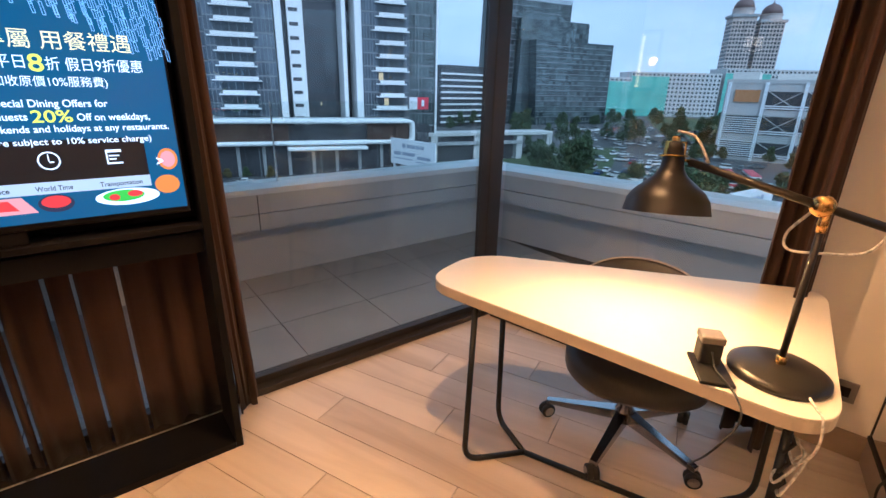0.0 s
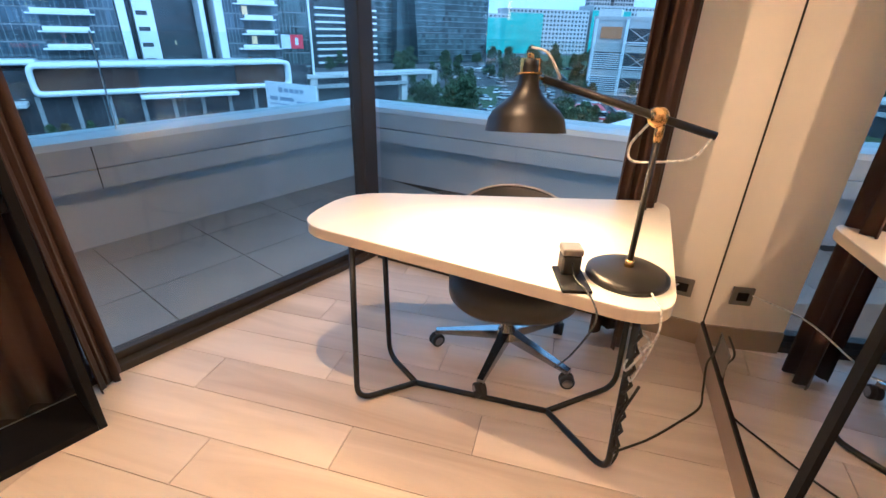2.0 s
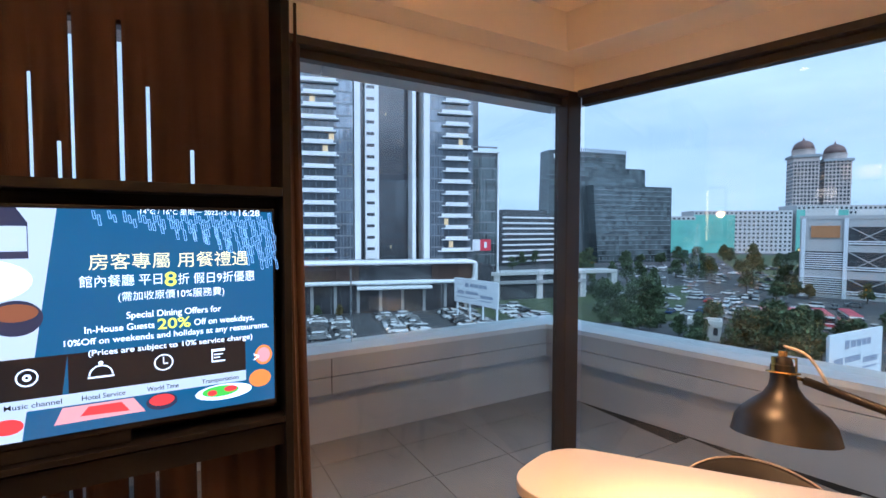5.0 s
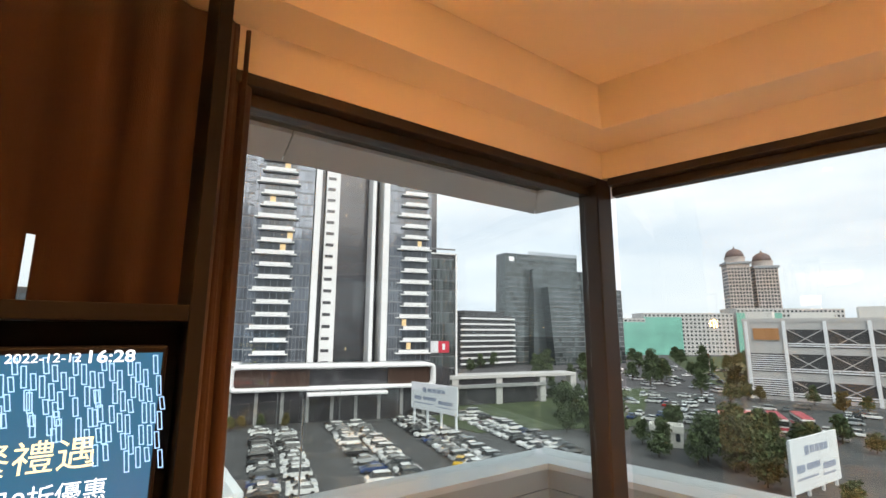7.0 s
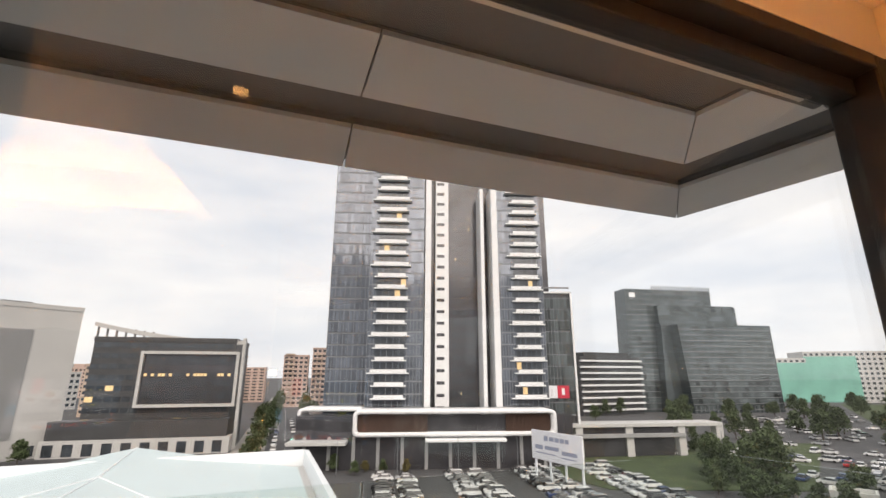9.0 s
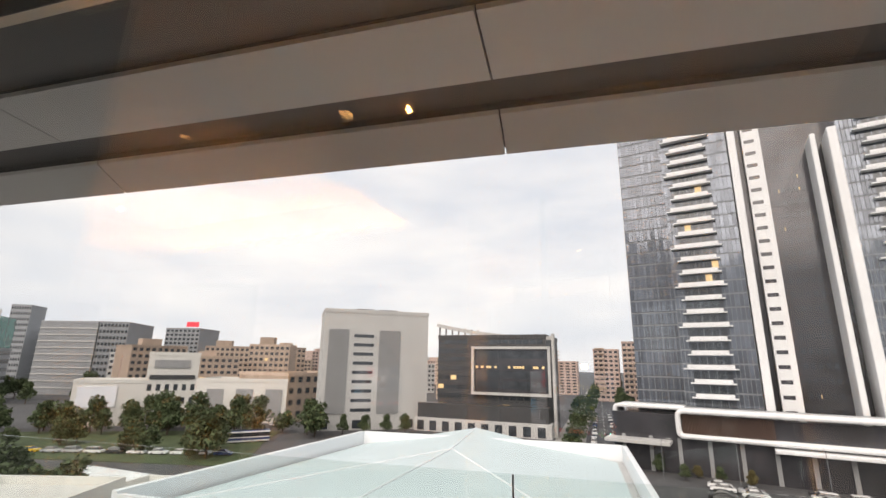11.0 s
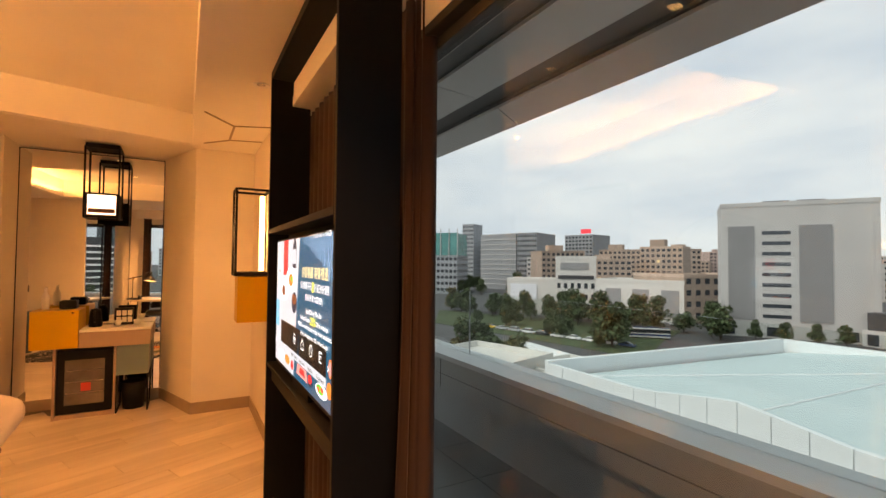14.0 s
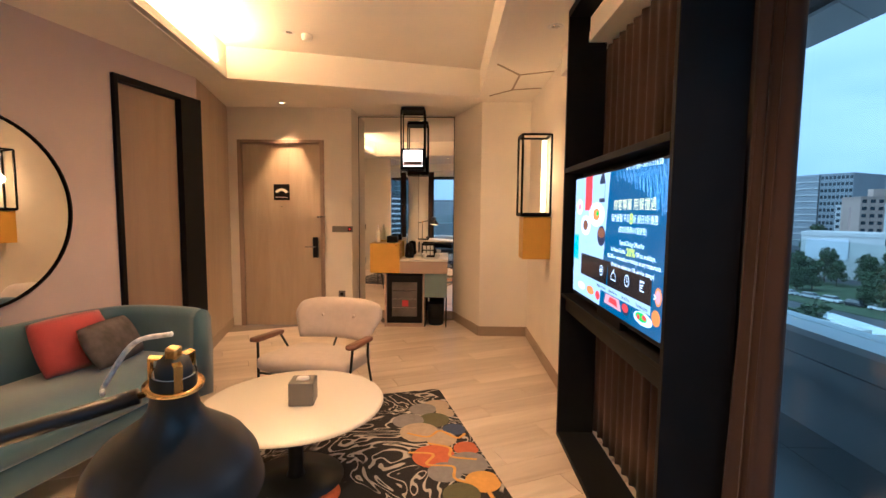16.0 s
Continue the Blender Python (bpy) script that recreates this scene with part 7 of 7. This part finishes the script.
# low roofs beside the hall
for a, b, dpt, z, m_, lab in (((-52, 45), (-33, 47), 12, -14, M_WHITEB, "low white canopy building"), ((-60, 34), (-46, 38), 12, -12.5, M_WHITEB, "low cream house with a flat roof"), ((-78, 62), (-60, 60), 6, -16.5, M_CAP, "low white shelter roof")):
    h, w, t = block("low_building", a, b, dpt, z, m_, lab, "building")
    windows(h, w, t, 1, 5, M_WIN, 0.5)

# school-like white buildings
h, w, t = block("white_school", (-165, 129), (-150, 144), 20, -6, M_WHITEB, "white flat-roofed school wing with a mural board")
part("mural", box_bm(1.5, -0.4, 6.5, 13, -0.05, 13.5), M_BILL, h, "pale mural board")
h, w, t = block("white_school", (-150, 144), (-138, 156), 26, 4.0, M_WHITEB, "tall white school block with grey lettering bars")
part("sign_bars", box_bm(2, -0.3, t - 5, 14, -0.05, t - 2), M_CONC2, h)
part("band", box_bm(1, -0.4, t - 9, 16, -0.05, t - 7.5), M_DARKB, h)
windows(h, w, t * 0.6, 3, 6, M_WIN, 0.5)
h, w, t = block("white_school", (-138, 156), (-106, 168), 24, -5.5, M_WHITEB, "white low block with dark tall windows")
for k in range(3):
    part("window", box_bm(4 + 11 * k, -0.2, 2, 10.5 + 11 * k, 0.1, 12.5), M_CONC2, h)
h, w, t = block("brown_block", (-106, 168), (-96, 205), 30, -3, M_BEIGEB, "brown low block along the road")
windows(h, w, t, 4, 9, M_WIN, 0.5)

# grey blocks far left
h, w, t = block("striped_office", (-345, 235.6), (-305, 244), 40, 26, M_GREYB, "grey office block with pale floor bands", "building")
for f in range(10):
    part("floor_band", box_bm(-0.3, -0.4, 4 + 4.3 * f, w + 0.3, -0.02, 4.7 + 4.3 * f), M_CONC, h)
h, w, t = block("striped_office", (-304, 244.3), (-288, 252), 40, 26, M_GREYB, "darker grey office wing beside the striped block")
windows(h, w, t, 11, 8, M_WIN, 0.7)
h, w, t = block("green_glass_office", (-301, 149), (-279, 171), 34, 6, M_GREYB, "office block with a green glass crown", "building")
windows(h, w, t, 6, 10, M_WIN, 0.7, depth=34)
part("glass_crown", box_bm(0.5, 0.5, t, w - 0.5, 33, t + 17), mat("green_curtain_glass", (0.10, 0.30, 0.28), 0.12, 0.3, vary=0.25, scale=0.15), h, "green glass crown")
for k in range(6):
    part("crown_rib", box_bm(k * w / 5 - 0.3, -0.2, t, k * w / 5 + 0.3, 0.4, t + 20), M_CONC, h)
for a, b, dpt, z, lab in (((-420, 262), (-408, 268.5), 20, 42, "far grey tower"), ((-402, 280), (-376, 296), 25, 24, "far grey-blue block"), ((-318, 312), (-290, 318), 30, 27, "dark office with a red roof sign")):
    h, w, t = block("far_block", a, b, dpt, z, M_GREYB, lab + " behind the trees", "building", GZ, "far blocks")
    windows(h, w, t, 14, 8, M_WIN, 0.6)
part("roof_sign", box_bm(16, 1, t + 2, 26, 2, t + 6), mat("red_roof_sign", (0.6, 0.03, 0.05), 0.5, emit=(1, 0.06, 0.08), emit_power=0.5), h, "red roof sign")

# apartment blocks in the distance
rnd = random.Random(21)
spots = []
for k in range(46):
    az = radians(-52 + 46 * (k + rnd.uniform(-0.4, 0.4)) / 45)
    r = rnd.uniform(300, 640)
    spots.append((r * math.sin(az), r * math.cos(az), rnd.uniform(16, 30), rnd.uniform(-2, 9) + r * 0.010))
for x, y, w0, z in spots:
    m_ = rnd.choice((M_BEIGEB, M_PINKB, M_BEIGEB, M_BEIGEB, M_CONC))
    dx, dy = y / math.hypot(x, y), -x / math.hypot(x, y)
    ab = rnd.uniform(-0.5, 0.5)
    dx, dy = dx * math.cos(ab) - dy * math.sin(ab), dx * math.sin(ab) + dy * math.cos(ab)
    h, w, t = block("apartment_block", (x, y), (x + dx * w0, y + dy * w0), rnd.uniform(14, 26), z, m_, "distant weathered apartment block with many windows", "apartment block", GZ, "distant apartment blocks")
    windows(h, w, t, max(4, int(t / 3.4)), int(w0 / 3.2), M_WIN, 0.58, seed=int(x) % 99, lit=0.02)
    part("roof_house", box_bm(w * 0.2, 3, t, w * 0.55, 9, t + rnd.uniform(2.5, 6)), m_, h)
for x, y, w0, z in ((17, 360, 17, 14), (36, 352, 16, 19), (46, 380, 20, 14), (-20, 430, 26, 6), (60, 420, 24, 20)):
    h, w, t = block("apartment_block", (x, y), (x + w0, y - 2), 22, z, M_PINKB, "pink and beige apartment block along the street", "apartment block", GZ, "distant apartment blocks")
    windows(h, w, t, 11, 5, M_WIN, 0.6, seed=int(x))
    for f in range(10):
        part("balcony", box_bm(1.2, -1.2, 5 + 3.4 * f, w * 0.45, 0, 6.1 + 3.4 * f), M_BEIGEB, h)
for k in range(16):
    az = radians(38 + 55 * k / 15)
    r = rnd.uniform(620, 800)
    x, y = r * math.sin(az), r * math.cos(az)
    h, w, t = block("apartment_block", (x, y), (x + 40 * math.cos(az), y - 40 * math.sin(az)), 24, rnd.uniform(4, 22), rnd.choice((M_CONC, M_GREYB, M_BEIGEB)), "distant weathered apartment block with many windows", "apartment block", GZ, "distant apartment blocks")
    windows(h, w, t, 8, 10, M_WIN, 0.55, seed=k)


# trees
def tree_proto(name, height, spread, leaf, seed, label):
    rnd = random.Random(seed)
    tr = thing(name, (0, 0, -500), label, "tree", 0, "city trees")
    bm = bmesh.new()
    tube(bm, [(0, 0, 0), (0.08, 0.05, height * 0.25), (-0.05, 0.1, height * 0.5), (0.1, 0, height * 0.8)], [0.24, 0.19, 0.13, 0.05], 7)
    limbs = []
    for k in range(7):
        a = rnd.uniform(0, 6.28)
        z = height * rnd.uniform(0.14, 0.5)
        e = Vector((math.cos(a) * spread * rnd.uniform(0.45, 0.8), math.sin(a) * spread * rnd.uniform(0.45, 0.8), z + height * rnd.uniform(0.06, 0.24)))
        tube(bm, [(0, 0, z), e * 0.5 + Vector((0, 0, z * 0.55)), e], [0.09, 0.06, 0.03], 5)
        limbs.append(e)
    part("trunk", bm, M_BARK, tr)
    bm = bmesh.new()
    centres = [e + Vector((rnd.uniform(-0.5, 0.5), rnd.uniform(-0.5, 0.5), rnd.uniform(0, 0.6))) for e in limbs] + [Vector((rnd.uniform(-0.4, 0.4) * spread, rnd.uniform(-0.4, 0.4) * spread, height * rnd.uniform(0.35, 0.95))) for _ in range(14)]
    for c in centres:
        rad = spread * rnd.uniform(0.34, 0.54)
        for _ in range(60):
            v = Vector((rnd.gauss(0, 1), rnd.gauss(0, 1), rnd.gauss(0, 0.75)))
            p = c + v.normalized() * rad * rnd.uniform(0.55, 1.05)
            s = rnd.uniform(0.18, 0.46)
            q = Euler((rnd.uniform(-1.2, 1.2), rnd.uniform(-1.2, 1.2), rnd.uniform(0, 6.28))).to_matrix()
            vs = [bm.verts.new(p + q @ Vector(o) * s) for o in ((-1, -0.6, 0), (1, -0.6, 0.15), (0.7, 0.8, -0.1), (-0.6, 0.7, 0.2))]
            bm.faces.new(vs)
    part("crown", bm, leaf, tr, "uneven leafy crown")
    return tr


protos = [tree_proto("tree", 8.5, 3.2, M_LEAF, 1, "broad green street tree with dense leaves"), tree_proto("tree", 10.5, 3.9, M_LEAF, 2, "tall green tree with a loose crown"), tree_proto("tree", 7.0, 3.4, M_LEAF, 3, "low spreading green tree"), tree_proto("tree", 7.5, 2.8, M_LEAF2, 4, "small yellowing street tree beside the road")]
rnd = random.Random(33)


def plant(x, y, kind=None, size=1.0):
    p = protos[kind if kind is not None else rnd.choice((0, 1, 2, 0, 1, 2, 3))]
    s = size * rnd.uniform(0.8, 1.25)
    t_ = copy_thing(p, Matrix.Translation((x, y, GZ)) @ Matrix.Rotation(rnd.uniform(0, 6.28), 4, "Z"))
    t_.scale = (s, s, s * rnd.uniform(0.9, 1.15))


for k in range(26):
    plant(-190 + 4.4 * k + rnd.uniform(-3, 3), 112 + 1.2 * k + rnd.uniform(-9, 9))
for x, y in ((-84, 103), (-74, 55), (-72, 60), (-79, 52), (-66, 52), (-90, 112), (-150, 150), (-128, 147), (-112, 150), (-104, 150)):
    plant(x, y, None, 1.15)
for k in range(17):
    plant(1.5 + k * 1.35, 142 + 19 * k, rnd.choice((0, 1, 2)), 0.95)
    plant(18.5 + k * 1.35, 146 + 19 * k, rnd.choice((0, 1, 2)), 0.95)
for x, y in ((24, 118), (27, 121), (31, 119), (36, 116), (20, 124), (14, 129), (9, 140), (70, 118), (76, 120)):
    plant(x, y, rnd.choice((3, 0)), 0.38)
for x, y in ((-72, 150), (-66, 154), (-60, 158), (-80, 147), (-54, 160)):
    plant(x, y, 0, 0.6)
for k in range(20):
    plant(92 + rnd.uniform(-8, 30), 70 + rnd.uniform(-16, 20), rnd.choice((0, 1, 2)), 0.5)
for x, y in ((102, 79), (104, 82), (106, 77), (100, 84), (108, 81)):
    plant(x, y, 1, 0.75)
for k in range(42):
    plant(150 + rnd.uniform(0, 260), 95 + rnd.uniform(-20, 130), rnd.choice((0, 1, 2)), 0.9)
for k in range(16):
    plant(88 + rnd.uniform(-6, 40), 38 + rnd.uniform(-14, 18), rnd.choice((0, 2)), 0.55)
for k in range(18):
    plant(-240 + rnd.uniform(-80, 90), 205 + rnd.uniform(-50, 40), None, 1.2)
for k in range(9):
    plant(108 + rnd.uniform(-6, 12), 86 + rnd.uniform(-6, 9), rnd.choice((0, 1, 2)), 0.72)
for k in range(15):
    plant(88 + rnd.uniform(-6, 22), 41 + rnd.uniform(-5, 6), rnd.choice((0, 1, 2)), 0.72)
for k in range(38):
    plant(190 + rnd.uniform(0, 190), 105 + rnd.uniform(-25, 85), rnd.choice((0, 1, 2)), 0.85)
for k in range(12):
    plant(128 + rnd.uniform(-6, 60), 118 + rnd.uniform(-14, 22), rnd.choice((0, 1, 2)), 0.6)
for k in range(8):
    plant(178 + rnd.uniform(-8, 6), 78 - 9 * k + rnd.uniform(-3, 3), rnd.choice((0, 2, 3)), 0.6)
for k in range(18):
    plant(-122 + rnd.uniform(-22, 36), 104 + rnd.uniform(-8, 12), rnd.choice((0, 1, 2)), 0.62)
for k in range(6):
    plant(-80 + rnd.uniform(-5, 5), 57 + rnd.uniform(-5, 5), rnd.choice((0, 1)), 0.8)
for p in protos:
    p.matrix_basis = pose(-150 + 9 * protos.index(p), 140, GZ)


# vehicles
def car_proto(paint, van=False):
    c = thing("car", (0, 0, -500), f"{paint} car parked in the open lot", "car", 0, "parked cars")
    L, W = 4.4, 1.78
    side = [(-2.2, 0.35), (-2.2, 0.78), (-2.05, 0.92), (-1.2, 0.98), (1.25, 1.0), (2.0, 0.88), (2.2, 0.72), (2.2, 0.35)]
    roof = [(-1.95, 0.95), (-1.6, 1.6), (0.9, 1.65), (1.6, 1.0)] if van else [(-1.55, 0.95), (-0.95, 1.42), (0.45, 1.45), (1.3, 0.98)]

    def hull(pts, w0, w1):
        bm = bmesh.new()
        zs = [z for _, z in pts]
        a = [bm.verts.new((x, -(w0 + (w1 - w0) * (z - min(zs)) / (max(zs) - min(zs))) / 2, z)) for x, z in pts]
        b = [bm.verts.new((v.co.x, -v.co.y, v.co.z)) for v in a]
        bm.faces.new(a), bm.faces.new(b[::-1])
        for i in range(len(pts)):
            j = (i + 1) % len(pts)
            bm.faces.new((a[i], b[i], b[j], a[j]))
        bmesh.ops.recalc_face_normals(bm, faces=bm.faces)
        return bm

    part("body", hull(side, W, W * 0.94), M_CAR[paint], c)
    part("windows", hull(roof, W * 0.92, W * 0.74), M_CARG, c)
    r0, r1 = roof[1], roof[2]
    part("roof", hull([(r0[0] - 0.05, r0[1] - 0.02), (r0[0] + 0.05, r0[1] + 0.05), (r1[0] - 0.05, r1[1] + 0.04), (r1[0] + 0.05, r1[1] - 0.02)], W * 0.77, W * 0.72), M_CAR[paint], c)
    for x in (-1.35, 1.35):
        for y in (-0.80, 0.80):
            part("wheel", move(lathe([(0.31, -0.1), (0.32, -0.08), (0.32, 0.08), (0.31, 0.1)], 12), Matrix.Translation((x, y, 0.32)) @ Matrix.Rotation(radians(90), 4, "X")), M_RUBBER, c)
    return c


cars = {k: car_proto(k) for k in M_CAR}
vans = {k: car_proto(k, True) for k in ("white", "silver", "grey", "black")}


def park(x, y, rz, key=None):
    key = key or rnd.choice(("white",) * 12 + ("silver",) * 5 + ("grey",) * 3 + ("black",) * 3 + ("blue",))
    source = vans[key] if key in vans and rnd.random() < 0.4 else cars[key]
    copy_thing(source, pose(x, y, GZ + 0.012, 0, 0, rz + rnd.uniform(-2, 2)))


LOT = Matrix.Translation((19.5, 70, 0)) @ Matrix.Rotation(radians(-13), 4, "Z")
for u in (0, 5.1, 16.5, 21.6, 33.0, 38.1, 49.5, 54.6):
    for k in range(17):
        if rnd.random() < 0.16:
            continue
        q = LOT @ Vector((u + rnd.uniform(-0.3, 0.3), 2.75 * k + 0.1 * u, 0))
        park(q.x, q.y, -13 + (180 if rnd.random() < 0.5 else 0))
park(51.7, 68.5, 40, "yellow")
for k in range(64):
    park(118 + rnd.uniform(-4, 60), 60 + rnd.uniform(-26, 60), rnd.choice((20, 110)))
for k in range(90):
    park(185 + rnd.uniform(0, 120), 95 + rnd.uniform(-15, 90), rnd.choice((-30, 60)))
for k in range(12):
    park(-140 + 5.2 * k, 92 + 1.4 * k, 15, "yellow" if k == 2 else None)
for k in range(10):
    park(6.4 + 0.55 * k, 140 + 11 * k, 87)
    park(13.4 + 0.55 * k, 146 + 12 * k, 87)
for x, y in ((-92, 128), (-96, 140), (-104, 160), (-110, 168), (90, 140), (72, 137), (118, 143), (40, 130), (132, 146)):
    park(x, y, rnd.uniform(-20, 60))
for key, c in (*cars.items(), *vans.items()):
    c.matrix_basis = pose(112 + rnd.uniform(-6, 60), 52 + rnd.uniform(-20, 45), GZ + 0.012, 0, 0, 20)


def bus(x, y, rz, paint, label):
    b = thing("bus", (x, y, GZ), label, "bus", rz, "parked coaches")
    part("body", box_bm(-5.8, -1.25, 0.4, 5.8, 1.25, 3.3, 0.15), M_CAR["white"], b)
    part("roof", box_bm(-5.7, -1.2, 3.3, 5.7, 1.2, 3.5, 0.08), paint, b, "coloured roof")
    part("stripe", box_bm(-5.82, -1.27, 0.9, 5.82, 1.27, 1.5), paint, b)
    part("windows", box_bm(-5.83, -1.28, 1.8, 5.83, 1.28, 2.9), M_CARG, b)
    for x_ in (-3.6, 3.4):
        for y_ in (-1.1, 1.1):
            part("wheel", move(lathe([(0.48, -0.14), (0.5, -0.1), (0.5, 0.1), (0.48, 0.14)], 12), Matrix.Translation((x_, y_, 0.5)) @ Matrix.Rotation(radians(90), 4, "X")), M_RUBBER, b)


M_BUSRED = mat("coach_red", (0.52, 0.05, 0.08), 0.35, vary=0.05)
for k in range(4):
    bus(122 + 4.6 * k, 57 - 3.6 * k, 30, M_BUSRED, "white coach with a red roof in the coach park")
bus(-90, 126, 45, M_CAR["blue"], "dark blue and white city bus on the road")
for x, y, rz, w in ((92, 58, -60, 6), ):
    h, w_, t = block("site_hut", (x, y), (x + w * math.cos(radians(rz)), y + w * math.sin(radians(rz))), 4, GZ + 3.2, M_WHITEB, "pale site hut beside the lot", "hut")
    windows(h, w_, t, 1, 3, M_WIN, 0.4)


def street_lamp(x, y):
    s = thing("street_lamp", (x, y, GZ), "slim grey street lamp", "street lamp", rnd.uniform(0, 360), "street lamps")
    bm = bmesh.new()
    tube(bm, [(0, 0, 0), (0, 0, 7.5), (0.4, 0, 8.0), (1.6, 0, 8.2)], [0.09, 0.06, 0.05, 0.04], 6)
    part("pole", bm, M_TGREY, s)
    part("head", box_bm(1.4, -0.12, 8.1, 2.1, 0.12, 8.25, 0.04), M_CONC, s)


for x, y in ((20, 119), (34, 117), (48, 113), (62, 109), (120, 100), (135, 92), (-120, 118), (-98, 136), (112, 60)):
    street_lamp(x, y)
for x, y in ((7, 134), (13, 150)):
    s = thing("traffic_light", (x, y, GZ), "green traffic light on a mast", "traffic light")
    bm = bmesh.new()
    tube(bm, [(0, 0, 0), (0, 0, 6.2), (3.2, 0, 6.3)], 0.09, 6)
    part("mast", bm, M_TGREY, s)
    part("head", box_bm(2.4, -0.2, 6.1, 4.0, 0.2, 6.7, 0.05), M_DARKB, s)
    part("green_lamp", box_bm(3.5, -0.28, 6.2, 3.9, -0.21, 6.6), mat("green_signal", (0.02, 0.5, 0.3), 0.4, emit=(0.05, 1.0, 0.6), emit_power=6), s)
# glowing panel added as the low sun glint between the buildings, far off
gs = thing("bright_sign", (16.5, 620, 3), "glowing panel standing for a far sun glint between the buildings", "sign")
part("face", box_bm(-4, -0.3, -3, 4, 0.3, 3, 0.3), mat("glowing_far_glint", (1, 0.8, 0.6), 0.5, emit=(1.0, 0.62, 0.32), emit_power=7), gs)

# ---- terrace tiles ----
tile_me = None
terrace = bpy.data.objects["terrace"]
TW, TD = 0.615, 0.50
for i in range(-9, 5):
    for j in range(-1, 3):
        x0, y0 = 1.49 + TW * i, 2.925 + TD * j
        if tile_me is None:
            bm = box_bm(0.003, 0.003, 0.0, TW - 0.003, TD - 0.003, 0.010, 0.0015)
            tile_me = bpy.data.meshes.new("tile")
            bm.to_mesh(tile_me)
            bm.free()
            tile_me.materials.append(M_TERRACE)
        if j < 0 and x0 + TW > 2.65 or x0 > 3.7:
            continue
        ob = new("tile", tile_me)
        ob.matrix_basis = pose(x0, y0 if j >= 0 else 2.425 + 0.41, -0.031)
        if j < 0:
            ob.scale = (1, 0.175, 1)
        ob.parent = terrace
for i in range(0, 3):
    for j in range(1, 9):
        x0, y0 = 2.80 + TW * i + 0.10 * j, 2.925 - TD * j
        if x0 + TW > 3.93 + ES2 * (y0 + TD - 4.3):
            continue
        ob = new("tile", tile_me)
        ob.matrix_basis = pose(x0, y0, -0.031)
        ob.parent = terrace

# ---- floor planks ----
PL, PW = 1.18, 0.199
AX = radians(-66.5)
ca, sa = math.cos(AX), math.sin(AX)
plank_me = None


def inside(x, y):
    return -3.75 < x < 3.2 and max(-1.55, pink(x) - 0.45 if x > -2 else -1.3) < y < 3.3


org = Vector((1.558, 2.764)) + Vector((-0.257, -0.354))
shift = [0.0, 0.42, 0.80, 0.21, 0.61]
for r in range(-26, 27):
    for k in range(-5, 6):
        s0 = k * PL + PL * shift[r % 5]
        c0 = org + Vector((ca, sa)) * (s0 + PL / 2) + Vector((-sa, ca)) * (r * PW + PW / 2)
        if not inside(c0.x, c0.y):
            continue
        if plank_me is None:
            bm = box_bm(-PL / 2 + 0.0015, -PW / 2 + 0.0013, 0, PL / 2 - 0.0015, PW / 2 - 0.0013, 0.008, 0.0008)
            plank_me = bpy.data.meshes.new("plank")
            bm.to_mesh(plank_me)
            bm.free()
            plank_me.materials.append(M_PLANK)
        place = pose(c0.x, c0.y, -0.0078, 0, 0, math.degrees(AX))
        me = plank_me
        ends = [c0 + Vector((ca, sa)) * (PL / 2 * e) + Vector((-sa, ca)) * (PW / 2 * w) for e in (-1, 1) for w in (-1, 1)]
        cuts = []
        if max(p.y for p in ends) > NY:
            cuts.append((Vector((0, NY, 0)), Vector((0, 1, 0))))
        if max(p.x - east(p.y) for p in ends) > 0.02:
            cuts.append((Vector((NX + 0.02, NY, 0)), Vector((1, -ES, 0)).normalized()))
        if cuts:
            bm = bmesh.new()
            bm.from_mesh(plank_me)
            for co, no in cuts:
                inv = place.inverted()
                bmesh.ops.bisect_plane(bm, geom=[*bm.verts, *bm.edges, *bm.faces], plane_co=inv @ co, plane_no=inv.to_3x3() @ no, clear_outer=True)
            if not bm.faces:
                bm.free()
                continue
            me = bpy.data.meshes.new("plank")
            bm.to_mesh(me)
            bm.free()
            me.materials.append(M_PLANK)
        ob = new("plank", me)
        ob.matrix_basis = place
        ob.parent = floor
